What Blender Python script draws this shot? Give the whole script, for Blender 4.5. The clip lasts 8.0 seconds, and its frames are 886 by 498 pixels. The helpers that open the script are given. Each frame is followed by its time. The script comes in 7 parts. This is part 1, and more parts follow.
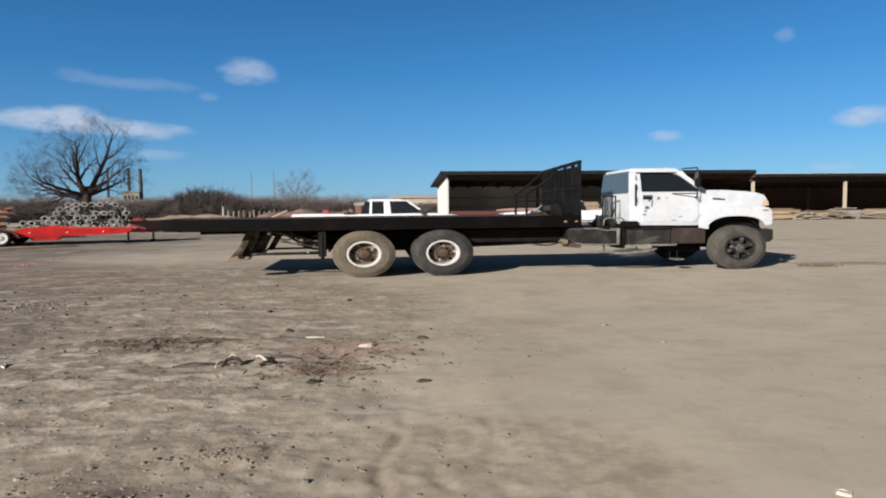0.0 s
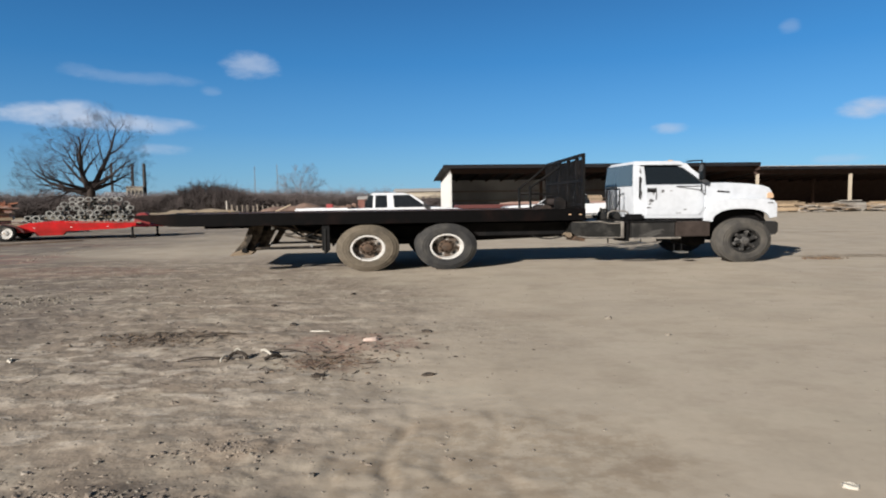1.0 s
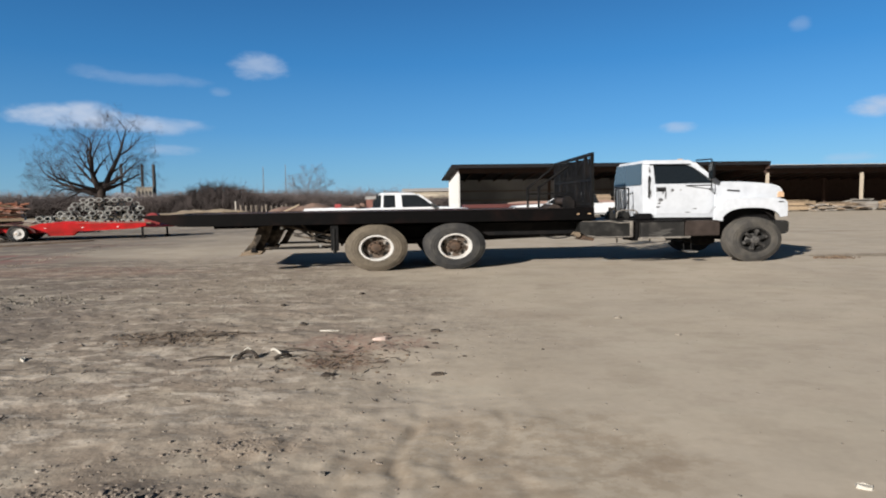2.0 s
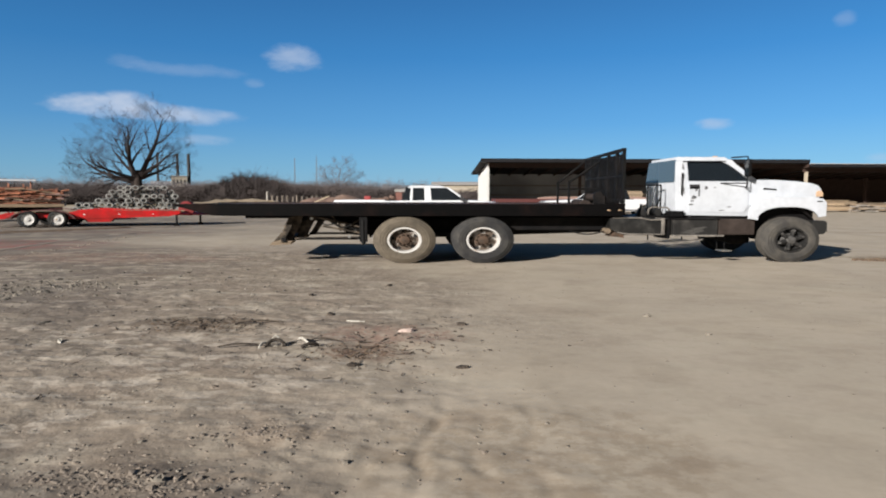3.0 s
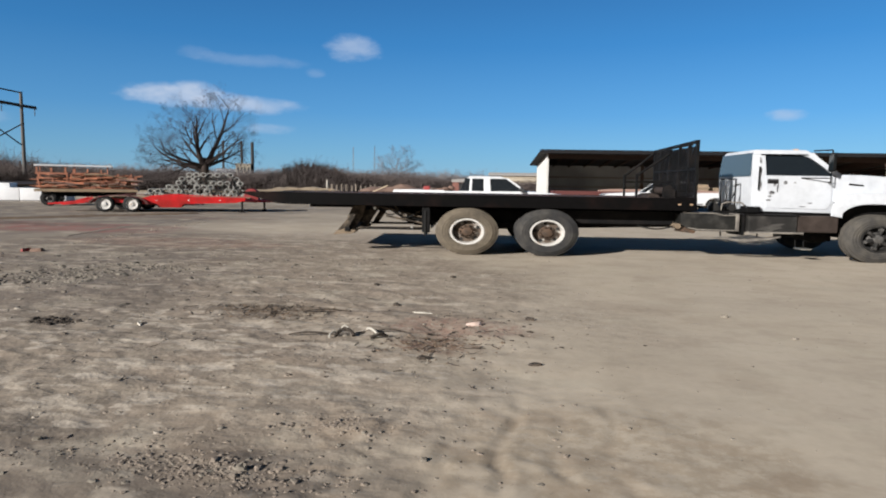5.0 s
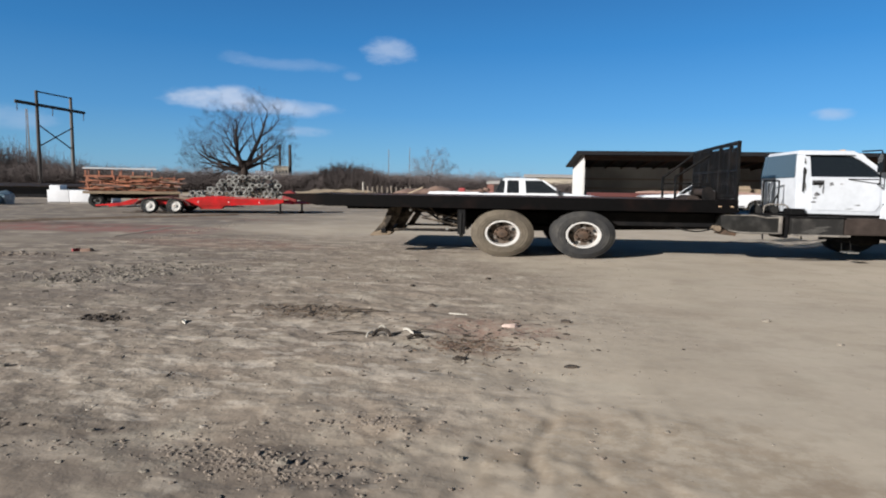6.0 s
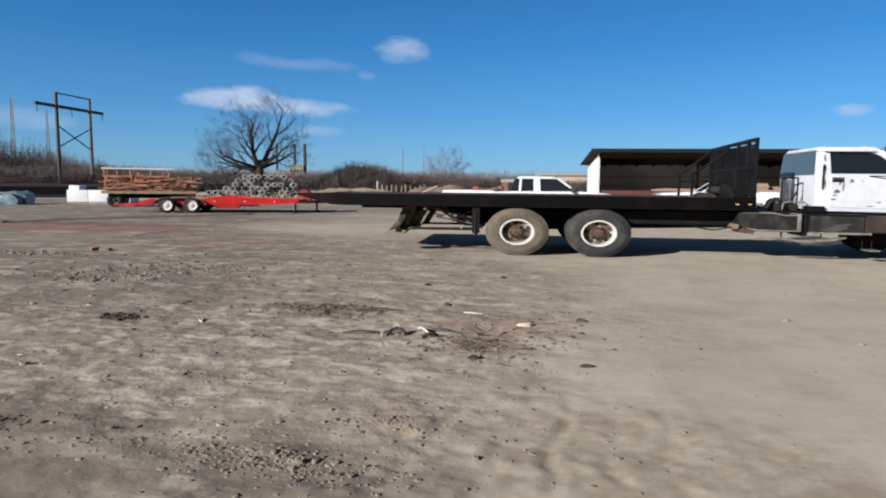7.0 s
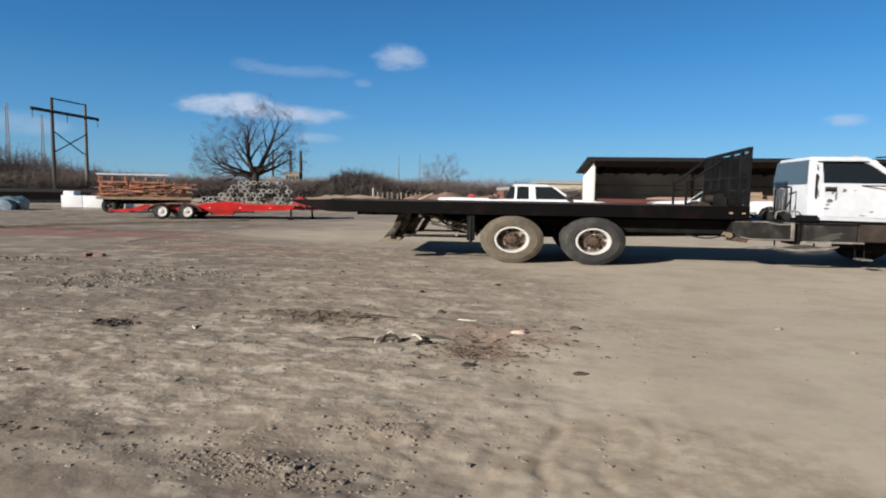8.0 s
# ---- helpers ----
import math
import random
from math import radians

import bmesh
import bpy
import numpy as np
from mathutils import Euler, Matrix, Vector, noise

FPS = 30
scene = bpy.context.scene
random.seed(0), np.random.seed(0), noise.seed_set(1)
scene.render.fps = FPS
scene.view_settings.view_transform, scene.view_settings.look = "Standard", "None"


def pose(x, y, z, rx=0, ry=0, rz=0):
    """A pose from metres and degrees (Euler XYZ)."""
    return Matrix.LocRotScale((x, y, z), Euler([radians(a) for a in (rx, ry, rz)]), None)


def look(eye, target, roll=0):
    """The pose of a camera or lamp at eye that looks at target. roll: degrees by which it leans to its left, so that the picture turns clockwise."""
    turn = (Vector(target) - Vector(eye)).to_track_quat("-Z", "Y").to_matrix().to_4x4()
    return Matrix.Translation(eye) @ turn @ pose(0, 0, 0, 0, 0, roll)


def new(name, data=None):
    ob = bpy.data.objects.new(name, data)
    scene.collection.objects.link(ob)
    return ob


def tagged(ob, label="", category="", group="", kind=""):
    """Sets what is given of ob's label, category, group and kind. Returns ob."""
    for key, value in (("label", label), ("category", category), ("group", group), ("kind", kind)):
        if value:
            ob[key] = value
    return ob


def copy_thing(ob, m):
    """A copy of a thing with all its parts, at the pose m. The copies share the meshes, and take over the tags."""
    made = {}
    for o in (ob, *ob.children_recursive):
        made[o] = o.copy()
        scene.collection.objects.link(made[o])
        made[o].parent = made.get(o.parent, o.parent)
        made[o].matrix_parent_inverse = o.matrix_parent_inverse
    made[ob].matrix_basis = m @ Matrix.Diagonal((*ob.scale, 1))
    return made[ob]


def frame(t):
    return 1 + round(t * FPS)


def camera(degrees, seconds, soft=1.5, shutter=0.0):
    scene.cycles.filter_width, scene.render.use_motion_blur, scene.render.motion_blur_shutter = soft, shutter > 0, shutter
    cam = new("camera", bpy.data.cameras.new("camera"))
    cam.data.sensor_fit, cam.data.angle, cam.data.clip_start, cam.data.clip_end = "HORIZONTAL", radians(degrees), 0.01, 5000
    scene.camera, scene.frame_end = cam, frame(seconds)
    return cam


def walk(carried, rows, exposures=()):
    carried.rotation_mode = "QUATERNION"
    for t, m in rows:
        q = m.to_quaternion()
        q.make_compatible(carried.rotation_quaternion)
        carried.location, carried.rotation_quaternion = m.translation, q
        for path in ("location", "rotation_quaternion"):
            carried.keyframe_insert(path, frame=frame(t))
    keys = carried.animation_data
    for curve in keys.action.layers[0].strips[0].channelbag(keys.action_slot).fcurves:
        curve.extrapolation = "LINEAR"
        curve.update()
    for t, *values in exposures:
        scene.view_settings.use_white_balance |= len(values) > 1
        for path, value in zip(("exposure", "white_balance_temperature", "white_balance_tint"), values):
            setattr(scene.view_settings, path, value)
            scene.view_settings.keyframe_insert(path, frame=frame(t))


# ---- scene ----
cam = camera(70.8, 8.0, 2.0)
PATH = [
    (0, (0.492, -0.349, 1.322), (0.399, 1.645, 1.192), -0.6),
    (0.5, (0.49, -0.336, 1.32), (0.389, 1.657, 1.18), -0.7),
    (1, (0.485, -0.34, 1.321), (0.381, 1.652, 1.171), -0.8),
    (1.5, (0.481, -0.344, 1.322), (0.374, 1.648, 1.171), -0.7),
    (1.7, (0.474, -0.341, 1.321), (0.36, 1.65, 1.171), -0.85),
    (2.8, (0.476, -0.35, 1.315), (0.282, 1.635, 1.152), -0.1),
    (3, (0.478, -0.335, 1.314), (0.259, 1.645, 1.144), 0.1),
    (3.5, (0.451, -0.325, 1.313), (0.194, 1.649, 1.124), 0.5),
    (4, (0.386, -0.311, 1.326), (0.12, 1.662, 1.132), 0.3),
    (4.5, (0.304, -0.302, 1.324), (0.012, 1.667, 1.134), -0.2),
    (5, (0.322, -0.255, 1.323), (-0.07, 1.696, 1.121), 0.9),
    (5.2, (0.321, -0.27, 1.323), (-0.088, 1.678, 1.124), 1.0),
    (6.3, (0.316, -0.3, 1.326), (-0.201, 1.622, 1.127), 0.75),
    (6.5, (0.317, -0.291, 1.327), (-0.2, 1.63, 1.127), 0.7),
    (7, (0.312, -0.295, 1.328), (-0.232, 1.619, 1.125), 0.6),
    (7.5, (0.312, -0.295, 1.324), (-0.244, 1.616, 1.127), 0.8),
    (8, (0.326, -0.299, 1.326), (-0.205, 1.62, 1.147), 0.9),
]
walk(cam, [(t, look(eye, target, roll)) for t, eye, target, roll in PATH],
     [(0, 0.72, 6430, 10), (3, 0.72, 6380, 10), (5, 0.74, 6320, 10), (6.5, 0.77, 6150, 10), (7.5, 0.78, 6120, 10), (8, 0.79, 6460, 10)])

# ---------------------------------------------------------------- light
SUN = Vector((-1.54, -2.18, 1.0)).normalized()
sun_data = bpy.data.lights.new("sun", "SUN")
sun_data.energy, sun_data.angle, sun_data.color = 5.0, radians(0.53), (1.0, 0.94, 0.86)
sun = new("sun", sun_data)
sun.matrix_world = look(SUN * 60, (0, 0, 0))

world = bpy.data.worlds.new("sky")
scene.world = world
world.use_nodes = True


def build_sky():
    nt = world.node_tree
    nt.nodes.clear()
    N, L = nt.nodes.new, nt.links.new
    out, bg = N("ShaderNodeOutputWorld"), N("ShaderNodeBackground")
    sky = N("ShaderNodeTexSky")
    sky.sky_type, sky.sun_disc = "NISHITA", False
    sky.sun_elevation = math.asin(SUN.z)
    sky.sun_rotation = math.atan2(SUN.x, SUN.y) % (2 * math.pi)
    sky.altitude, sky.air_density, sky.dust_density, sky.ozone_density = 300, 1.0, 0.6, 2.0
    tint = N("ShaderNodeMix")
    tint.data_type, tint.blend_type = "RGBA", "MULTIPLY"
    tint.inputs[0].default_value = 1.0
    L(sky.outputs[0], tint.inputs[6])
    way, height = N("ShaderNodeTexCoord"), N("ShaderNodeSeparateXYZ")
    L(way.outputs["Generated"], height.inputs[0])
    grade = N("ShaderNodeValToRGB")
    stops = grade.color_ramp.elements
    stops[0].position, stops[0].color = 0.0, (0.52, 0.88, 1.52, 1)
    stops[1].position, stops[1].color = 0.75, (0.22, 0.155, 0.11, 1)
    for at, tone in ((0.10, (0.44, 0.88, 1.40, 1)), (0.22, (0.36, 0.84, 1.20, 1)), (0.42, (0.30, 0.32, 0.31, 1))):
        stop = stops.new(at)
        stop.color = tone
    L(height.outputs[2], grade.inputs[0])
    sunward = N("ShaderNodeMapRange")
    sunward.interpolation_type = "SMOOTHSTEP"
    L(height.outputs[1], sunward.inputs["Value"])
    sunward.inputs["From Min"].default_value, sunward.inputs["From Max"].default_value = 0.25, -0.35
    warm = N("ShaderNodeMix")
    warm.data_type = "RGBA"
    L(sunward.outputs[0], warm.inputs[0])
    L(grade.outputs[0], warm.inputs[6])
    warm.inputs[7].default_value = (0.36, 0.31, 0.26, 1)
    L(warm.outputs[2], tint.inputs[7])
    # clear winter blue that deepens upwards, laid over the sky model and fading out towards the zenith
    blue = N("ShaderNodeValToRGB")
    marks = blue.color_ramp.elements
    marks[0].position, marks[0].color = 0.0, (0.52, 0.90, 1.16, 1)
    marks[1].position, marks[1].color = 0.5, (0.022, 0.125, 0.38, 1)
    for at, tone in ((0.045, (0.36, 0.79, 1.16, 1)), (0.11, (0.19, 0.59, 1.12, 1)), (0.21, (0.082, 0.395, 0.94, 1)), (0.34, (0.046, 0.262, 0.72, 1))):
        mark = marks.new(at)
        mark.color = tone
    L(height.outputs[2], blue.inputs[0])
    bright = N("ShaderNodeVectorMath")
    bright.operation = "SCALE"
    across = N("ShaderNodeMath")
    across.operation = "MULTIPLY_ADD"
    L(height.outputs[0], across.inputs[0])
    across.inputs[1].default_value, across.inputs[2].default_value = 2.0, 8.75
    L(across.outputs[0], bright.inputs["Scale"])
    L(blue.outputs[0], bright.inputs[0])
    fade_up = N("ShaderNodeMapRange")
    L(height.outputs[2], fade_up.inputs["Value"])
    fade_up.inputs["From Min"].default_value, fade_up.inputs["From Max"].default_value = 0.34, 0.54
    fade_up.inputs["To Min"].default_value, fade_up.inputs["To Max"].default_value = 0.70, 0.0
    clear = N("ShaderNodeMix")
    clear.data_type = "RGBA"
    keep = N("ShaderNodeMath")
    keep.operation = "MULTIPLY_ADD"
    L(sunward.outputs[0], keep.inputs[0])
    keep.inputs[1].default_value, keep.inputs[2].default_value = -0.9, 1.0
    share_blue = N("ShaderNodeMath")
    share_blue.operation = "MULTIPLY"
    L(keep.outputs[0], share_blue.inputs[0])
    L(fade_up.outputs[0], share_blue.inputs[1])
    L(share_blue.outputs[0], clear.inputs[0])
    L(tint.outputs[2], clear.inputs[6])
    L(bright.outputs[0], clear.inputs[7])
    coord = N("ShaderNodeTexCoord")
    wobble = N("ShaderNodeTexNoise")
    wobble.inputs["Scale"].default_value, wobble.inputs["Detail"].default_value = 26.0, 6.0
    wobble.inputs["Roughness"].default_value = 0.58
    squash = N("ShaderNodeMapping")
    squash.inputs["Scale"].default_value = (1, 1, 2.2)
    L(coord.outputs["Generated"], squash.inputs[0])
    L(squash.outputs[0], wobble.inputs["Vector"])
    colour = clear.outputs[2]
    # azimuth, elevation, half width, half height (degrees), thickness
    for az, el, w, h, thick in CLOUDS:
        a, e = radians(az), radians(el)
        ahead = Vector((math.sin(a) * math.cos(e), math.cos(a) * math.cos(e), math.sin(e)))
        side = Vector((math.cos(a), -math.sin(a), 0))
        up = side.cross(ahead)
        terms = []
        for axis, size in ((side, w), (up, h)):
            d = N("ShaderNodeVectorMath")
            d.operation = "DOT_PRODUCT"
            L(coord.outputs["Generated"], d.inputs[0])
            d.inputs[1].default_value = axis / radians(size)
            p = N("ShaderNodeMath")
            p.operation = "MULTIPLY"
            L(d.outputs["Value"], p.inputs[0])
            L(d.outputs["Value"], p.inputs[1])
            terms.append(p)
        facing = N("ShaderNodeVectorMath")
        facing.operation = "DOT_PRODUCT"
        L(coord.outputs["Generated"], facing.inputs[0])
        facing.inputs[1].default_value = ahead
        front = N("ShaderNodeMath")
        front.operation = "GREATER_THAN"
        L(facing.outputs["Value"], front.inputs[0])
        front.inputs[1].default_value = 0.5
        total = N("ShaderNodeMath")
        total.operation = "ADD"
        L(terms[0].outputs[0], total.inputs[0])
        L(terms[1].outputs[0], total.inputs[1])
        ragged = N("ShaderNodeMath")
        ragged.operation = "MULTIPLY_ADD"
        L(wobble.outputs["Fac"], ragged.inputs[0])
        ragged.inputs[1].default_value = -3.0
        L(total.outputs[0], ragged.inputs[2])
        fade = N("ShaderNodeMapRange")
        fade.interpolation_type = "SMOOTHSTEP"
        L(ragged.outputs[0], fade.inputs["Value"])
        fade.inputs["From Min"].default_value, fade.inputs["From Max"].default_value = 0.25, -1.9
        fade.inputs["To Min"].default_value, fade.inputs["To Max"].default_value = 0.0, thick
        share = N("ShaderNodeMath")
        share.operation = "MULTIPLY"
        L(fade.outputs[0], share.inputs[0])
        L(front.outputs[0], share.inputs[1])
        mix = N("ShaderNodeMix")
        mix.data_type = "RGBA"
        L(share.outputs[0], mix.inputs[0])
        L(colour, mix.inputs[6])
        mix.inputs[7].default_value = (7.0, 8.1, 10.0, 1)
        colour = mix.outputs[2]
    L(colour, bg.inputs[0])
    bg.inputs[1].default_value = 0.045
    L(bg.outputs[0], out.inputs[0])


CLOUDS = (
    (-19.6, 11.8, 2.2, 1.0, 0.56),
    (-34.8, 7.1, 3.4, 0.85, 0.85),
    (-32.9, 7.5, 1.9, 0.72, 0.75),
    (-30.4, 6.8, 2.6, 0.7, 0.62),
    (-28.0, 6.6, 3.4, 0.68, 0.58),
    (-28.6, 10.3, 4.2, 0.5, 0.2),
    (-32.8, 10.6, 1.2, 0.5, 0.14),
    (-26.8, 4.7, 2.0, 0.45, 0.42),
    (-22.9, 9.6, 0.8, 0.4, 0.22),
    (17.0, 6.0, 1.3, 0.45, 0.5),
    (25.8, 13.2, 0.7, 0.5, 0.22),
    (31.2, 6.7, 1.9, 0.7, 0.85),
    (29.5, 2.9, 1.8, 0.4, 0.35),
    (-49.5, 4.7, 3.0, 0.8, 0.3),
)
build_sky()

# ---------------------------------------------------------------- materials


def material(name, base, rough=0.7, metal=0.0, vary=0.25, grain=6.0, second=None, share=0.5, coarse=1.2, bump=0.15, bump_scale=40.0,
             spots=None, spot_scale=3.0, spot_level=0.62, per_piece=0.0, coat=0.0, sharp=0.12, stretch=(1, 1, 1), shine=0.5):
    """Painted, rusty, earthen or wooden surface: base colour, a second tone in broad patches, grain, spots of a third colour, fine relief."""
    m = bpy.data.materials.new(name)
    m.use_nodes = True
    nt = m.node_tree
    N, L = nt.nodes.new, nt.links.new
    bsdf = nt.nodes["Principled BSDF"]
    coord, mapping = N("ShaderNodeTexCoord"), N("ShaderNodeMapping")
    mapping.inputs["Scale"].default_value = stretch
    L(coord.outputs["Object"], mapping.inputs[0])

    def speckle(scale, detail=5.0, rough_=0.6):
        n = N("ShaderNodeTexNoise")
        n.inputs["Scale"].default_value, n.inputs["Detail"].default_value, n.inputs["Roughness"].default_value = scale, detail, rough_
        L(mapping.outputs[0], n.inputs["Vector"])
        return n.outputs["Fac"]

    def blend(fac, a, b, kind="MIX"):
        x = N("ShaderNodeMix")
        x.data_type, x.blend_type = "RGBA", kind
        for socket, value in ((x.inputs[0], fac), (x.inputs[6], a), (x.inputs[7], b)):
            if isinstance(value, (tuple, float, int)):
                socket.default_value = value if not isinstance(value, tuple) else (*value, 1)
            else:
                L(value, socket)
        return x.outputs[2]

    def ramp(value, lo, hi, a=0.0, b=1.0):
        r = N("ShaderNodeMapRange")
        L(value, r.inputs["Value"])
        for key, v in (("From Min", lo), ("From Max", hi), ("To Min", a), ("To Max", b)):
            r.inputs[key].default_value = v
        return r.outputs[0]

    colour = base
    if second:
        colour = blend(ramp(speckle(coarse), share - sharp, share + sharp), base, second)
    tone = blend(ramp(speckle(grain, 8.0, 0.7), 0.25, 0.75), (1 - vary,) * 3, (1 + vary * 0.6,) * 3)
    colour = blend(1.0, colour, tone, "MULTIPLY")
    if spots:
        colour = blend(ramp(speckle(spot_scale, 9.0, 0.72), spot_level - 0.03, spot_level + 0.04), colour, spots)
    if per_piece:
        info, piece = N("ShaderNodeObjectInfo"), N("ShaderNodeMath")
        piece.operation = "MULTIPLY_ADD"
        L(info.outputs["Random"], piece.inputs[0])
        piece.inputs[1].default_value, piece.inputs[2].default_value = per_piece, 1 - per_piece / 2
        hsv = N("ShaderNodeHueSaturation")
        L(piece.outputs[0], hsv.inputs["Value"])
        L(colour, hsv.inputs["Color"])
        colour = hsv.outputs[0]
    L(colour, bsdf.inputs["Base Color"])
    L(ramp(speckle(grain * 0.7), 0.2, 0.8, max(0.02, rough - 0.12), min(1.0, rough + 0.12)), bsdf.inputs["Roughness"])
    bsdf.inputs["Metallic"].default_value = metal
    bsdf.inputs["Coat Weight"].default_value = coat
    bsdf.inputs["Specular IOR Level"].default_value = shine
    if bump:
        b = N("ShaderNodeBump")
        b.inputs["Strength"].default_value, b.inputs["Distance"].default_value = bump, 0.02
        L(speckle(bump_scale, 6.0), b.inputs["Height"])
        L(b.outputs[0], bsdf.inputs["Normal"])
    return m


def glass(name, tint, rough=0.05, clear=0.25):
    """Tinted pane: clear film and dark gloss mixed."""
    m = bpy.data.materials.new(name)
    m.use_nodes = True
    nt = m.node_tree
    N, L = nt.nodes.new, nt.links.new
    gloss, film, mix = nt.nodes["Principled BSDF"], N("ShaderNodeBsdfTransparent"), N("ShaderNodeMixShader")
    gloss.inputs["Base Color"].default_value, gloss.inputs["Roughness"].default_value = (*tint, 1), rough
    film.inputs[0].default_value = (0.5, 0.56, 0.6, 1)
    mix.inputs[0].default_value = clear
    L(gloss.outputs[0], mix.inputs[1])
    L(film.outputs[0], mix.inputs[2])
    L(mix.outputs[0], nt.nodes["Material Output"].inputs[0])
    return m


DUSTY_LEG = material("dusty dark steel leg", (0.03, 0.025, 0.02), 0.9, shine=0.2, vary=0.4, grain=9, second=(0.15, 0.12, 0.09), share=0.53, coarse=4.5, bump=0.3)
BOX_TAN = material("steel caked with tan dust", (0.20, 0.155, 0.11), 0.95, shine=0.2, vary=0.4, grain=10, second=(0.08, 0.06, 0.045), share=0.55, coarse=5, bump=0.3)
CHIP = material("scuffed bare primer", (0.06, 0.06, 0.065), 0.7, vary=0.5, grain=20, second=(0.26, 0.26, 0.27), share=0.52, coarse=22, sharp=0.06)
WHITE = material("chalky white truck paint", (0.50, 0.525, 0.565), 0.42, vary=0.10, grain=9, bump=0.05, bump_scale=9, second=(0.43, 0.455, 0.495), share=0.58, coarse=2.4, spots=(0.34, 0.33, 0.32), spot_scale=5, spot_level=0.71)
CLEAN_WHITE = material("white pickup paint", (0.57, 0.585, 0.61), 0.25, vary=0.04, grain=9, bump=0.0, coat=0.4)
BLACK = material("worn black chassis paint", (0.006, 0.006, 0.0065), 0.6, vary=0.5, grain=9, second=(0.018, 0.015, 0.014), share=0.62, coarse=2.3, bump=0.2, shine=0.12)
DECK_BLACK = material("black deck edge paint", (0.0032, 0.003, 0.0032), 0.6, vary=0.4, grain=10, second=(0.013, 0.007, 0.006), share=0.62, coarse=1.4, bump=0.12, shine=0.05)
DECK_TOP = material("rusty deck plate", (0.10, 0.05, 0.04), 0.75, vary=0.4, grain=7, second=(0.05, 0.04, 0.04), coarse=0.8, bump=0.3)
BOX_GREY = material("dusty dark grey box", (0.018, 0.0175, 0.017), 0.6, shine=0.25, vary=0.45, grain=5, second=(0.06, 0.056, 0.052), share=0.64, coarse=2.6, bump=0.2)
BOX_BROWN = material("dusty brown step box", (0.028, 0.021, 0.018), 0.7, shine=0.2, vary=0.35, grain=5, second=(0.05, 0.038, 0.033), share=0.55, coarse=2.2, bump=0.2)
SEAM = material("dust-covered bare metal", (0.24, 0.22, 0.195), 0.6, 0.15, shine=0.3, vary=0.4, grain=9, second=(0.12, 0.11, 0.10), share=0.55, coarse=6, bump=0.2)
SCUFF = material("dusty scraped paint", (0.055, 0.053, 0.05), 0.7, shine=0.2, vary=0.4, grain=8, second=(0.09, 0.086, 0.08), share=0.55, coarse=5)
TANK = material("weathered tank metal", (0.015, 0.015, 0.0145), 0.45, 0.2, vary=0.4, grain=6, second=(0.045, 0.043, 0.04), share=0.62, coarse=3.0, bump=0.15)
TYRE = material("dusty tyre rubber", (0.05, 0.048, 0.046), 0.85, shine=0.15, vary=0.3, grain=8, second=(0.085, 0.078, 0.068), share=0.52, coarse=3.2, bump=0.3, bump_scale=60)
TYRE_GREY = material("dark grey tyre rubber", (0.032, 0.032, 0.033), 0.85, shine=0.15, vary=0.3, grain=8, second=(0.058, 0.055, 0.051), share=0.54, coarse=3.2, bump=0.3, bump_scale=60)
TYRE_TAN = material("tyre rubber caked with tan dust", (0.125, 0.105, 0.08), 0.9, shine=0.15, vary=0.3, grain=8, second=(0.075, 0.065, 0.052), share=0.55, coarse=3.2, bump=0.3, bump_scale=60)
TYRE_DARK = material("dark tyre rubber", (0.022, 0.022, 0.022), 0.85, shine=0.2, vary=0.3, grain=8, bump=0.25)
RIM_WHITE = material("chipped white wheel paint", (0.50, 0.49, 0.47), 0.5, vary=0.15, grain=12, spots=(0.25, 0.15, 0.08), spot_scale=6, spot_level=0.6)
DISC = material("rust-stained white wheel disc", (0.095, 0.07, 0.052), 0.8, vary=0.4, grain=14, second=(0.50, 0.48, 0.45), share=0.56, coarse=4.5, sharp=0.05, bump=0.2)
RUST = material("rusty hub steel", (0.11, 0.065, 0.04), 0.8, 0.2, vary=0.4, grain=16, second=(0.05, 0.035, 0.025), coarse=8, bump=0.4)
GREY_HUB = material("grey wheel steel", (0.15, 0.145, 0.14), 0.55, 0.4, vary=0.35, grain=14, second=(0.05, 0.047, 0.044), coarse=9, bump=0.3)
CHROME = material("dull bright metal", (0.62, 0.62, 0.6), 0.3, 0.9, vary=0.2, grain=10)
GLASS = glass("tinted window glass", (0.012, 0.016, 0.02), 0.06, 0.22)
# the grey blue tint puts reflected sky into the pane's own colour
REAR_GLASS = glass("rear window glass with sky reflection tint", (0.06, 0.09, 0.115), 0.22, 0.12)
PICKUP_GLASS = glass("lightly tinted car glass", (0.022, 0.026, 0.03), 0.05, 0.5)
INTERIOR = material("dark grey cab trim", (0.03, 0.03, 0.032), 0.8)
AMBER = material("amber lamp lens", (0.50, 0.34, 0.22), 0.25, vary=0.1)
RED_LENS = material("red lamp lens", (0.5, 0.03, 0.02), 0.25, vary=0.1)
LENS = material("clear lamp lens", (0.75, 0.75, 0.72), 0.15, vary=0.1)
RED = material("bright red trailer paint", (0.54, 0.012, 0.015), 0.33, vary=0.15, grain=7, second=(0.30, 0.016, 0.014), coarse=1.6, bump=0.05)
ORANGE = material("faded orange steel paint", (0.50, 0.20, 0.11), 0.65, vary=0.35, grain=6, second=(0.26, 0.11, 0.07), coarse=2.2, bump=0.15, per_piece=0.4)
FADED = material("faded pinkish planks", (0.26, 0.17, 0.14), 0.85, vary=0.3, grain=4, per_piece=0.3, bump=0.1)
MAROON = material("dull maroon and shaded red steel", (0.085, 0.022, 0.02), 0.6, vary=0.3, grain=4, bump=0.1)
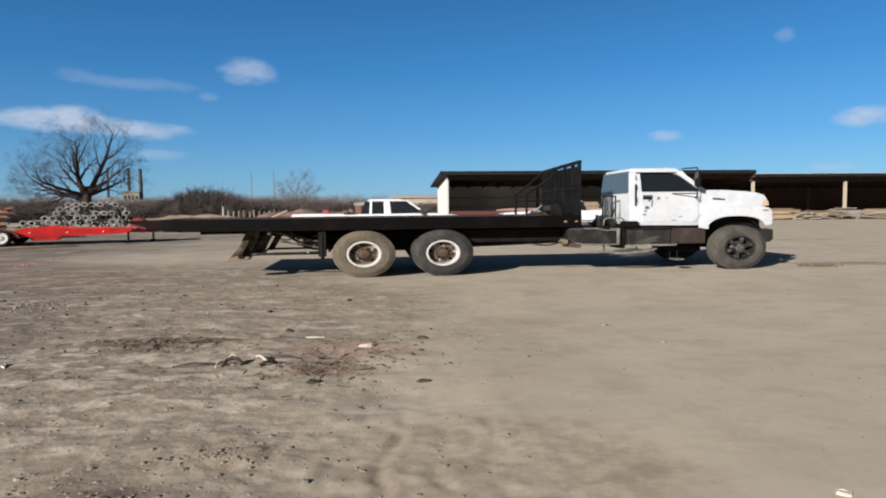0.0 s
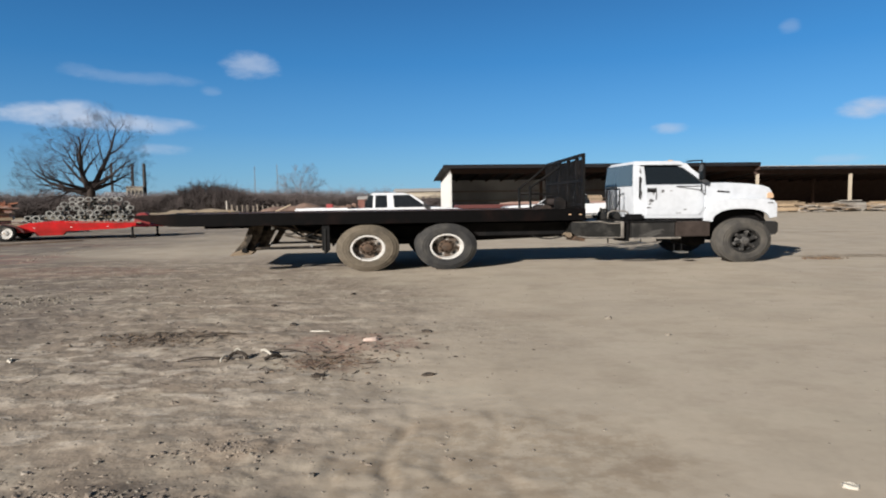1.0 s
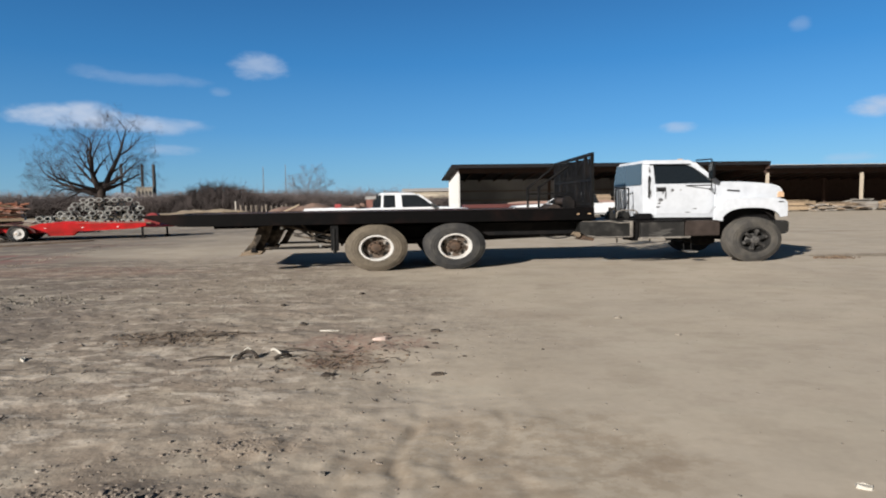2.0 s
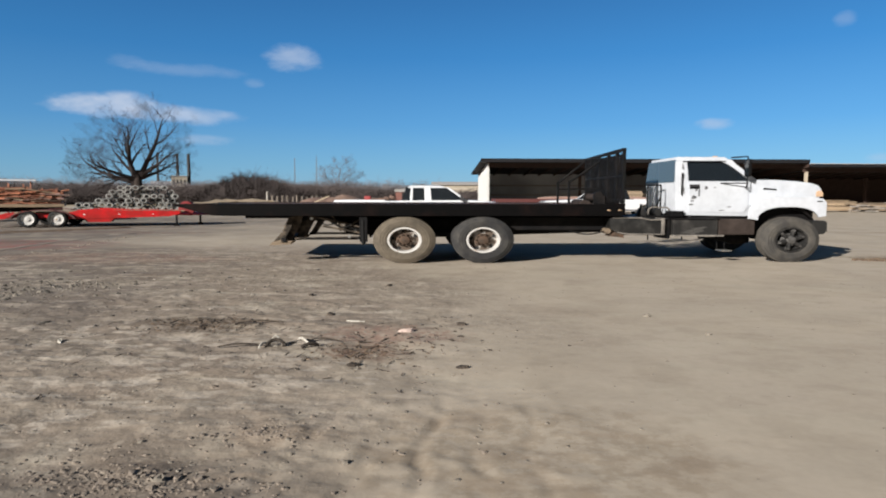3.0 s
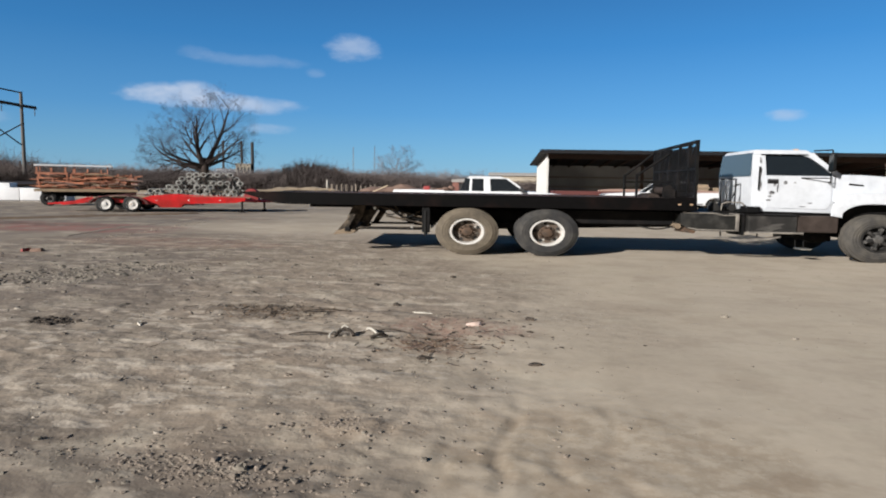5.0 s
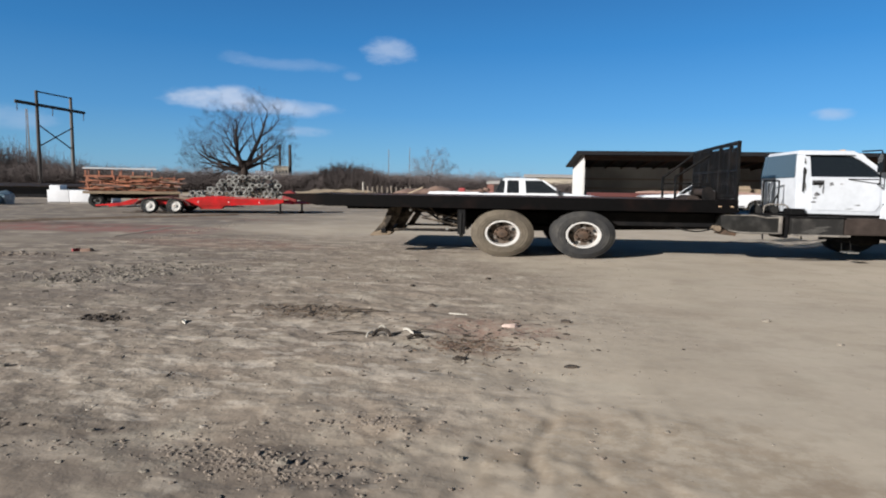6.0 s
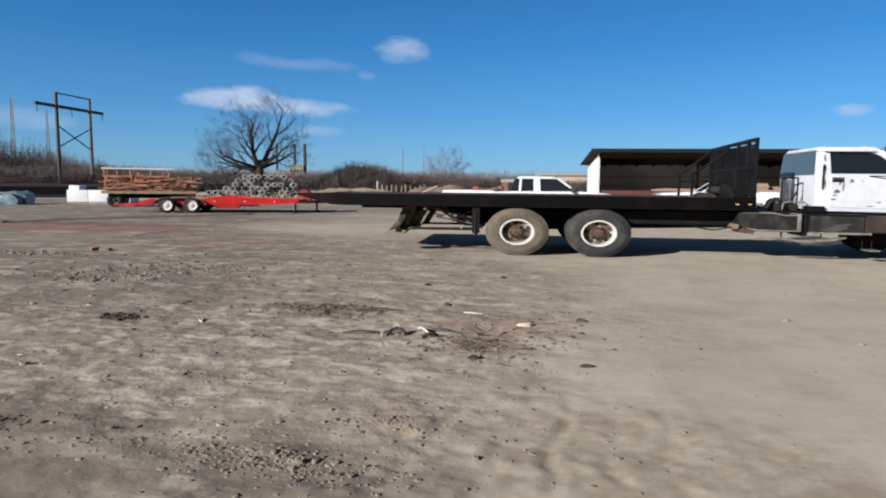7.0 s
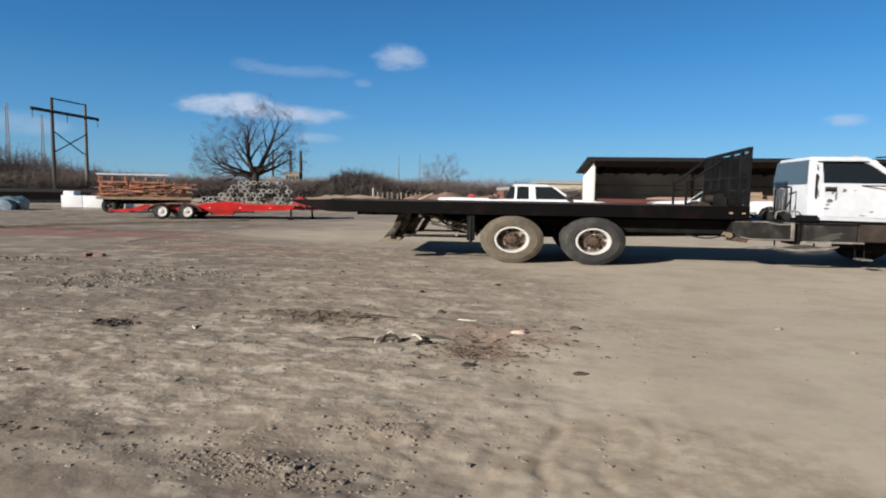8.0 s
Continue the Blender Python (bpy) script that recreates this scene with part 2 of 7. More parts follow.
PIPE = material("pale concrete pipe", (0.33, 0.325, 0.31), 0.85, vary=0.2, grain=6, second=(0.24, 0.24, 0.225), coarse=2, per_piece=0.4, bump=0.2)
WOOD = material("weathered plank", (0.34, 0.25, 0.16), 0.8, vary=0.3, grain=5, second=(0.24, 0.18, 0.12), coarse=2, per_piece=0.5, bump=0.2, stretch=(1, 6, 6))
TAN_WOOD = material("tan aged timber", (0.27, 0.20, 0.135), 0.8, vary=0.3, grain=5, second=(0.20, 0.155, 0.11), coarse=2, per_piece=0.6, bump=0.2, stretch=(1, 6, 6))
OLD_WOOD = material("dark weathered post", (0.17, 0.145, 0.12), 0.9, vary=0.3, grain=5, second=(0.11, 0.09, 0.075), coarse=2, per_piece=0.5, bump=0.2, stretch=(6, 6, 1))
PALE_WOOD = material("fresh sawn timber", (0.37, 0.30, 0.215), 0.75, vary=0.2, grain=5, second=(0.29, 0.23, 0.165), coarse=2, per_piece=0.5, bump=0.15, stretch=(1, 6, 6))
GREY_WOOD = material("silvered grey timber", (0.27, 0.25, 0.225), 0.85, vary=0.3, grain=5, per_piece=0.5, bump=0.2)
POST = material("pale barn post", (0.40, 0.345, 0.27), 0.8, vary=0.2, grain=6, bump=0.2, stretch=(4, 4, 1))
BARN_WHITE = material("white ribbed wall steel", (0.48, 0.48, 0.47), 0.5, vary=0.1, grain=3, bump=0.04)
BARN_INNER = material("galvanised inner wall", (0.42, 0.43, 0.46), 0.6, 0.1, vary=0.2, grain=2, second=(0.26, 0.27, 0.295), coarse=0.25, bump=0.05)
BARN_ROOF = material("dark roofing", (0.014, 0.014, 0.016), 0.7, shine=0.1, vary=0.25, grain=2, bump=0.05)
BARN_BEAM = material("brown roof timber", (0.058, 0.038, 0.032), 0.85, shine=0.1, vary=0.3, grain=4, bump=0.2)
BARK = material("grey brown bark", (0.045, 0.036, 0.032), 0.95, shine=0.1, vary=0.35, grain=4, bump=0.4, bump_scale=12)
LIMB = material("grey brown limbs", (0.046, 0.038, 0.037), 0.95, shine=0.1, vary=0.35, grain=4, bump=0.3, bump_scale=12)
TWIG = material("bare winter brush", (0.088, 0.072, 0.068), 0.95, shine=0.1, vary=0.4, grain=0.6, second=(0.052, 0.045, 0.045), coarse=0.05, bump=0)
# paler and bluer than TWIG: distance haze is put into the colour
TWIG_GREY = material("bare grey twigs with far haze", (0.15, 0.145, 0.155), 0.95, shine=0.1, vary=0.4, grain=0.5, bump=0)
HILL = material("far winter hillside", (0.17, 0.14, 0.11), 1.0, vary=0.3, grain=0.05, second=(0.11, 0.10, 0.085), coarse=0.01, bump=0)
TAN_WALL = material("tan wall cladding", (0.38, 0.335, 0.265), 0.8, vary=0.15, grain=0.8, bump=0.05)
PALE_ROOF = material("pale roof sheet", (0.40, 0.38, 0.36), 0.6, vary=0.1, grain=0.8)
SOOT = material("dark stack steel", (0.035, 0.032, 0.03), 0.8, vary=0.2, grain=1)
POLE = material("creosoted pole timber", (0.05, 0.046, 0.046), 0.9, vary=0.3, grain=3, bump=0.3, stretch=(4, 4, 1))
POLE_PALE = material("paler grey pole timber", (0.11, 0.105, 0.10), 0.9, vary=0.3, grain=3, bump=0.3, stretch=(4, 4, 1))
WRAP = material("white plastic wrap", (0.66, 0.67, 0.69), 0.4, vary=0.1, grain=4, bump=0.5, bump_scale=5)
TARP = material("blue grey tarpaulin", (0.08, 0.14, 0.19), 0.5, vary=0.2, grain=3, second=(0.19, 0.255, 0.31), coarse=1.4, bump=0.5, bump_scale=6)
BLACK_WALL = material("black sheet siding", (0.016, 0.016, 0.018), 0.6, vary=0.4, grain=2, bump=0.1)
STONE = material("crushed stone", (0.17, 0.15, 0.125), 0.95, shine=0.1, vary=0.3, grain=9, second=(0.25, 0.225, 0.19), coarse=0.9, bump=0.3)
CLOD = material("dried mud clod", (0.25, 0.208, 0.168), 1.0, vary=0.35, grain=12, second=(0.17, 0.14, 0.115), coarse=3, bump=0.4)
STONE_DARK = material("dark grey stone", (0.085, 0.078, 0.07), 0.95, shine=0.1, vary=0.4, grain=9, bump=0.3)
STONE_PALE = material("pale grey stone", (0.33, 0.295, 0.255), 0.95, shine=0.1, vary=0.3, grain=9, bump=0.3)
TAN_EARTH = material("tan earth and dry grass", (0.33, 0.265, 0.185), 1.0, vary=0.35, grain=2, second=(0.25, 0.195, 0.135), coarse=0.5, bump=0.4, bump_scale=8)
MAROON_BRICK = material("far red brick", (0.24, 0.11, 0.09), 0.9, vary=0.2, grain=3, bump=0.1)
BARK_SOIL = material("reddish brown earth", (0.16, 0.10, 0.078), 1.0, vary=0.35, grain=2, second=(0.22, 0.145, 0.11), coarse=0.5, bump=0.4, bump_scale=8)
DEBRIS = material("bark mulch", (0.11, 0.075, 0.05), 0.95, vary=0.4, grain=14, second=(0.17, 0.12, 0.08), coarse=5, bump=0.3)
PAPER = material("pale litter scrap", (0.42, 0.395, 0.345), 0.8, vary=0.15, grain=20)
PINK = material("faded pink brick scrap", (0.46, 0.36, 0.315), 0.85, vary=0.2, grain=20)
BARK_DARK = material("dark torn bark", (0.028, 0.021, 0.016), 0.9, vary=0.4, grain=18, second=(0.065, 0.05, 0.038), coarse=8, bump=0.4)
DARK_RED = material("dark red paint", (0.24, 0.028, 0.028), 0.7, vary=0.3, grain=10)
RUBBER = material("black hose rubber", (0.012, 0.012, 0.012), 0.7, shine=0.15)


def ground_material():
    m = bpy.data.materials.new("packed dirt and gravel yard")
    m.use_nodes = True
    nt = m.node_tree
    N, L = nt.nodes.new, nt.links.new
    bsdf = nt.nodes["Principled BSDF"]
    coord = N("ShaderNodeTexCoord")
    place = coord.outputs["Object"]

    def turned(scale, turn=0.0):
        p = N("ShaderNodeMapping")
        p.inputs["Scale"].default_value, p.inputs["Rotation"].default_value = scale, (0, 0, radians(turn))
        L(place, p.inputs[0])
        return p.outputs[0]

    def speckle(scale, detail=6.0, rough=0.6, vector=None, lo=0.35, hi=0.65):
        n = N("ShaderNodeTexNoise")
        n.inputs["Scale"].default_value, n.inputs["Detail"].default_value, n.inputs["Roughness"].default_value = scale, detail, rough
        L(vector or place, n.inputs["Vector"])
        r = N("ShaderNodeMapRange")
        r.interpolation_type = "SMOOTHSTEP"
        L(n.outputs["Fac"], r.inputs["Value"])
        r.inputs["From Min"].default_value, r.inputs["From Max"].default_value = lo, hi
        return r.outputs[0]

    def blend(fac, a, b, kind="MIX"):
        x = N("ShaderNodeMix")
        x.data_type, x.blend_type = "RGBA", kind
        for socket, value in ((x.inputs[0], fac), (x.inputs[6], a), (x.inputs[7], b)):
            if isinstance(value, (tuple, float, int)):
                socket.default_value = (*value, 1) if isinstance(value, tuple) else value
            else:
                L(value, socket)
        return x.outputs[2]

    def calc(kind, a, b):
        x = N("ShaderNodeMath")
        x.operation = kind
        for socket, value in zip(x.inputs, (a, b)):
            if isinstance(value, (float, int)):
                socket.default_value = value
            else:
                L(value, socket)
        return x.outputs[0]

    def area(x0, y0, rx, ry, ragged=0.9, scale=0.6):
        """1 inside a ragged patch of the yard, 0 outside."""
        p = N("ShaderNodeMapping")
        p.vector_type = "TEXTURE"
        p.inputs["Location"].default_value, p.inputs["Scale"].default_value = (x0, y0, 0), (rx, ry, 1)
        L(place, p.inputs[0])
        flat = N("ShaderNodeVectorMath")
        flat.operation = "MULTIPLY"
        L(p.outputs[0], flat.inputs[0])
        flat.inputs[1].default_value = (1, 1, 0)
        size = N("ShaderNodeVectorMath")
        size.operation = "LENGTH"
        L(flat.outputs[0], size.inputs[0])
        n = N("ShaderNodeTexNoise")
        n.inputs["Scale"].default_value, n.inputs["Detail"].default_value = scale, 6.0
        L(place, n.inputs["Vector"])
        far = calc("ADD", size.outputs["Value"], calc("MULTIPLY", n.outputs["Fac"], ragged))
        r = N("ShaderNodeMapRange")
        r.interpolation_type = "SMOOTHSTEP"
        L(far, r.inputs["Value"])
        r.inputs["From Min"].default_value, r.inputs["From Max"].default_value = 1.15 + ragged * 0.5, 0.65 + ragged * 0.5
        return r.outputs[0]

    tan, grey, brown = (0.443, 0.386, 0.316), (0.27, 0.224, 0.181), (0.25, 0.195, 0.145)
    colour = blend(speckle(0.35, 5), tan, (0.47, 0.408, 0.328))
    colour = blend(calc("MULTIPLY", speckle(0.8, 4, 0.55, turned((1.0, 0.7, 1), 40), 0.42, 0.68), 0.4), colour, (0.37, 0.31, 0.24))
    colour = blend(calc("MULTIPLY", speckle(0.28, 3, 0.5, turned((0.8, 1.0, 1), 20), 0.45, 0.7), 0.35), colour, (0.40, 0.355, 0.285))
    left = area(-6.4, 6.5, 6.9, 9.0, 1.1, 0.35)
    colour = blend(calc("MULTIPLY", left, 0.92), colour, grey)
    colour = blend(calc("MULTIPLY", area(-30, 24, 25, 18, 0.9, 0.15), 0.95), colour, (0.158, 0.138, 0.122))
    colour = blend(calc("MULTIPLY", area(-12.5, 10.0, 8.5, 6.0, 1.0, 0.4), 0.85), colour, (0.165, 0.138, 0.118))
    colour = blend(calc("MULTIPLY", area(-7.6, 6.6, 4.2, 3.4, 1.0, 0.5), 0.7), colour, (0.175, 0.149, 0.128))
    colour = blend(calc("MULTIPLY", area(-3.6, 1.9, 4.0, 1.0, 0.9, 0.7), 0.85), colour, (0.165, 0.138, 0.115))
    colour = blend(calc("MULTIPLY", speckle(0.9, 7, 0.65, turned((0.6, 1.1, 1), 9), 0.5, 0.72), calc("ADD", calc("MULTIPLY", left, 0.25), 0.25)), colour, brown)
    colour = blend(calc("MULTIPLY", speckle(1.3, 4, 0.55, turned((0.8, 1.1, 1), -6), 0.5, 0.7), 0.6), colour, (0.47, 0.42, 0.34))
    colour = blend(calc("MULTIPLY", speckle(1.5, 4, 0.6, turned((0.95, 1.0, 1), 24), 0.5, 0.66), 0.30), colour, (0.31, 0.262, 0.205))
    colour = blend(calc("MULTIPLY", speckle(0.7, 4, 0.55, turned((0.9, 1.0, 1), -14), 0.48, 0.62), 0.34), colour, (0.36, 0.315, 0.255))
    colour = blend(calc("MULTIPLY", speckle(3.0, 3.5, 0.6, turned((0.75, 1.15, 1), 4), 0.52, 0.64), calc("ADD", calc("MULTIPLY", left, 0.3), 0.12)), colour, (0.20, 0.165, 0.13))
    colour = blend(calc("MULTIPLY", speckle(1.9, 3, 0.55, turned((0.7, 1.1, 1), 15), 0.55, 0.65), calc("MULTIPLY", left, 0.5)), colour, (0.50, 0.435, 0.36))
    colour = blend(calc("MULTIPLY", speckle(3.4, 2.5, 0.5, turned((0.5, 1.2, 1), -8), 0.58, 0.66), calc("MULTIPLY", left, 0.55)), colour, (0.52, 0.455, 0.38))
    colour = blend(calc("MULTIPLY", speckle(4.6, 3, 0.5, turned((0.7, 1.1, 1), 12), 0.57, 0.63), calc("ADD", calc("MULTIPLY", left, 0.34), 0.06)), colour, (0.19, 0.155, 0.125))
    colour = blend(calc("MULTIPLY", area(-4.4, 4.6, 1.9, 1.7, 1.0, 0.8), 0.45), colour, (0.20, 0.168, 0.138))
    # pale trodden flakes with clear edges, thickest on the near left
    flakes = area(-3.4, 4.0, 3.4, 1.7, 1.0, 0.8)
    colour = blend(calc("MULTIPLY", speckle(3.1, 2, 0.45, turned((0.62, 1.15, 1), 6), 0.575, 0.61), calc("MULTIPLY", flakes, 0.55)), colour, (0.50, 0.44, 0.37))
    colour = blend(calc("MULTIPLY", speckle(5.5, 2, 0.45, turned((0.62, 1.15, 1), -12), 0.60, 0.64), calc("MULTIPLY", flakes, 0.6)), colour, (0.52, 0.46, 0.39))
    colour = blend(calc("MULTIPLY", speckle(2.6, 4, 0.6, turned((0.8, 1.1, 1), 30), 0.50, 0.62), calc("MULTIPLY", area(0.1, 2.6, 1.9, 0.9, 0.9, 1.0), 0.5)), colour, (0.285, 0.225, 0.17))
    for x0, y0, rx, ry, amount, tone in (
        (-2.6, 5.65, 0.7, 0.42, 0.5, (0.12, 0.09, 0.065)), (-0.65, 5.4, 0.62, 0.4, 0.5, (0.27, 0.155, 0.12)), (-0.75, 4.72, 0.34, 0.26, 0.6, (0.14, 0.07, 0.045)),
        (-4.5, 4.7, 0.3, 0.16, 0.6, (0.14, 0.11, 0.08)), 
        (-14.9, 14.9, 4.4, 1.7, 0.75, (0.25, 0.12, 0.105)), (-18.5, 15.6, 7.0, 0.7, 0.6, (0.10, 0.085, 0.075)), (-10.2, 8.7, 1.0, 0.3, 0.6, (0.10, 0.08, 0.07)), (-6.3, 7.2, 1.0, 0.8, 0.45, (0.17, 0.15, 0.13)), (-13.4, 20.4, 4.2, 0.7, 0.6, (0.17, 0.12, 0.10)),
        (0.65, 2.8, 0.9, 0.7, 0.42, (0.27, 0.215, 0.155)), (-8.0, 12.0, 2.6, 1.0, 0.35, (0.28, 0.17, 0.13)), (9.0, 14.0, 1.5, 0.4, 0.75, (0.20, 0.16, 0.115)),
        (12.0, 24.0, 3.5, 0.5, 0.35, (0.22, 0.18, 0.13)),
    ):
        broken = calc("ADD", calc("MULTIPLY", speckle(7.0 / max(0.6, rx), 7, 0.7, None, 0.42, 0.58), 0.75), 0.25)
        colour = blend(calc("MULTIPLY", calc("MULTIPLY", area(x0, y0, rx * 1.1, ry * 1.1, 1.4, 3.0 / max(0.6, rx)), broken), min(1.0, amount * 1.3)), colour, tone)
    loose = calc("ADD", calc("MULTIPLY", left, 0.7), 0.3)
    colour = blend(loose, colour, blend(1.0, colour, blend(speckle(16, 4, 0.6, None, 0.25, 0.75), (0.86,) * 3, (1.09,) * 3), "MULTIPLY"))
    colour = blend(calc("MULTIPLY", speckle(60, 3, 0.6, None, 0.64, 0.72), 0.08), colour, (0.17, 0.14, 0.11))
    colour = blend(calc("MULTIPLY", speckle(8.5, 4, 0.6, turned((0.9, 1.0, 1), 30), 0.60, 0.65), calc("MULTIPLY", left, 0.4)), colour, (0.52, 0.46, 0.38))
    colour = blend(calc("MULTIPLY", speckle(10.5, 4, 0.6, turned((0.9, 1.0, 1), 60), 0.61, 0.66), calc("MULTIPLY", left, 0.4)), colour, (0.15, 0.12, 0.10))
    # beyond the yard the ground is dry grass
    edge = N("ShaderNodeSeparateXYZ")
    L(place, edge.inputs[0])
    far = N("ShaderNodeMapRange")
    L(edge.outputs[1], far.inputs["Value"])
    far.inputs["From Min"].default_value, far.inputs["From Max"].default_value = 66, 84
    colour = blend(far.outputs[0], colour, blend(speckle(0.08), (0.29, 0.225, 0.135), (0.2, 0.165, 0.11)))
    L(colour, bsdf.inputs["Base Color"])
    bsdf.inputs["Roughness"].default_value = 0.95
    bsdf.inputs["Specular IOR Level"].default_value = 0.15
    height = calc("ADD", calc("MULTIPLY", speckle(8, 3, 0.5, None, 0.2, 0.8), 0.55), calc("MULTIPLY", speckle(40, 3, 0.6, None, 0.3, 0.7), 0.16))
    b = N("ShaderNodeBump")
    b.inputs["Strength"].default_value, b.inputs["Distance"].default_value = 0.28, 0.035
    height = calc("ADD", height, calc("MULTIPLY", speckle(3.6, 3, 0.5, None, 0.25, 0.75), 1.2))
    height = calc("MULTIPLY", height, calc("ADD", calc("MULTIPLY", left, 0.92), 0.08))
    L(height, b.inputs["Height"])
    L(b.outputs[0], bsdf.inputs["Normal"])
    return m


GROUND = ground_material()

# ---------------------------------------------------------------- building helpers


def part(name, bm, mat, parent=None, label="", smooth=False):
    """One mesh object out of a bmesh, under a thing or a part."""
    me = bpy.data.meshes.new(name)
    bm.normal_update()
    bm.to_mesh(me)
    bm.free()
    me.materials.append(mat)
    if smooth:
        me.polygons.foreach_set("use_smooth", [True] * len(me.polygons))
        me.set_sharp_from_angle(angle=radians(38))
    ob = new(name, me)
    ob.parent = parent
    if label:
        tagged(ob, label)
    return ob


def thing(name, m, label, category, group="", kind=""):
    ob = new(name)
    ob.empty_display_size = 0.3
    ob.matrix_basis = m
    return tagged(ob, label, category, group, kind)


def hexa(bm, low, high, bevel=0.0):
    """A solid between two four-cornered faces."""
    v = [bm.verts.new(p) for p in (*low, *high)]
    faces = [bm.faces.new([v[i] for i in f]) for f in ((3, 2, 1, 0), (4, 5, 6, 7), (0, 1, 5, 4), (1, 2, 6, 5), (2, 3, 7, 6), (3, 0, 4, 7))]
    bmesh.ops.recalc_face_normals(bm, faces=faces)
    if bevel:
        edges = list({e for f in faces for e in f.edges})
        bmesh.ops.bevel(bm, geom=edges, offset=bevel, segments=2, profile=0.7, affect="EDGES", clamp_overlap=True)
    return bm


def box(bm, x0, x1, y0, y1, z0, z1, bevel=0.0):
    a = [(x0, y0), (x1, y0), (x1, y1), (x0, y1)]
    return hexa(bm, [(*p, z0) for p in a], [(*p, z1) for p in a], bevel)


def slab(bm, outline, y0, y1, bevel=0.0):
    """A side outline of (x, z) corners, drawn out from y0 to y1."""
    a, b = [bm.verts.new((x, y0, z)) for x, z in outline], [bm.verts.new((x, y1, z)) for x, z in outline]
    n = len(a)
    faces = [bm.faces.new(a), bm.faces.new(b[::-1])]
    faces += [bm.faces.new((a[i], b[i], b[(i + 1) % n], a[(i + 1) % n])) for i in range(n)]
    bmesh.ops.recalc_face_normals(bm, faces=faces)
    if bevel:
        edges = list({e for f in faces[:2] for e in f.edges})
        bmesh.ops.bevel(bm, geom=edges, offset=bevel, segments=2, profile=0.7, affect="EDGES", clamp_overlap=True)
    return bm


def slab_x(x0, x1, outline):
    """A side outline of (y, z) corners, drawn out from x0 to x1."""
    bm = B()
    a, b = [bm.verts.new((x0, y, z)) for y, z in outline], [bm.verts.new((x1, y, z)) for y, z in outline]
    n = len(a)
    faces = [bm.faces.new(a), bm.faces.new(b[::-1])]
    faces += [bm.faces.new((a[i], b[i], b[(i + 1) % n], a[(i + 1) % n])) for i in range(n)]
    bmesh.ops.recalc_face_normals(bm, faces=faces)
    return bm


def bar(bm, a, b, r0, r1=None, sides=6, caps=True):
    """A round bar from a to b, tapering from r0 to r1."""
    a, b, r1 = Vector(a), Vector(b), r0 if r1 is None else r1
    way = (b - a).normalized()
    side = way.orthogonal().normalized()
    other = way.cross(side)
    rings = []
    for p, r in ((a, r0), (b, r1)):
        rings.append([bm.verts.new(p + r * (math.cos(t) * side + math.sin(t) * other)) for t in (2 * math.pi * i / sides for i in range(sides))])
    for i in range(sides):
        j = (i + 1) % sides
        bm.faces.new((rings[0][i], rings[0][j], rings[1][j], rings[1][i]))
    if caps:
        bm.faces.new(rings[0][::-1])
        bm.faces.new(rings[1])
    return bm


def hose(bm, points, r, sides=6):
    for a, b in zip(points, points[1:]):
        bar(bm, a, b, r, r, sides)
    return bm


def lathe(bm, profile, centre, wide=1.0, sides=40):
    """A profile of (radius, y) turned round the y axis; wide stretches it along x."""
    x0, y0, z0 = centre
    rings = []
    for r, y in profile:
        rings.append([bm.verts.new((x0 + wide * r * math.cos(t), y0 + y, z0 + r * math.sin(t))) for t in (2 * math.pi * i / sides for i in range(sides))])
    for p, q in zip(rings, rings[1:]):
        for i in range(sides):
            j = (i + 1) % sides
            bm.faces.new((p[i], q[i], q[j], p[j]))
    bmesh.ops.recalc_face_normals(bm, faces=bm.faces)
    return bm


def pebble(bm, x, y, z, size, rng, flat=0.6):
    """A small uneven stone of twenty faces."""
    turn, long = rng.uniform(0, 6.28), rng.uniform(0.9, 1.5)
    c, s = math.cos(turn), math.sin(turn)
    pts = []
    for px, py, pz in ICO:
        k = size * rng.uniform(0.78, 1.12)
        px, py, pz = px * k * long, py * k, pz * k * flat
        pts.append(bm.verts.new((x + c * px - s * py, y + s * px + c * py, z + pz)))
    for f in ICO_FACES:
        bm.faces.new([pts[i] for i in f])


G = 0.5257
H = 0.8507
ICO = ((-G, H, 0), (G, H, 0), (-G, -H, 0), (G, -H, 0), (0, -G, H), (0, G, H), (0, -G, -H), (0, G, -H), (H, 0, -G), (H, 0, G), (-H, 0, -G), (-H, 0, G))
ICO_FACES = ((0, 11, 5), (0, 5, 1), (0, 1, 7), (0, 7, 10), (0, 10, 11), (1, 5, 9), (5, 11, 4), (11, 10, 2), (10, 7, 6), (7, 1, 8),
             (3, 9, 4), (3, 4, 2), (3, 2, 6), (3, 6, 8), (3, 8, 9), (4, 9, 5), (2, 4, 11), (6, 2, 10), (8, 6, 7), (9, 8, 1))


def B():
    return bmesh.new()


WIDE = 1.33  # wheels here are broader than they are high

# ---------------------------------------------------------------- ground


def smooth_step(lo, hi, v):
    t = min(1.0, max(0.0, (v - lo) / (hi - lo)))
    return t * t * (3 - 2 * t)


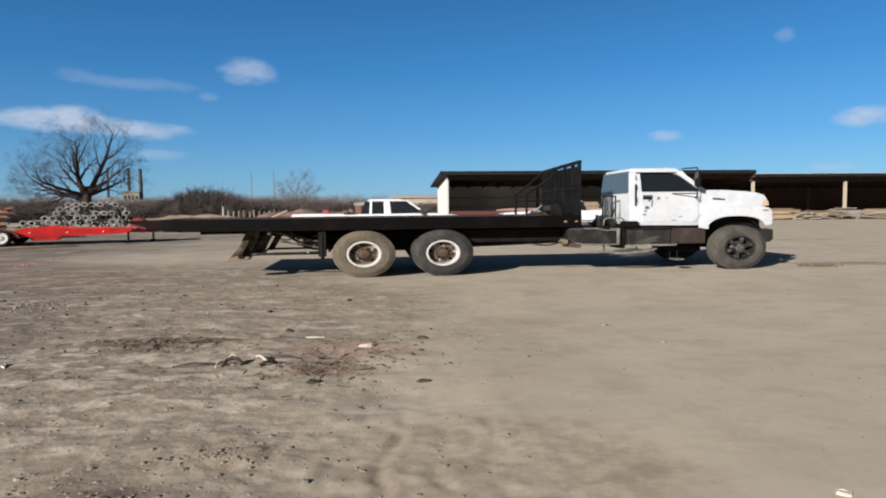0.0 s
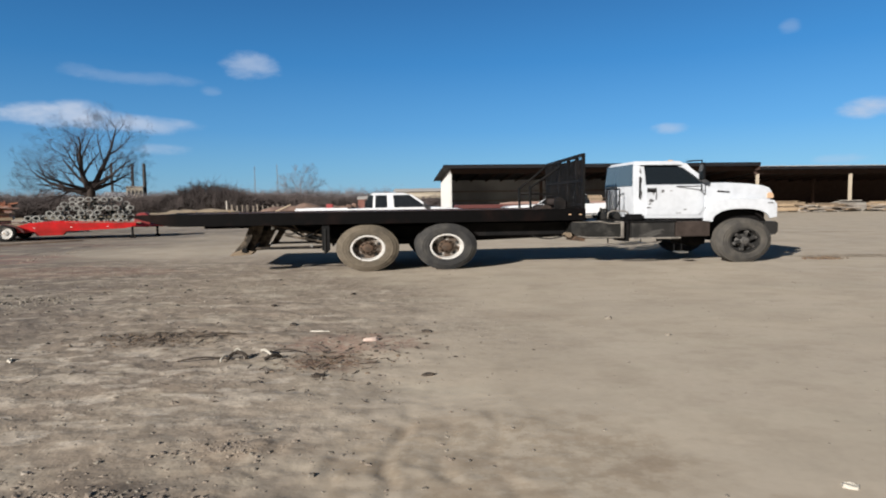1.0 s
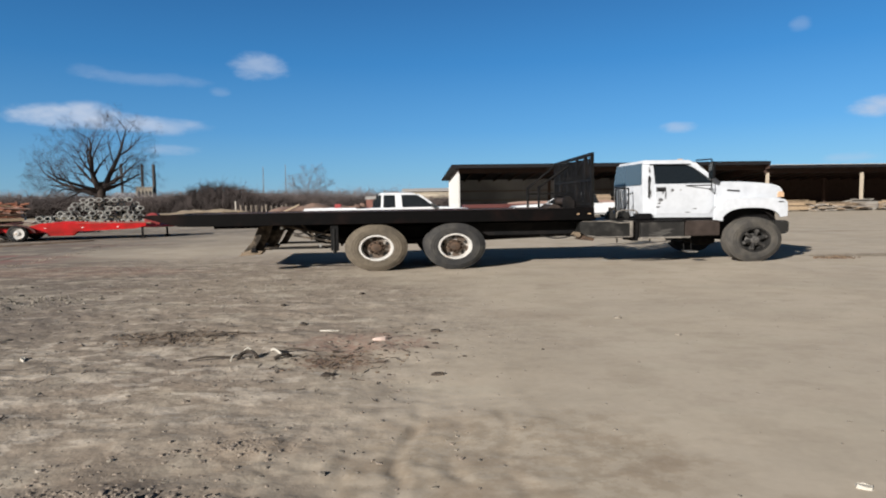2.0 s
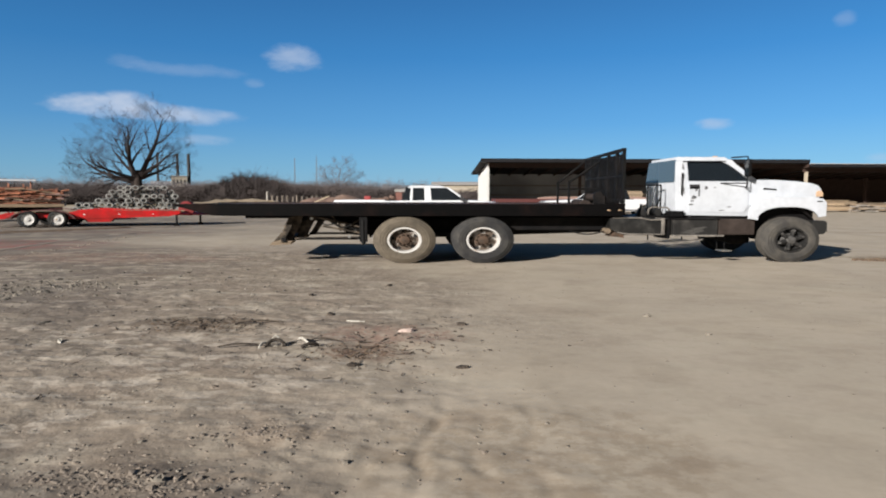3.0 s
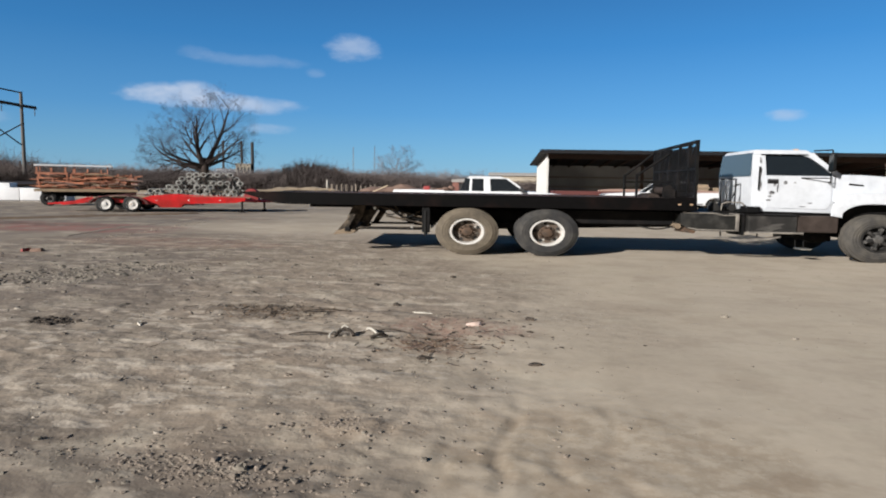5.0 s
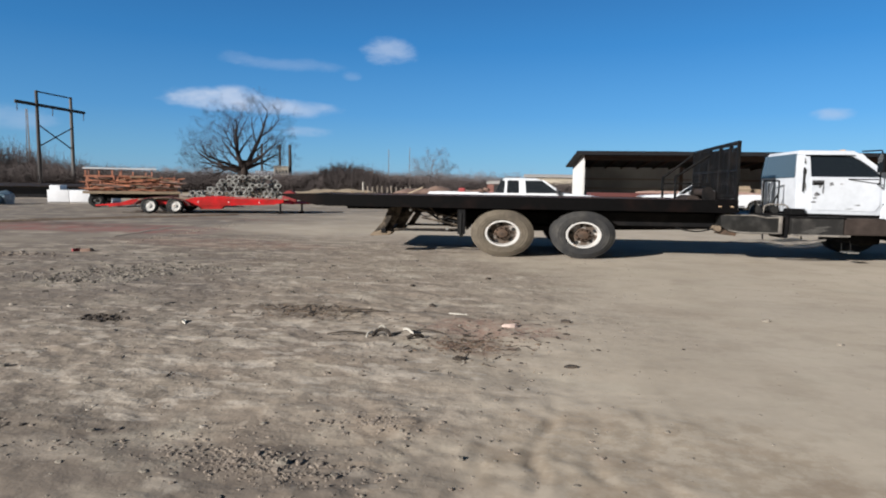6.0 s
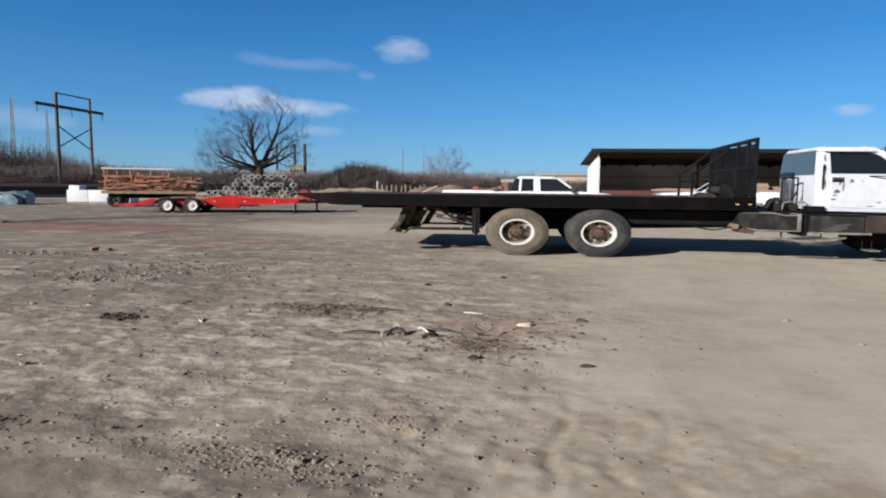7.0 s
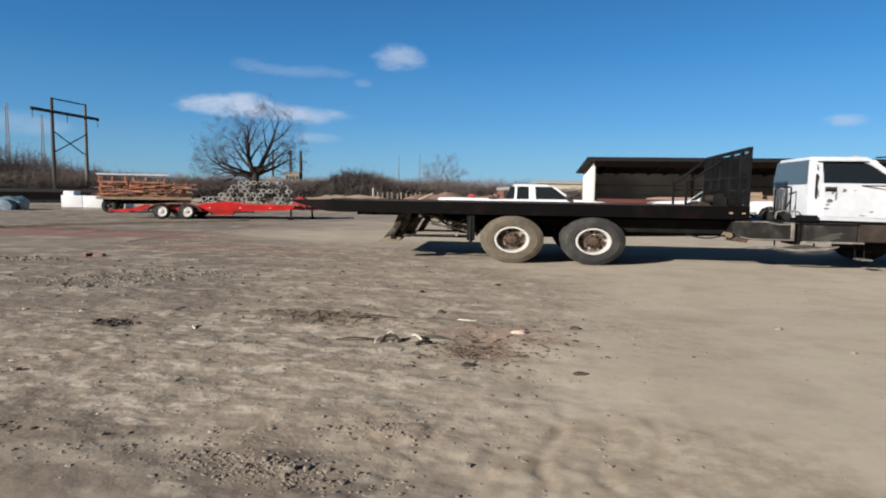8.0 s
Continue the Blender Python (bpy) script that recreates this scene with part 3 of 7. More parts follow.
def lie(x, y):
    """Height of the yard: rutted and lumpy on the near left, packed and flat on the right and under the parked things."""
    if y > 30 or abs(x) > 30 or y < -4:
        return 0.0
    rim = 1.4 - 1.5 * smooth_step(2.8, 4.6, y) + 0.3 * noise.noise(Vector((0, y * 1.3, 6)))
    loose = (1 - 0.92 * smooth_step(rim - 0.6, rim + 0.7, x)) * (1 - 0.55 * smooth_step(-0.5, 0.4, x))
    near = (1 - 0.9 * smooth_step(5.5, 11, y)) * smooth_step(0.7, 1.7, y)
    keep = 1 - smooth_step(14, 24, max(abs(x), y))
    fine = 1 - smooth_step(4.2, 7.5, max(abs(x), y - 4.5))
    p = Vector((x, y, 0))
    h = 0.018 * noise.fractal(p * 1.1, 1.0, 2.0, 3)
    h += fine * 0.008 * noise.fractal(Vector((x * 3.1 + 7, y * 3.6, 3)), 0.8, 2.1, 4)
    h += fine * 0.010 * max(0.0, noise.fractal(Vector((x * 4.2, y * 6.0, 31)), 0.8, 2.0, 3)) * smooth_step(-0.2, 0.4, noise.noise(Vector((x * 0.5 + 3, y * 0.7, 8))))
    lumps = noise.fractal(Vector((x * 5, y * 7, 9)), 0.9, 2.2, 2)
    h += fine * 0.016 * (abs(lumps) - 0.2) * (0.3 + smooth_step(-0.1, 0.5, noise.noise(Vector((x * 0.8, y * 0.9, 20)))))
    h *= loose
    # wheel ruts that run towards the truck, with pressed-up edges
    for x0, slope, wide, deep in ((-0.62, 0.06, 0.045, 0.020), (-0.25, 0.05, 0.04, 0.019), (0.04, 0.02, 0.035, 0.026), (0.34, -0.04, 0.045, 0.017), (0.62, -0.06, 0.035, 0.012), (-2.2, 0.35, 0.16, 0.02)):
        d = (x - x0 - slope * (y - 2.6) - 0.07 * noise.noise(Vector((x0, y * 2.3, 0))) - 0.03 * noise.noise(Vector((x0, y * 9.0, 2)))) / wide
        fade = (1 - smooth_step(2.9, 4.0, y)) * max(0.0, 0.45 + 0.9 * noise.noise(Vector((x0 * 3, y * 4, 4))))
        h += fine * fade * 0.75 * deep * (-math.exp(-d * d) + 0.3 * math.exp(-((abs(d) - 1.9) ** 2) * 1.2))
    return h * near * keep


def graded(lo, hi, step, grow, end):
    """Even steps from lo to hi, growing ones beyond."""
    inner = list(np.arange(lo, hi + 1e-6, step))
    up, down, s = [], [], step
    while (up[-1] if up else hi) < end:
        s *= grow
        up.append((up[-1] if up else hi) + s)
    s = step
    while (down[-1] if down else lo) > -end:
        s *= grow
        down.append((down[-1] if down else lo) - s)
    return down[::-1] + inner + up


def build_ground():
    xs, ys = graded(-4.2, 4.2, 0.032, 1.055, 2600), graded(1.5, 7.2, 0.03, 1.055, 2600)
    verts = [(x, y, lie(x, y)) for y in ys for x in xs]
    n = len(xs)
    faces = [(j * n + i, j * n + i + 1, (j + 1) * n + i + 1, (j + 1) * n + i) for j in range(len(ys) - 1) for i in range(n - 1)]
    me = bpy.data.meshes.new("ground")
    me.from_pydata(verts, [], faces)
    me.materials.append(GROUND)
    me.polygons.foreach_set("use_smooth", [True] * len(me.polygons))
    tagged(new("ground", me), "dry tan dirt and gravel yard with ruts and clods", "ground", kind="structure")


build_ground()

# ---------------------------------------------------------------- the rollback truck
TURN = 9.19
truck = thing("rollback_truck", pose(-1.582, 11.529, 0, 0, 0, TURN),
              "white and black rollback flatbed truck with tandem rear axles on dirt", "truck")
FRONT, TAIL, TOP, WIDTH = 4.32, -4.38, 1.16, 2.9


def lorry_wheel(name, x, y, z, r, parent, tyre_mat, rim_mat, hub_mat, out=-1, label=""):
    """A heavy wheel whose outer face looks along out on the y axis: tyre with grooved tread, dished rim, disc with hand holes, hub with nuts."""
    w, k = 0.30, 0.55
    bm = lathe(B(), [(r * (k - 0.02), 0), (r * (k + 0.03), out * 0.012), (r * 0.63, out * 0.020), (r * 0.645, out * 0.012), (r * 0.72, out * 0.018), (r * 0.735, out * 0.010), (r * 0.80, out * 0.012), (r * 0.815, out * 0.002),
                     (r * 0.90, out * -0.012), (r * 0.915, out * -0.03), (r * 0.985, out * -0.045), (r, out * -0.07), (r, out * -0.10), (r * 0.975, out * -0.105), (r * 0.975, out * -0.125), (r, out * -0.13),
                     (r, out * -0.17), (r * 0.975, out * -0.175), (r * 0.975, out * -0.195), (r, out * -0.20), (r, out * -(w - 0.06)), (r * 0.93, out * -w), (r * 0.6, out * -w)], (x, y, z), WIDE, 56)
    tyre = part("tyre", bm, tyre_mat, None, label, True)
    hub = thing(name, Matrix(), label or "heavy truck wheel", "")
    del hub["label"]
    hub.parent, tyre.parent = parent, hub
    bm = lathe(B(), [(r * k, out * 0.002), (r * (k - 0.008), out * 0.016), (r * (k - 0.065), out * 0.013), (r * (k - 0.075), out * -0.03), (r * (k - 0.085), out * -0.07), (r * (k - 0.10), out * -0.12)], (x, y, z), WIDE, 48)
    part("rim", bm, rim_mat, hub, "", True)
    bm = lathe(B(), [(r * (k - 0.095), out * -0.115), (r * (k - 0.14), out * -0.135), (r * 0.30, out * -0.125), (r * 0.26, out * -0.10)], (x, y, z), WIDE, 40)
    disc = part("wheel_disc", bm, DISC if rim_mat == RIM_WHITE else TYRE_DARK, hub, "", True)
    if rim_mat == RIM_WHITE:
        for i in range(5):
            t = 2 * math.pi * (i + 0.35) / 5
            p = Vector((x + WIDE * r * 0.385 * math.cos(t), y + out * -0.120, z + r * 0.385 * math.sin(t)))
            part("hand_hole", bar(B(), p, p - Vector((0, out * 0.03, 0)), 0.034, 0.034, 10), TYRE_DARK, disc, "dark hand hole in the disc", True)
    bm = lathe(B(), [(r * 0.27, out * -0.105), (r * 0.25, out * -0.085), (r * 0.19, out * -0.075), (r * 0.17, out * -0.01), (r * 0.13, out * 0.0), (0.004, out * 0.004)],
               (x, y, z), WIDE, 32)
    part("hub", bm, hub_mat, hub, "", True)
    nut = None
    for i in range(10):
        t = 2 * math.pi * i / 10
        spot = pose(x + WIDE * r * 0.225 * math.cos(t), y + out * -0.09, z + r * 0.225 * math.sin(t), 0, 0, 0)
        if nut is None:
            nut = part("wheel_nut", bar(B(), (0, 0, 0), (0, out * 0.06, 0), 0.02, 0.017, 6), hub_mat, hub)
            nut.matrix_basis = spot
        else:
            other = new("wheel_nut", nut.data)
            other.parent, other.matrix_basis = hub, spot
    return hub


def truck_wheels():
    for x, tyre_mat, note in ((0.0, TYRE_TAN, "tyre caked with tan dust"), (1.533, TYRE_GREY, "dusty dark grey tyre")):
        for y, out in ((0.0, -1), (0.36, -1), (WIDTH, 1), (WIDTH - 0.36, 1)):
            lorry_wheel("rear_wheel", x, y, 0.457, 0.458, truck, tyre_mat, RIM_WHITE, RUST, out, note)
        part("rear_axle", bar(B(), (x, 0.3, 0.457), (x, WIDTH - 0.3, 0.457), 0.10, 0.10, 12), BLACK, truck, "", True)
        bm = lathe(B(), [(0.02, -0.2), (0.16, -0.16), (0.22, 0), (0.16, 0.16), (0.02, 0.2)], (x, WIDTH / 2, 0.457), WIDE, 20)
        part("axle_housing", bm, BLACK, truck, "", True)
    cx, cz, r = 7.695, 0.448, 0.462
    part("front_axle", bar(B(), (cx, 0.3, cz), (cx, WIDTH - 0.3, cz), 0.07, 0.07, 10), BLACK, truck, "", True)
    for y, out in ((-0.01, -1), (WIDTH - 0.02, 1)):
        wheel = lorry_wheel("front_wheel", cx, y, cz, r, truck, TYRE, BOX_GREY, GREY_HUB, out, "dusty grey front tyre")
        # bulging cast spokes of the front wheels
        for i in range(6):
            bm, t = B(), 2 * math.pi * (i + 0.3) / 6
            a = Vector((cx + WIDE * 0.08 * math.cos(t), y + out * -0.03, cz + 0.08 * math.sin(t)))
            b = Vector((cx + WIDE * 0.185 * math.cos(t), y + out * -0.015, cz + 0.185 * math.sin(t)))
            bar(bm, a, b, 0.040, 0.032, 8)
            part("wheel_spoke", bm, BOX_GREY, wheel, "dark worn spoke", True)
            bm = bar(B(), b - Vector((0, out * 0.05, 0)), b + Vector((0, out * 0.03, 0)), 0.042, 0.026, 8)
            part("spoke_boss", bm, GREY_HUB, wheel, "worn grey spoke end", True)


def truck_chassis():
    for y in (0.92, 1.86):
        part("frame_rail", box(B(), -1.25, 8.15, y, y + 0.12, 0.58, 0.84, 0.012), BLACK, truck)
    for x in (-1.1, 0.75, 2.4, 3.6, 5.0, 6.6):
        part("cross_member", box(B(), x, x + 0.12, 1.04, 1.86, 0.62, 0.80, 0.01), BLACK, truck)
    for y in (0.78, 2.04):
        bm = B()
        for i, k in enumerate((0.9, 0.7, 0.5)):
            box(bm, 0.766 - k, 0.766 + k, y, y + 0.1, 0.47 + i * 0.035, 0.50 + i * 0.035)
        part("leaf_spring", bm, BLACK, truck)
    # rear mud flap brackets, just behind the wheels
    for y in (0.04, WIDTH - 0.64):
        bm = box(B(), -0.83, -0.79, y, y + 0.6, 0.36, 0.84, 0.008)
        part("mud_flap", bm, RUBBER, truck)
        bm = box(B(), -0.87, -0.72, y + 0.02, y + 0.12, 0.42, 0.94, 0.01)
        part("flap_bracket", bm, BLACK, truck)
    # rear stabiliser: a folded pair of legs with a foot plate, hydraulic ram and hoses
    for y in (0.45, 2.25):
        bm = slab(B(), [(-2.24, 0.94), (-2.02, 0.94), (-2.10, 0.72), (-2.27, 0.38), (-2.45, 0.38), (-2.30, 0.74)], y, y + 0.14, 0.01)
        part("stabiliser_leg", bm, DUSTY_LEG, truck)
        bm = slab(B(), [(-1.90, 0.94), (-1.74, 0.94), (-2.08, 0.42), (-2.21, 0.42)], y + 0.16, y + 0.28, 0.01)
        part("stabiliser_leg", bm, DUSTY_LEG, truck)
        bm = slab(B(), [(-2.66, 0.33), (-2.26, 0.355), (-2.20, 0.42), (-2.42, 0.45), (-2.60, 0.40)], y - 0.12, y + 0.3, 0.01)
        part("skid_leg", slab(B(), [(-2.62, 0.36), (-2.42, 0.36), (-2.24, 0.66), (-2.16, 0.90), (-2.27, 0.90), (-2.40, 0.62)], y - 0.10, y - 0.01, 0.01), DUSTY_LEG, truck, "dust-caked sloping skid leg")
        part("foot_plate", bm, BOX_TAN, truck, "dusty tan foot plate")
    part("stabiliser_bar", box(B(), -2.42, -2.32, 0.3, 2.6, 0.40, 0.48, 0.01), BLACK, truck)
    part("tow_bar", box(B(), -2.2, -0.85, 0.5, 0.62, 0.435, 0.475, 0.01), BLACK, truck)
    part("tow_bar", box(B(), -2.2, -0.85, 2.3, 2.42, 0.435, 0.475, 0.01), BLACK, truck)
    part("rear_hanger", box(B(), -2.3, -0.8, 0.86, 1.0, 0.80, 0.94, 0.01), BLACK, truck)
    for px, pz in ((-1.84, 0.86), (-1.10, 0.50), (-0.98, 0.60), (-0.76, 0.52)):
        part("pin", bar(B(), (px, 0.38, pz), (px, 0.46, pz), 0.028, 0.028, 8), CHROME, truck, "bright worn pivot pin", True)
    bm = bar(B(), (-1.55, 0.7, 0.90), (-0.75, 0.75, 0.62), 0.05, 0.05, 10)
    bar(bm, (-1.95, 0.68, 1.0), (-1.55, 0.7, 0.90), 0.028, 0.028, 8)
    part("hydraulic_ram", bm, BLACK, truck, "", True)
    bm = bar(B(), (-1.5, 2.0, 0.92), (-0.7, 2.0, 0.66), 0.05, 0.05, 10)
    part("hydraulic_ram", bm, BLACK, truck, "", True)
    for k in range(5):
        y, s = 0.5 + 0.13 * k, 0.03 * k
        pts = [(-1.62 + s + 0.9 * i / 8, y, 0.90 - 0.02 * k - 0.20 * math.sin(math.pi * (i / 8) ** 0.8) * (0.5 + 0.12 * k) - 0.03 * i) for i in range(9)]
        part("hydraulic_hose", hose(B(), pts, 0.014), RUBBER, truck)
    for a, b, r in (((-1.85, 0.34, 0.92), (-0.9, 0.4, 0.70), 0.022), ((-1.6, 0.3, 0.72), (-0.86, 0.3, 0.58), 0.018), ((-1.45, 0.36, 0.93), (-1.15, 0.36, 0.62), 0.02),
                    ((-1.30, 0.5, 0.62), (-0.86, 0.5, 0.86), 0.02), ((-2.2, 0.5, 0.46), (-0.86, 0.62, 0.47), 0.024)):
        part("brace_rod", bar(B(), a, b, r, r, 8), DUSTY_LEG, truck, "", True)
    for k in range(3):
        pts = [(-1.7 + 0.28 * k + 0.42 * i / 8, 0.28 + 0.05 * k, 0.84 - 0.10 * math.sin(math.pi * i / 8) - 0.05 * k) for i in range(9)]
        part("hydraulic_hose", hose(B(), pts, 0.012), RUBBER, truck)
    # boxes and tank along the near side, ahead of the rear wheels
    shell = [(4.06, 0.67), (4.18, 0.59), (4.36, 0.545), (5.08, 0.535), (5.13, 0.57), (5.13, 0.865), (4.92, 0.875), (4.70, 0.905), (4.12, 0.915), (4.05, 0.88)]
    tank = part("tank", slab(B(), shell, 0.09, 0.72, 0.03), TANK, truck, "dented dark side tank with dusty seams", True)
    part("tank_seam", slab(B(), [(5.085, 0.55), (5.145, 0.55), (5.145, 0.88), (5.085, 0.88)], 0.06, 0.74, 0.012), SEAM, tank, "dusty raised seam")
    part("tank_seam", hose(B(), [(4.10, 0.085, 0.885), (4.66, 0.082, 0.885), (4.86, 0.08, 0.845), (5.08, 0.08, 0.85)], 0.012), SEAM, tank)
    part("tank_seam", hose(B(), [(4.20, 0.085, 0.60), (4.40, 0.08, 0.565), (5.10, 0.08, 0.56)], 0.013), SEAM, tank)
    part("tank_strap", box(B(), 5.17, 5.29, 0.14, 0.70, 0.47, 0.87, 0.02), BLACK, truck)
    bm = bar(B(), (4.04, 0.16, 0.62), (4.04, 0.5, 0.62), 0.055, 0.055, 10)
    part("tank_bracket", bm, BOX_TAN, truck, "dust-caked end cap", True)
    part("tank_bracket", slab(B(), [(4.06, 0.52), (4.34, 0.49), (4.36, 0.545), (4.16, 0.60)], 0.12, 0.5, 0.01), RUST, truck)
    part("battery_box", box(B(), 5.31, 6.22, 0.06, 0.66, 0.53, 0.85, 0.025), BOX_GREY, truck, "scuffed dark grey battery box")
    part("box_lid", box(B(), 5.29, 6.24, 0.04, 0.68, 0.85, 0.88, 0.012), BLACK, truck)
    part("box_lip", box(B(), 5.30, 6.34, 0.035, 0.10, 0.515, 0.55, 0.01), SEAM, truck, "dusty lower lip")
    for k, (px, pz, w) in enumerate(((5.62, 0.60, 0.34), (5.74, 0.64, 0.40), (5.84, 0.68, 0.34), (5.80, 0.61, 0.30), (5.70, 0.575, 0.30))):
        part("scuff", slab(B(), [(px - w / 2, pz - 0.012), (px, pz - 0.018), (px + w / 2, pz + 0.02), (px + w * 0.3, pz + 0.03), (px - w * 0.2, pz + 0.012)], 0.0565, 0.0625), SCUFF, truck, "pale scraped streak")
    part("step_box", box(B(), 6.24, 6.98, 0.07, 0.66, 0.55, 0.86, 0.025), BOX_BROWN, truck, "brown dusty step box")
    bm = B()
    ways = [(4.66, 0.425), (4.90, 0.395), (5.12, 0.36), (5.30, 0.355), (5.52, 0.385), (5.66, 0.395), (5.90, 0.44), (5.93, 0.47), (5.70, 0.43), (5.50, 0.42), (5.30, 0.40), (5.10, 0.405), (4.88, 0.43)]
    part("bent_step", slab(bm, ways, 0.04, 0.20, 0.004), SEAM, truck, "crumpled pale metal step hanging below the boxes")
    for px in (4.9, 5.6):
        part("step_hanger", bar(B(), (px, 0.3, 0.44), (px, 0.32, 0.58), 0.014), BLACK, truck)
    part("step_plate", box(B(), 6.3, 6.5, 0.02, 0.3, 0.22, 0.245, 0.004), CHROME, truck)
    for x in (6.32, 6.48):
        part("step_hanger", bar(B(), (x, 0.28, 0.24), (x, 0.30, 0.52), 0.012), BLACK, truck)
    for y in (0.42, WIDTH - 0.54):
        part("sub_frame_rail", box(B(), 1.15, 5.3, y, y + 0.12, 0.63, 0.885, 0.01), BLACK, truck)
    hose_pts = [(3.3 + 0.12 * i, 0.3, 0.62 - 0.07 * math.sin(math.pi * i / 6)) for i in range(7)]
    part("hydraulic_hose", hose(B(), hose_pts, 0.014), RUBBER, truck)
    part("engine", slab(B(), [(6.35, 0.45), (6.9, 0.30), (7.25, 0.34), (7.3, 0.85), (6.3, 0.85)], 0.75, 1.45, 0.03), BLACK, truck, "black engine and sump under the cab")
    for y in (0.62, 1.60):
        part("leaf_spring", slab(B(), [(6.5, 0.58), (7.0, 0.50), (7.66, 0.48), (8.2, 0.60), (8.2, 0.64), (7.66, 0.53), (7.0, 0.55), (6.5, 0.63)], y, y + 0.1), BLACK, truck)
    part("drive_shaft", bar(B(), (1.2, 1.45, 0.5), (5.5, 1.45, 0.62), 0.06, 0.06, 12), BLACK, truck, "", True)


def truck_deck():
    deck = part("deck", box(B(), TAIL + 0.7, FRONT, 0.06, WIDTH - 0.06, TOP - 0.055, TOP - 0.01, 0.004), DECK_TOP, truck, "rusty steel flatbed deck")
    low = 0.925
    for y in (0.0, WIDTH - 0.1):
        outline = [(TAIL, TOP - 0.035), (TAIL + 0.72, low + 0.01), (TAIL + 1.0, low), (FRONT, low), (FRONT, TOP), (TAIL + 0.35, TOP), (TAIL, TOP - 0.01)]
        part("side_rail", slab(B(), outline, y, y + 0.1, 0.008), DECK_BLACK, deck, "black painted side rail")
    part("approach_plate", slab(B(), [(TAIL, TOP - 0.035), (TAIL + 0.75, TOP - 0.12), (TAIL + 0.75, TOP - 0.012), (TAIL + 0.3, TOP - 0.012), (TAIL, TOP - 0.02)], 0.1, WIDTH - 0.1), DECK_BLACK, deck)
    for i in range(17):
        x = TAIL + 0.95 + i * 0.47
        part("deck_beam", box(B(), x, x + 0.06, 0.1, WIDTH - 0.1, low + 0.03, TOP - 0.055), DECK_BLACK, deck)
    for y in (0.98, 1.8):
        part("deck_runner", box(B(), TAIL + 1.1, FRONT, y, y + 0.12, 0.845, low + 0.03, 0.008), DECK_BLACK, deck)
    # front cross rail with lamps and a winch
    part("front_rail", box(B(), FRONT - 0.1, FRONT + 0.02, 0.1, WIDTH - 0.1, low, TOP + 0.02, 0.01), DECK_BLACK, deck)
    for x, mat in ((FRONT - 0.14, AMBER), (FRONT - 0.36, AMBER)):
        part("marker_lamp", box(B(), x, x + 0.06, -0.012, 0.002, low + 0.105, low + 0.125, 0.004), mat, deck, "small side marker lamp")
    bm = bar(B(), (FRONT - 0.24, 1.05, TOP + 0.13), (FRONT - 0.24, 1.75, TOP + 0.13), 0.075, 0.075, 14)
    part("winch_drum", bm, BOX_BROWN, deck, "rusty tan winch drum with cable", True)
    for y in (1.0, 1.75):
        part("winch_flange", bar(B(), (FRONT - 0.24, y, TOP + 0.13), (FRONT - 0.24, y + 0.03, TOP + 0.13), 0.115, 0.115, 16), BLACK, deck, "", True)
        part("winch_bracket", box(B(), FRONT - 0.36, FRONT - 0.10, y - 0.04, y - 0.002, TOP - 0.01, TOP + 0.16, 0.01), BLACK, deck)
    part("chain_heap", slab(B(), [(FRONT - 0.62, TOP - 0.012), (FRONT - 0.36, TOP - 0.012), (FRONT - 0.40, TOP + 0.05), (FRONT - 0.52, TOP + 0.08), (FRONT - 0.60, TOP + 0.04)], 1.1, 1.9, 0.02), BOX_BROWN, deck, "rusty heap of chain")
    # headboard: full-width frame with posts, dense mesh, knee braces, and a raked stay down to the deck on the far side
    high, foot = 2.25, TOP - 0.012
    head = part("headboard", slab_x(FRONT - 0.06, FRONT, [(0.02, high - 0.06), (0.02, high), (2.72, high - 0.05), (2.72, high - 0.11)]), BLACK, truck, "black steel headboard frame with wire mesh")
    for y in (0.02, 0.42, 0.98, 1.62, 2.20, 2.66):
        part("post", box(B(), FRONT - 0.058, FRONT - 0.002, y, y + 0.06, foot, high - 0.062 - 0.0185 * y, 0.004), BLACK, head)
    for z in (TOP + 0.05, TOP + 0.52):
        part("cross_bar", box(B(), FRONT - 0.055, FRONT - 0.005, 0.08, 2.66, z, z + 0.05, 0.004), BLACK, head)
    for y0, y1 in ((0.10, 0.42), (0.50, 0.98), (1.70, 2.20)):
        part("knee_brace", bar(B(), (FRONT - 0.03, y0, high - 0.08), (FRONT - 0.03, y1, high - 0.42), 0.018, 0.018, 6), BLACK, head)
    bm = B()
    for i in range(86):
        y = 0.1 + i * 0.03
        box(bm, FRONT - 0.036, FRONT - 0.029, y, y + 0.008, TOP + 0.02, high - 0.11)
    for i in range(33):
        z = TOP + 0.04 + i * 0.03
        box(bm, FRONT - 0.044, FRONT - 0.037, 0.08, 2.68, z, z + 0.008)
    tagged(part("wire_mesh", bm, BLACK, head), kind="stuff")
    for y, top in ((1.62, 2.06), (2.68, 2.14)):
        part("stay", bar(B(), (FRONT - 0.06, y, top), (FRONT - 0.70, y, 1.62), 0.026, 0.026, 8), BLACK, head, "raked steel stay")
        part("stay_post", box(B(), FRONT - 0.735, FRONT - 0.69, y - 0.025, y + 0.025, foot, 1.645, 0.004), BLACK, head)
        part("stay_rail", box(B(), FRONT - 0.69, FRONT - 0.058, y - 0.015, y + 0.015, TOP + 0.30, TOP + 0.33, 0.003), BLACK, head)


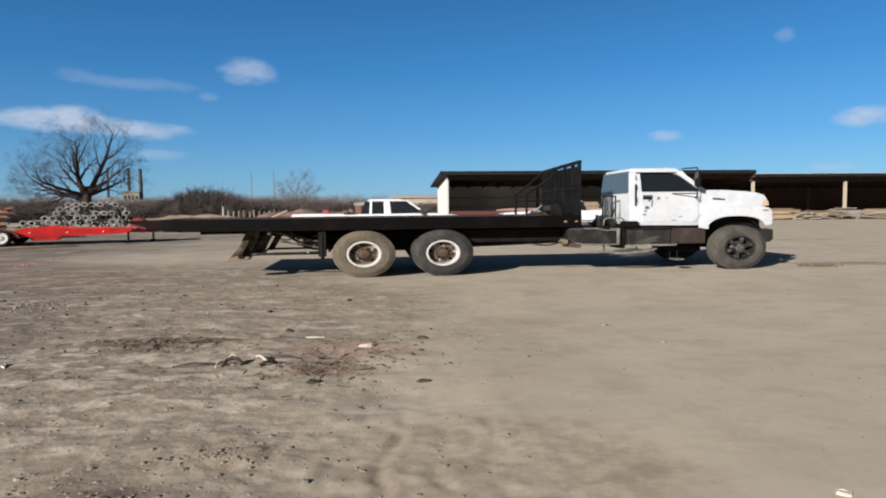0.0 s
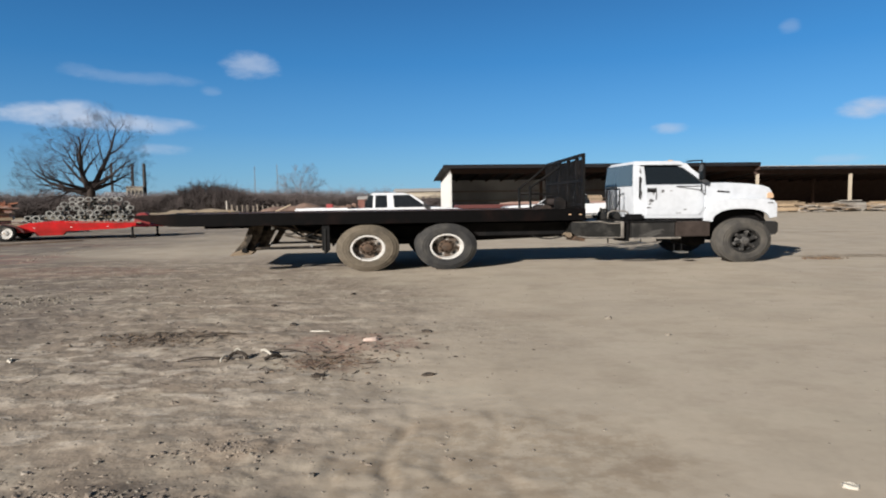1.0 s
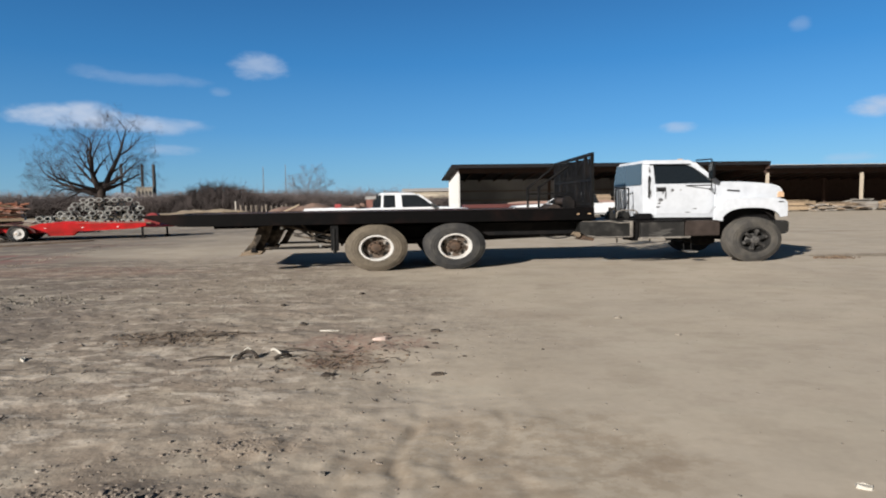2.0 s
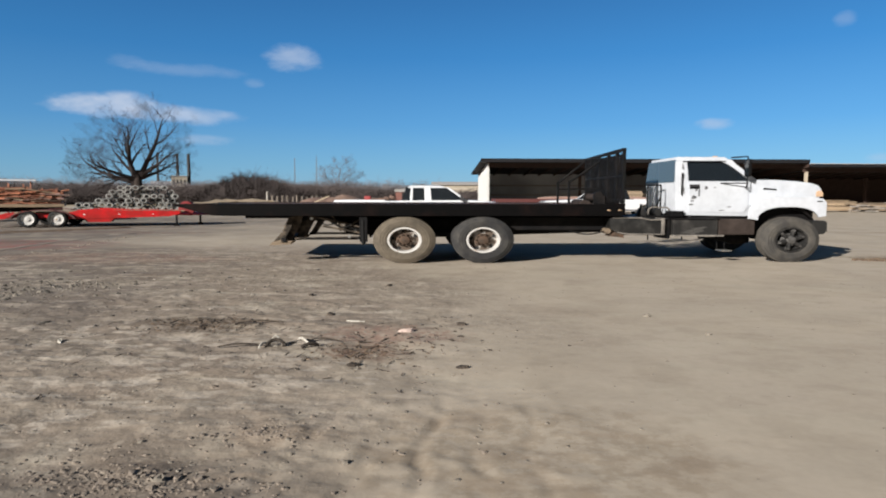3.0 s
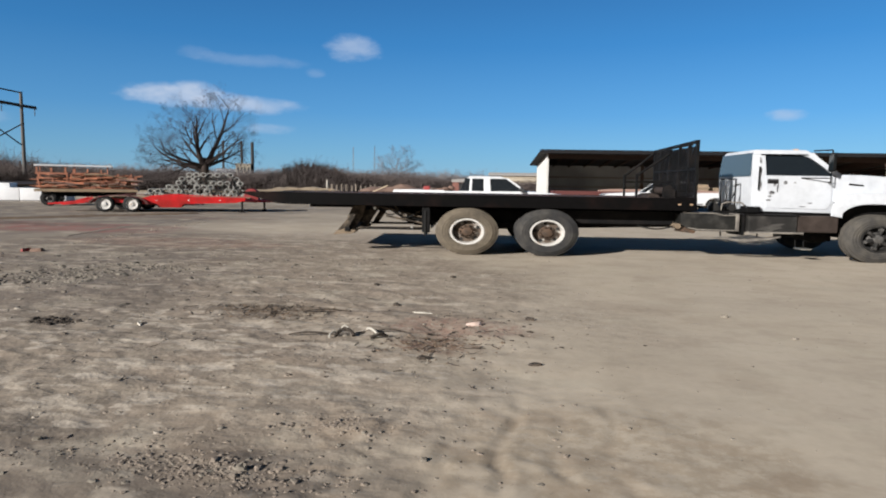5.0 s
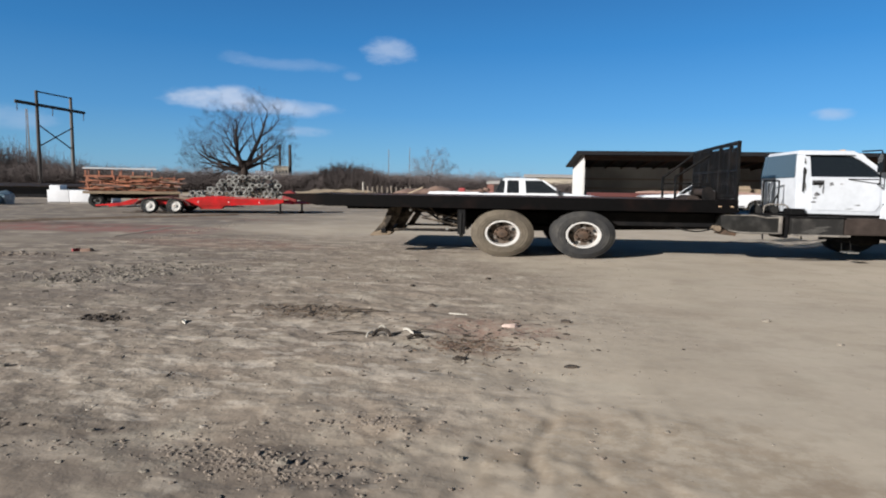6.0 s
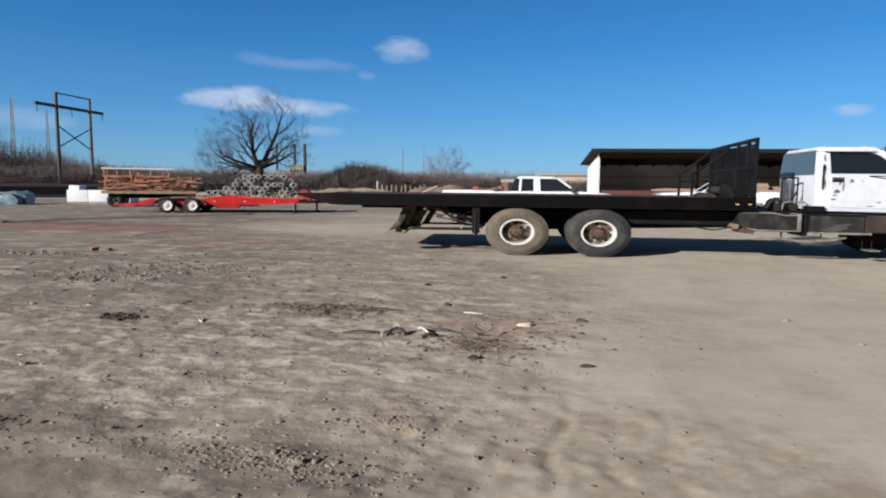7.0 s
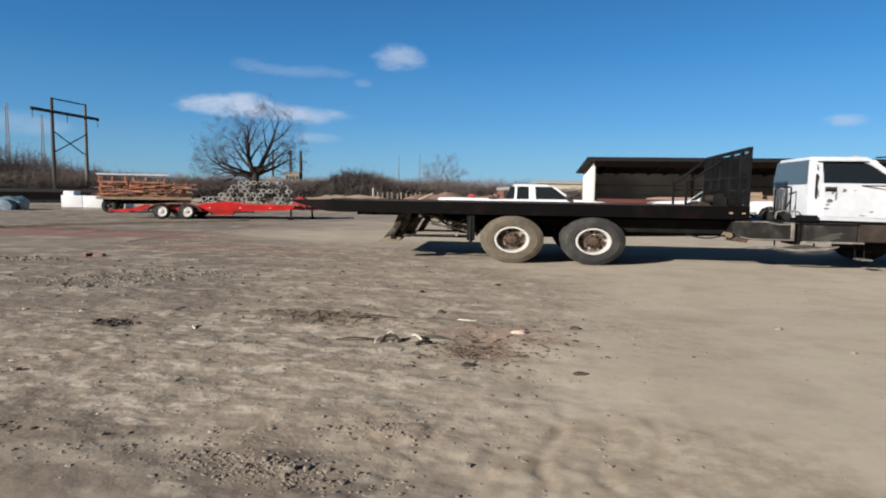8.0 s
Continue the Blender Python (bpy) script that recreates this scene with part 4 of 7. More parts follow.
def truck_cab():
    n, f = 0.30, 1.88  # near and far side
    belt, roof = 1.62, 2.09
    cab = part("cab", slab(B(), [(5.47, 0.93), (6.98, 0.91), (7.04, 1.30), (7.04, belt), (5.43, belt), (5.45, 1.0)], n, f, 0.035), WHITE, truck, "dented chalky white cab shell", True)
    # roof and pillars stand round real window openings
    ni, fi = n + 0.07, f - 0.07
    bm = hexa(B(), [(5.47, ni - 0.012, roof - 0.07), (6.62, ni - 0.012, roof - 0.07), (6.62, fi + 0.012, roof - 0.07), (5.47, fi + 0.012, roof - 0.07)],
              [(5.52, ni + 0.05, roof + 0.02), (6.48, ni + 0.05, roof + 0.02), (6.48, fi - 0.05, roof + 0.02), (5.52, fi - 0.05, roof + 0.02)], 0.025)
    part("roof", bm, WHITE, cab, "", True)
    for near, a, b in ((True, n, ni), (False, f, fi)):
        s = 0.06 if near else -0.06
        def pillar(name, x0, x1, X0, X1):
            low = [(x0, a + s * 0.1, belt - 0.02), (x1, a + s * 0.1, belt - 0.02), (x1, a + s, belt - 0.02), (x0, a + s, belt - 0.02)]
            high = [(X0, b, roof - 0.07), (X1, b, roof - 0.07), (X1, b + s, roof - 0.07), (X0, b + s, roof - 0.07)]
            part(name, hexa(B(), low, high, 0.012), WHITE, cab, "", True)
        pillar("rear_pillar", 5.44, 5.71, 5.46, 5.69)
        bm, last = B(), None
        for x0, x1, z in ((7.02, 7.18, belt - 0.02), (6.84, 6.99, 1.735), (6.67, 6.82, 1.865), (6.53, 6.70, 1.955), (6.28, 6.60, roof - 0.035)):
            k = (z - belt) / (roof - belt)
            yy = a + (b - a) * max(0.0, k)
            ring = [(x0, yy, z), (x1, yy, z), (x1, yy + s, z), (x0, yy + s, z)]
            if last:
                hexa(bm, last, ring)
            last = ring
        part("windscreen_pillar", bm, WHITE, cab, "", True)
        low = [(5.68, a + s * 0.4, belt - 0.02), (6.98, a + s * 0.4, belt - 0.02), (6.98, a + s * 0.6, belt - 0.02), (5.68, a + s * 0.6, belt - 0.02)]
        high = [(5.66, b + s * 0.4, roof - 0.06), (6.44, b + s * 0.4, roof - 0.06), (6.44, b + s * 0.6, roof - 0.06), (5.66, b + s * 0.6, roof - 0.06)]
        part("side_window", hexa(B(), low, high), GLASS, cab, "dark tinted door window")
    low = [(5.415, n + 0.05, belt - 0.02), (5.43, n + 0.05, belt - 0.02), (5.43, f - 0.02, belt - 0.02), (5.415, f - 0.02, belt - 0.02)]
    high = [(5.455, ni + 0.03, roof - 0.045), (5.47, ni + 0.03, roof - 0.045), (5.47, fi - 0.02, roof - 0.045), (5.455, fi - 0.02, roof - 0.045)]
    part("rear_window", hexa(B(), low, high), REAR_GLASS, cab, "wide rear window, reflected sky in its grey blue tint")
    low = [(6.98, n + 0.08, belt - 0.02), (6.99, n + 0.08, belt - 0.02), (6.99, f - 0.08, belt - 0.02), (6.98, f - 0.08, belt - 0.02)]
    high = [(6.58, ni + 0.06, roof - 0.06), (6.59, ni + 0.06, roof - 0.06), (6.59, fi - 0.06, roof - 0.06), (6.58, fi - 0.06, roof - 0.06)]
    part("windscreen", hexa(B(), low, high), GLASS, cab, "dark tinted windscreen")
    part("bench_seat", slab(B(), [(5.55, 1.3), (5.95, 1.3), (5.95, 1.42), (5.72, 1.46), (5.66, 1.86), (5.56, 1.86)], n + 0.2, f - 0.2, 0.03), INTERIOR, cab, "dark bench seat", True)
    bm = lathe(B(), [(0.17, -0.012), (0.185, 0), (0.17, 0.012), (0.16, 0), (0.17, -0.012)], (0, 0, 0), 1.1, 24)
    bmesh.ops.transform(bm, matrix=pose(6.5, f - 0.55, 1.68, 0, 0, 90) @ pose(0, 0, 0, 35), verts=bm.verts)
    part("steering_wheel", bm, INTERIOR, cab, "", True)
    # doors, with shut lines all round
    for y, out in ((n, -1), (f, 1)):
        y0, y1 = sorted((y + out * 0.002, y + out * 0.016))
        door = part("door", slab(B(), [(5.72, 1.0), (6.86, 0.98), (6.94, 1.10), (6.93, belt - 0.015), (5.70, belt - 0.015)], y0, y1, 0.006), WHITE, cab, "white door with peeled lettering and scrapes")
        h0, h1 = sorted((y + out * 0.016, y + out * 0.045))
        part("door_handle", box(B(), 5.74, 5.90, h0, h1, 1.475, 1.51, 0.01), BLACK, door, "black door handle")
        part("handle_recess", box(B(), 5.72, 5.93, *sorted((y + out * 0.017, y + out * 0.020)), 1.46, 1.55, 0.001), INTERIOR, door)
        rng = random.Random(11)
        for x, z, w, h in ((5.86, 1.44, 0.06, 0.05), (5.82, 1.29, 0.12, 0.07), (5.78, 1.22, 0.07, 0.03), (6.06, 1.485, 0.09, 0.06), (6.24, 1.49, 0.05, 0.03), (5.92, 1.38, 0.04, 0.16),
                           (5.76, 1.15, 0.12, 0.03), (6.4, 1.03, 0.14, 0.015), (6.55, 1.10, 0.10, 0.02)):
            bm, s0, s1 = B(), *sorted((y + out * 0.017, y + out * 0.0185))
            ring = [(x + w * rng.uniform(0.6, 1.1) * math.cos(t) * 0.6, z + h * rng.uniform(0.6, 1.1) * math.sin(t) * 0.6) for t in (6.283 * i / 11 for i in range(11))]
            part("peeled_mark", slab(bm, ring, s0, s1), CHIP, door, "dark scuffed patch of bare metal")
        part("rain_gutter", bar(B(), (5.6, y - out * 0.05, roof - 0.075), (6.48, y - out * 0.05, roof - 0.075), 0.012), BLACK, cab)
        # west coast mirror on a bracket, ahead of the door window
        arm = part("mirror_arm", hose(B(), [(6.86, y, 1.50), (6.80, y + out * 0.20, 1.50), (6.80, y + out * 0.20, 2.10), (6.55, y + out * 0.02, 2.09)], 0.013), BLACK, cab)
        part("mirror", box(B(), 6.78, 6.83, *sorted((y + out * 0.12, y + out * 0.30)), 1.70, 2.05, 0.02), BLACK, arm, "tall black side mirror")
        part("mirror_glass", box(B(), 6.772, 6.779, *sorted((y + out * 0.135, y + out * 0.285)), 1.72, 2.03), GLASS, arm)
        part("lower_brace", bar(B(), (6.35, y + out * 0.02, 1.575), (6.82, y + out * 0.2, 1.575), 0.011), BLACK, arm)
    part("sill_rail", box(B(), 5.42, 7.0, n + 0.02, f - 0.02, 0.86, 0.955, 0.02), BLACK, cab)
    # dark seam and black trim behind the door, with peeled edge
    rng = random.Random(4)
    for z in (1.88, 1.70, 1.42):
        w, h = rng.uniform(0.015, 0.03), rng.uniform(0.12, 0.2)
        yy = n - 0.004 if z < belt else n + 0.01 + 0.07 * (z - belt) / (roof - belt)
        part("paint_chip", slab(B(), [(5.60 - w, z), (5.62, z - h * 0.4), (5.60 + w, z + h * 0.3), (5.59, z + h * 0.7)], yy - 0.006, yy + 0.01), CHIP, cab, "chipped dark paint")
    part("corner_handle", bar(B(), (5.55, n - 0.035, 1.34), (5.55, n - 0.035, 1.78), 0.013, 0.013, 8), BLACK, cab, "black grab handle")
    # clearance lamps over the windscreen
    for i in range(5):
        part("clearance_lamp", box(B(), 6.30, 6.38, 0.50 + i * 0.29, 0.58 + i * 0.29, roof + 0.008, roof + 0.045, 0.012), AMBER, cab)
    # bonnet, wings, nose
    hood = part("bonnet", slab(B(), [(6.99, 1.14), (6.99, 1.63), (7.14, 1.65), (7.50, 1.648), (7.95, 1.62), (8.24, 1.585), (8.38, 1.54), (8.45, 1.46), (8.46, 1.34), (8.41, 1.27), (8.36, 1.14)],
                               n - 0.04, f + 0.04, 0.045), WHITE, truck, "sloping white bonnet", True)
    part("nose_panel", box(B(), 8.24, 8.345, n + 0.12, f - 0.12, 0.80, 1.14, 0.01), WHITE, hood)
    part("hood_vent", slab(B(), [(7.22, 1.455), (7.50, 1.435), (7.50, 1.462), (7.24, 1.485)], n - 0.055, n - 0.02, 0.006), BLACK, hood, "black badge vent")
    part("hood_vent", slab(B(), [(7.22, 1.455), (7.50, 1.435), (7.50, 1.462), (7.24, 1.485)], f + 0.02, f + 0.055, 0.006), BLACK, hood)
    arch = [(7.64 + 0.70 * math.copysign(abs(math.cos(t)) ** 0.75, math.cos(t)), 0.60 + 0.50 * math.sin(t) ** 0.7) for t in (0.66 + 1.92 * k / 16 for k in range(17))]
    outline = [(8.41, 0.92), (8.26, 0.90), *arch, (7.02, 0.84), (6.82, 0.87), (6.84, 1.05), (6.92, 1.20), (7.08, 1.28), (7.35, 1.31), (8.10, 1.30), (8.34, 1.27), (8.41, 1.20)]
    for y0, y1 in ((0.02, 0.40), (WIDTH - 0.60, WIDTH - 0.22)):
        near = y0 < 1
        face = (0.02, 0.075) if near else (WIDTH - 0.275, WIDTH - 0.22)
        wing = part("fender", slab(B(), outline, *face, 0.02), WHITE, truck, "white flared front wing", True)
        part("fender_top", slab(B(), [(6.98, 1.135), (7.10, 1.26), (7.35, 1.30), (8.10, 1.285), (8.33, 1.24), (8.385, 1.18), (8.385, 1.135)], face[0] + 0.03, y1 + 0.02, 0.01)
             if near else slab(B(), [(6.98, 1.135), (7.10, 1.26), (7.35, 1.30), (8.10, 1.285), (8.33, 1.24), (8.385, 1.18), (8.385, 1.135)], y0 - 0.36, face[1] - 0.03, 0.01), WHITE, wing, "", True)
        inner = (0.20, 0.44) if near else (WIDTH - 0.64, WIDTH - 0.274)
        part("wheel_well", slab(B(), [(7.64 + 0.715 * math.cos(t), 0.62 + 0.50 * math.sin(t)) for t in (math.pi * k / 12 for k in range(13))]
                                + [(7.64 + 0.70 * math.cos(t), 0.60 + 0.485 * math.sin(t)) for t in (math.pi * k / 12 for k in range(12, -1, -1))], *inner), BLACK, wing)
        side = (0.315, 0.325) if near else (f - 0.025, f - 0.015)
        part("well_side", box(B(), 6.96, 8.32, *side, 0.55, 1.13), BLACK, wing)
        c0, c1 = (n - 0.06, n + 0.20) if near else (f - 0.20, f + 0.06)
        part("indicator", slab(B(), [(8.33, 1.31), (8.47, 1.31), (8.475, 1.38), (8.44, 1.43), (8.36, 1.43), (8.33, 1.39)], c0, c1, 0.012), AMBER, wing, "faded amber front indicator")
        part("side_lamp", box(B(), 8.20, 8.32, y0 - 0.012, y0 + 0.02, 1.205, 1.225, 0.004), INTERIOR, wing)
        part("headlight", box(B(), 8.38, 8.43, y0 + 0.06, y1 - 0.03, 1.00, 1.16, 0.02), LENS, wing)
    grille = part("grille", box(B(), 8.35, 8.40, 0.52, 1.78, 0.86, 1.24, 0.02), BLACK, truck, "black front grille")
    for i in range(6):
        part("grille_bar", box(B(), 8.395, 8.42, 0.55, 1.75, 0.90 + i * 0.055, 0.92 + i * 0.055), CHROME, grille)
    part("bumper", slab(B(), [(8.16, 0.54), (8.40, 0.56), (8.46, 0.62), (8.46, 0.80), (8.40, 0.83), (8.16, 0.83)], 0.05, WIDTH - 0.25, 0.02), BOX_GREY, truck, "dusty dark front bumper")
    # tube rack, pump, tubes and a reservoir on the frame behind the cab
    rack = part("hose_rack", hose(B(), [(5.14, 1.0, 0.91), (5.14, 1.0, 1.54), (5.27, 0.62, 1.54), (5.27, 0.62, 0.91)], 0.016), BLACK, truck, "black tube rack behind the cab")
    part("rack_brace", bar(B(), (5.27, 0.62, 1.30), (5.20, 0.84, 0.95), 0.014), BLACK, rack)
    pts = [(5.19, 0.86 + 0.03 * math.sin(i * 0.9), 1.50 - 0.06 * i) for i in range(9)]
    part("air_hose", hose(B(), pts, 0.010), RUBBER, rack)
    part("pump", slab(B(), [(4.78, 0.88), (4.96, 0.88), (4.97, 0.98), (4.91, 1.06), (4.84, 1.07), (4.79, 0.99)], 0.55, 0.72, 0.02), BOX_GREY, truck, "dust-caked hydraulic pump", True)
    part("pump_cap", bar(B(), (4.87, 0.63, 1.06), (4.87, 0.63, 1.15), 0.035, 0.03, 10), SEAM, truck, "", True)
    part("guard_tube", hose(B(), [(4.96, 0.5, 0.93), (4.98, 0.5, 1.06), (5.06, 0.5, 1.09), (5.34, 0.5, 1.085), (5.40, 0.5, 1.05), (5.40, 0.5, 0.95)], 0.016), SEAM, truck, "bent dusty guard tube")
    part("reservoir", bar(B(), (5.20, 0.55, 0.985), (5.20, 1.25, 0.985), 0.075, 0.075, 14), BOX_GREY, truck, "", True)
    part("valve_block", box(B(), 5.34, 5.60, 0.22, 0.52, 0.90, 1.02, 0.02), BLACK, truck)
    part("frame_plate", box(B(), 4.70, 5.60, 0.45, 1.95, 0.84, 0.915, 0.01), BLACK, truck)
    for i in range(4):
        pts = [(4.92 + 0.10 * i + 0.03 * k, 0.46 + 0.10 * i + 0.05 * k, 0.93 + 0.13 * math.sin(math.pi * k / 6)) for k in range(7)]
        part("air_hose", hose(B(), pts, 0.015), RUBBER, truck)
    part("stack_plate", slab(B(), [(4.16, 0.90), (4.52, 0.89), (4.52, 0.955), (4.20, 0.965)], 0.5, 1.1, 0.01), BLACK, truck)


truck_chassis()
truck_deck()
truck_cab()
truck_wheels()

# ---------------------------------------------------------------- the open barn
BARN = pose(-2.2, 54.6, 0, 0, 0, 8)


def barn():
    b = thing("open_barn", BARN, "long open-fronted pole barn with dark roof and white end wall", "barn")
    depth, end = 10.0, 62.0
    part("end_wall", slab_x(0.55, 0.65, [(0.25, 0.0), (0.25, 4.24), (depth, 3.53), (depth, 0.0)]), BARN_WHITE, b, "white ribbed steel end wall")
    for i in range(26):
        y = 0.4 + i * 0.37
        part("wall_rib", box(B(), 0.525, 0.55, y, y + 0.07, 0.02, 3.95 - (y - 0.25) * 0.0615), BARN_WHITE, b)
    part("corner_trim", box(B(), 0.53, 0.68, 0.12, 0.25, 0.0, 4.2), BARN_WHITE, b)
    part("back_wall", box(B(), 0.65, 28.6, depth - 0.1, depth, 0, 3.55), BARN_INNER, b, "grey sheet steel back wall")
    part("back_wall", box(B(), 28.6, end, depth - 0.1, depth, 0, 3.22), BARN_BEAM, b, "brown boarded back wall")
    for i in range(40):
        x = 0.9 + i * 0.7
        part("wall_rib", box(B(), x, x + 0.1, depth - 0.14, depth - 0.1, 0, 3.35), BARN_INNER, b)
    part("far_end_wall", slab_x(end - 0.1, end, [(0.25, 0.0), (0.25, 3.7), (depth, 3.2), (depth, 0.0)]), BARN_INNER, b)
    for x0, x1, z in ((-0.15, 28.6, 4.45), (28.6, end + 0.3, 4.12)):
        part("roof", slab_x(x0, x1, [(-0.9, z), (-0.9, z - 0.10), (depth + 0.5, z - 0.93), (depth + 0.5, z - 0.80)]), BARN_ROOF, b, "dark sloping roof")
        part("fascia", box(B(), x0, x1, -0.94, -0.90, z - 0.24, z + 0.03), BARN_ROOF, b)
        part("eave_trim", box(B(), x0, x1, -0.96, -0.92, z + 0.03, z + 0.07), PALE_ROOF if x0 > 20 else BARN_ROOF, b)
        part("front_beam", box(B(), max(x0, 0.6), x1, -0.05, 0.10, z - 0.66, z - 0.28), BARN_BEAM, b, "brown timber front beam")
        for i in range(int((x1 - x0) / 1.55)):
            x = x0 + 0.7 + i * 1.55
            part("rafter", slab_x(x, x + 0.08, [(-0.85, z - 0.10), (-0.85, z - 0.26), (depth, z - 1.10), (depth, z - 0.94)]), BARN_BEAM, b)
    part("gable_panel", slab_x(28.5, 28.6, [(-0.85, 3.85), (-0.85, 4.33), (depth, 3.54), (depth, 3.1)]), BARN_BEAM, b)
    for i, x in enumerate((9.8, 19.4, 28.8, 37.9, 47.2, 56.4)):
        z = 3.8 if x < 28.7 else 3.48
        part("post", box(B(), x, x + 0.22, -0.06, 0.16, 0, z), POST, b, "pale square post")
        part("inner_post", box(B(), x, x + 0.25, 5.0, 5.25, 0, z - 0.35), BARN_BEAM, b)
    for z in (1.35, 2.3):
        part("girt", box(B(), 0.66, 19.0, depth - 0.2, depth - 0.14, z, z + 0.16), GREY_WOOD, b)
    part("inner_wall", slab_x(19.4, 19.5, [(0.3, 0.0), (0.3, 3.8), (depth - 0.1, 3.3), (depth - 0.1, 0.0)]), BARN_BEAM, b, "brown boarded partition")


def lumber_stack(x, y, w, rows, per, length, mat, label, rng, turn=0.0, loose=0):
    """A stack of boards on bearers, in the barn's own directions."""
    s = thing("lumber_stack", BARN @ pose(x, y, 0, 0, 0, turn), label, "lumber", "stacks of sawn timber in and before the barn")
    for i in (0.15, 0.85):
        part("bearer", box(B(), -length / 2 + length * i - 0.06, -length / 2 + length * i + 0.06, 0, w, 0, 0.12), GREY_WOOD, s)
    bw, bh = w / per, 0.085
    me = None
    for r in range(rows):
        z = 0.12 + r * (bh + 0.006) + (0.05 if r >= rows // 2 else 0)
        for k in range(per):
            if r == rows - 1 and rng.random() < 0.3:
                continue
            if me is None:
                first = part("board", box(B(), -length / 2, length / 2, 0.004, bw - 0.008, 0, bh, 0.006), mat, s)
                me = first.data
                ob = first
            else:
                ob = new("board", me)
                ob.parent = s
            ob.location = (rng.uniform(-0.09, 0.09), k * bw, z)
    for k in range(loose):
        b = part("loose_board", box(B(), -length * 0.45, length * 0.45, 0, 0.16, 0, 0.05, 0.006), mat, s)
        b.matrix_basis = pose(rng.uniform(-0.3, 0.3), rng.uniform(0.05, w - 0.2), 0.12 + rows * (bh + 0.006) + 0.052 + 0.052 * k, 0, 0, rng.uniform(-9, 9))
    return s


barn()
rng = random.Random(21)
lumber_stack(26.6, -4.2, 1.3, 4, 5, 3.4, PALE_WOOD, "low stack of pale yellow boards on the dirt", rng)
lumber_stack(30.2, -2.6, 1.4, 8, 5, 3.0, WOOD, "stack of weathered brown boards beside the barn", rng, 0, 2)
lumber_stack(33.6, -3.0, 1.4, 5, 5, 3.2, TAN_WOOD, "low stack of tan aged boards on bearers", rng, 4, 3)
lumber_stack(36.6, -2.4, 1.5, 8, 5, 2.2, GREY_WOOD, "stack of silver grey boards on bearers", rng, 0, 2)
lumber_stack(39.6, -2.8, 1.5, 6, 5, 3.0, WOOD, "stack of brown boards before the barn", rng, -3, 3)
lumber_stack(43.6, -3.2, 1.5, 7, 5, 3.4, TAN_WOOD, "stack of tan aged boards on bearers", rng, 0, 2)
lumber_stack(47.6, -2.6, 1.5, 7, 5, 3.2, GREY_WOOD, "stack of silver grey boards on bearers", rng, 3, 2)
lumber_stack(13.2, 2.2, 1.8, 18, 5, 3.6, TAN_WOOD, "tall stack of tan boards inside the barn", rng)
lumber_stack(16.9, 2.6, 1.8, 15, 5, 2.6, TAN_WOOD, "tall stack of tan boards inside the barn", rng)
lumber_stack(22.8, 3.0, 1.8, 9, 5, 3.2, WOOD, "stack of brown boards inside the barn", rng)

def scrap_timber(x, y, seed, label):
    """A heap of odd boards thrown down by the stacks."""
    s = thing("scrap_wood_pile", BARN @ pose(x, y, 0), label, "scrap wood", "heaps of odd boards")
    r = random.Random(seed)
    for k in range(22):
        length, wide, lift = r.uniform(0.8, 2.2), r.uniform(0.08, 0.2), 0.02 + 0.03 * k
        b = part("odd_board", box(B(), -length / 2, length / 2, 0, wide, 0, 0.05), (OLD_WOOD, TAN_WOOD, GREY_WOOD, WOOD)[k % 4], s)
        b.matrix_basis = pose(r.gauss(0, 0.5), r.gauss(0, 0.3), lift, r.uniform(-6, 6), 0, r.uniform(-40, 40))


scrap_timber(31.9, -3.6, 61, "heap of odd grey and brown boards by the stacks")
scrap_timber(35.2, -3.4, 62, "heap of broken weathered boards before the barn")
scrap_timber(38.2, -3.8, 63, "heap of odd boards thrown beside a stack")
scrap_timber(41.6, -3.6, 64, "heap of odd grey and brown boards by the stacks")
scrap_timber(45.6, -3.8, 65, "heap of broken weathered boards before the barn")


def polar(az, r):
    return 0.35 + r * math.sin(radians(az)), -0.3 + r * math.cos(radians(az))


# ---------------------------------------------------------------- pickups


def car_wheel(x, y, z, r, w, parent, out, rim_mat=CHROME, name="wheel", wide=WIDE, rim=0.62):
    hub = new(name)
    hub.parent = parent
    bm = lathe(B(), [(r * rim, 0), (r * (rim + 0.08), out * 0.006), (r * 0.92, out * -0.015), (r, out * -0.05), (r, out * -(w - 0.05)), (r * 0.92, out * -w), (r * rim, out * -w)], (x, y, z), wide, 28)
    part("tyre", bm, TYRE_DARK, hub, "", True)
    bm = lathe(B(), [(r * (rim + 0.01), out * -0.004), (r * (rim - 0.06), out * -0.05), (r * 0.3, out * -0.06), (r * 0.2, out * -0.02), (0.004, out * -0.015)], (x, y, z), wide, 24)
    part("rim", bm, rim_mat, hub, "", True)
    return hub


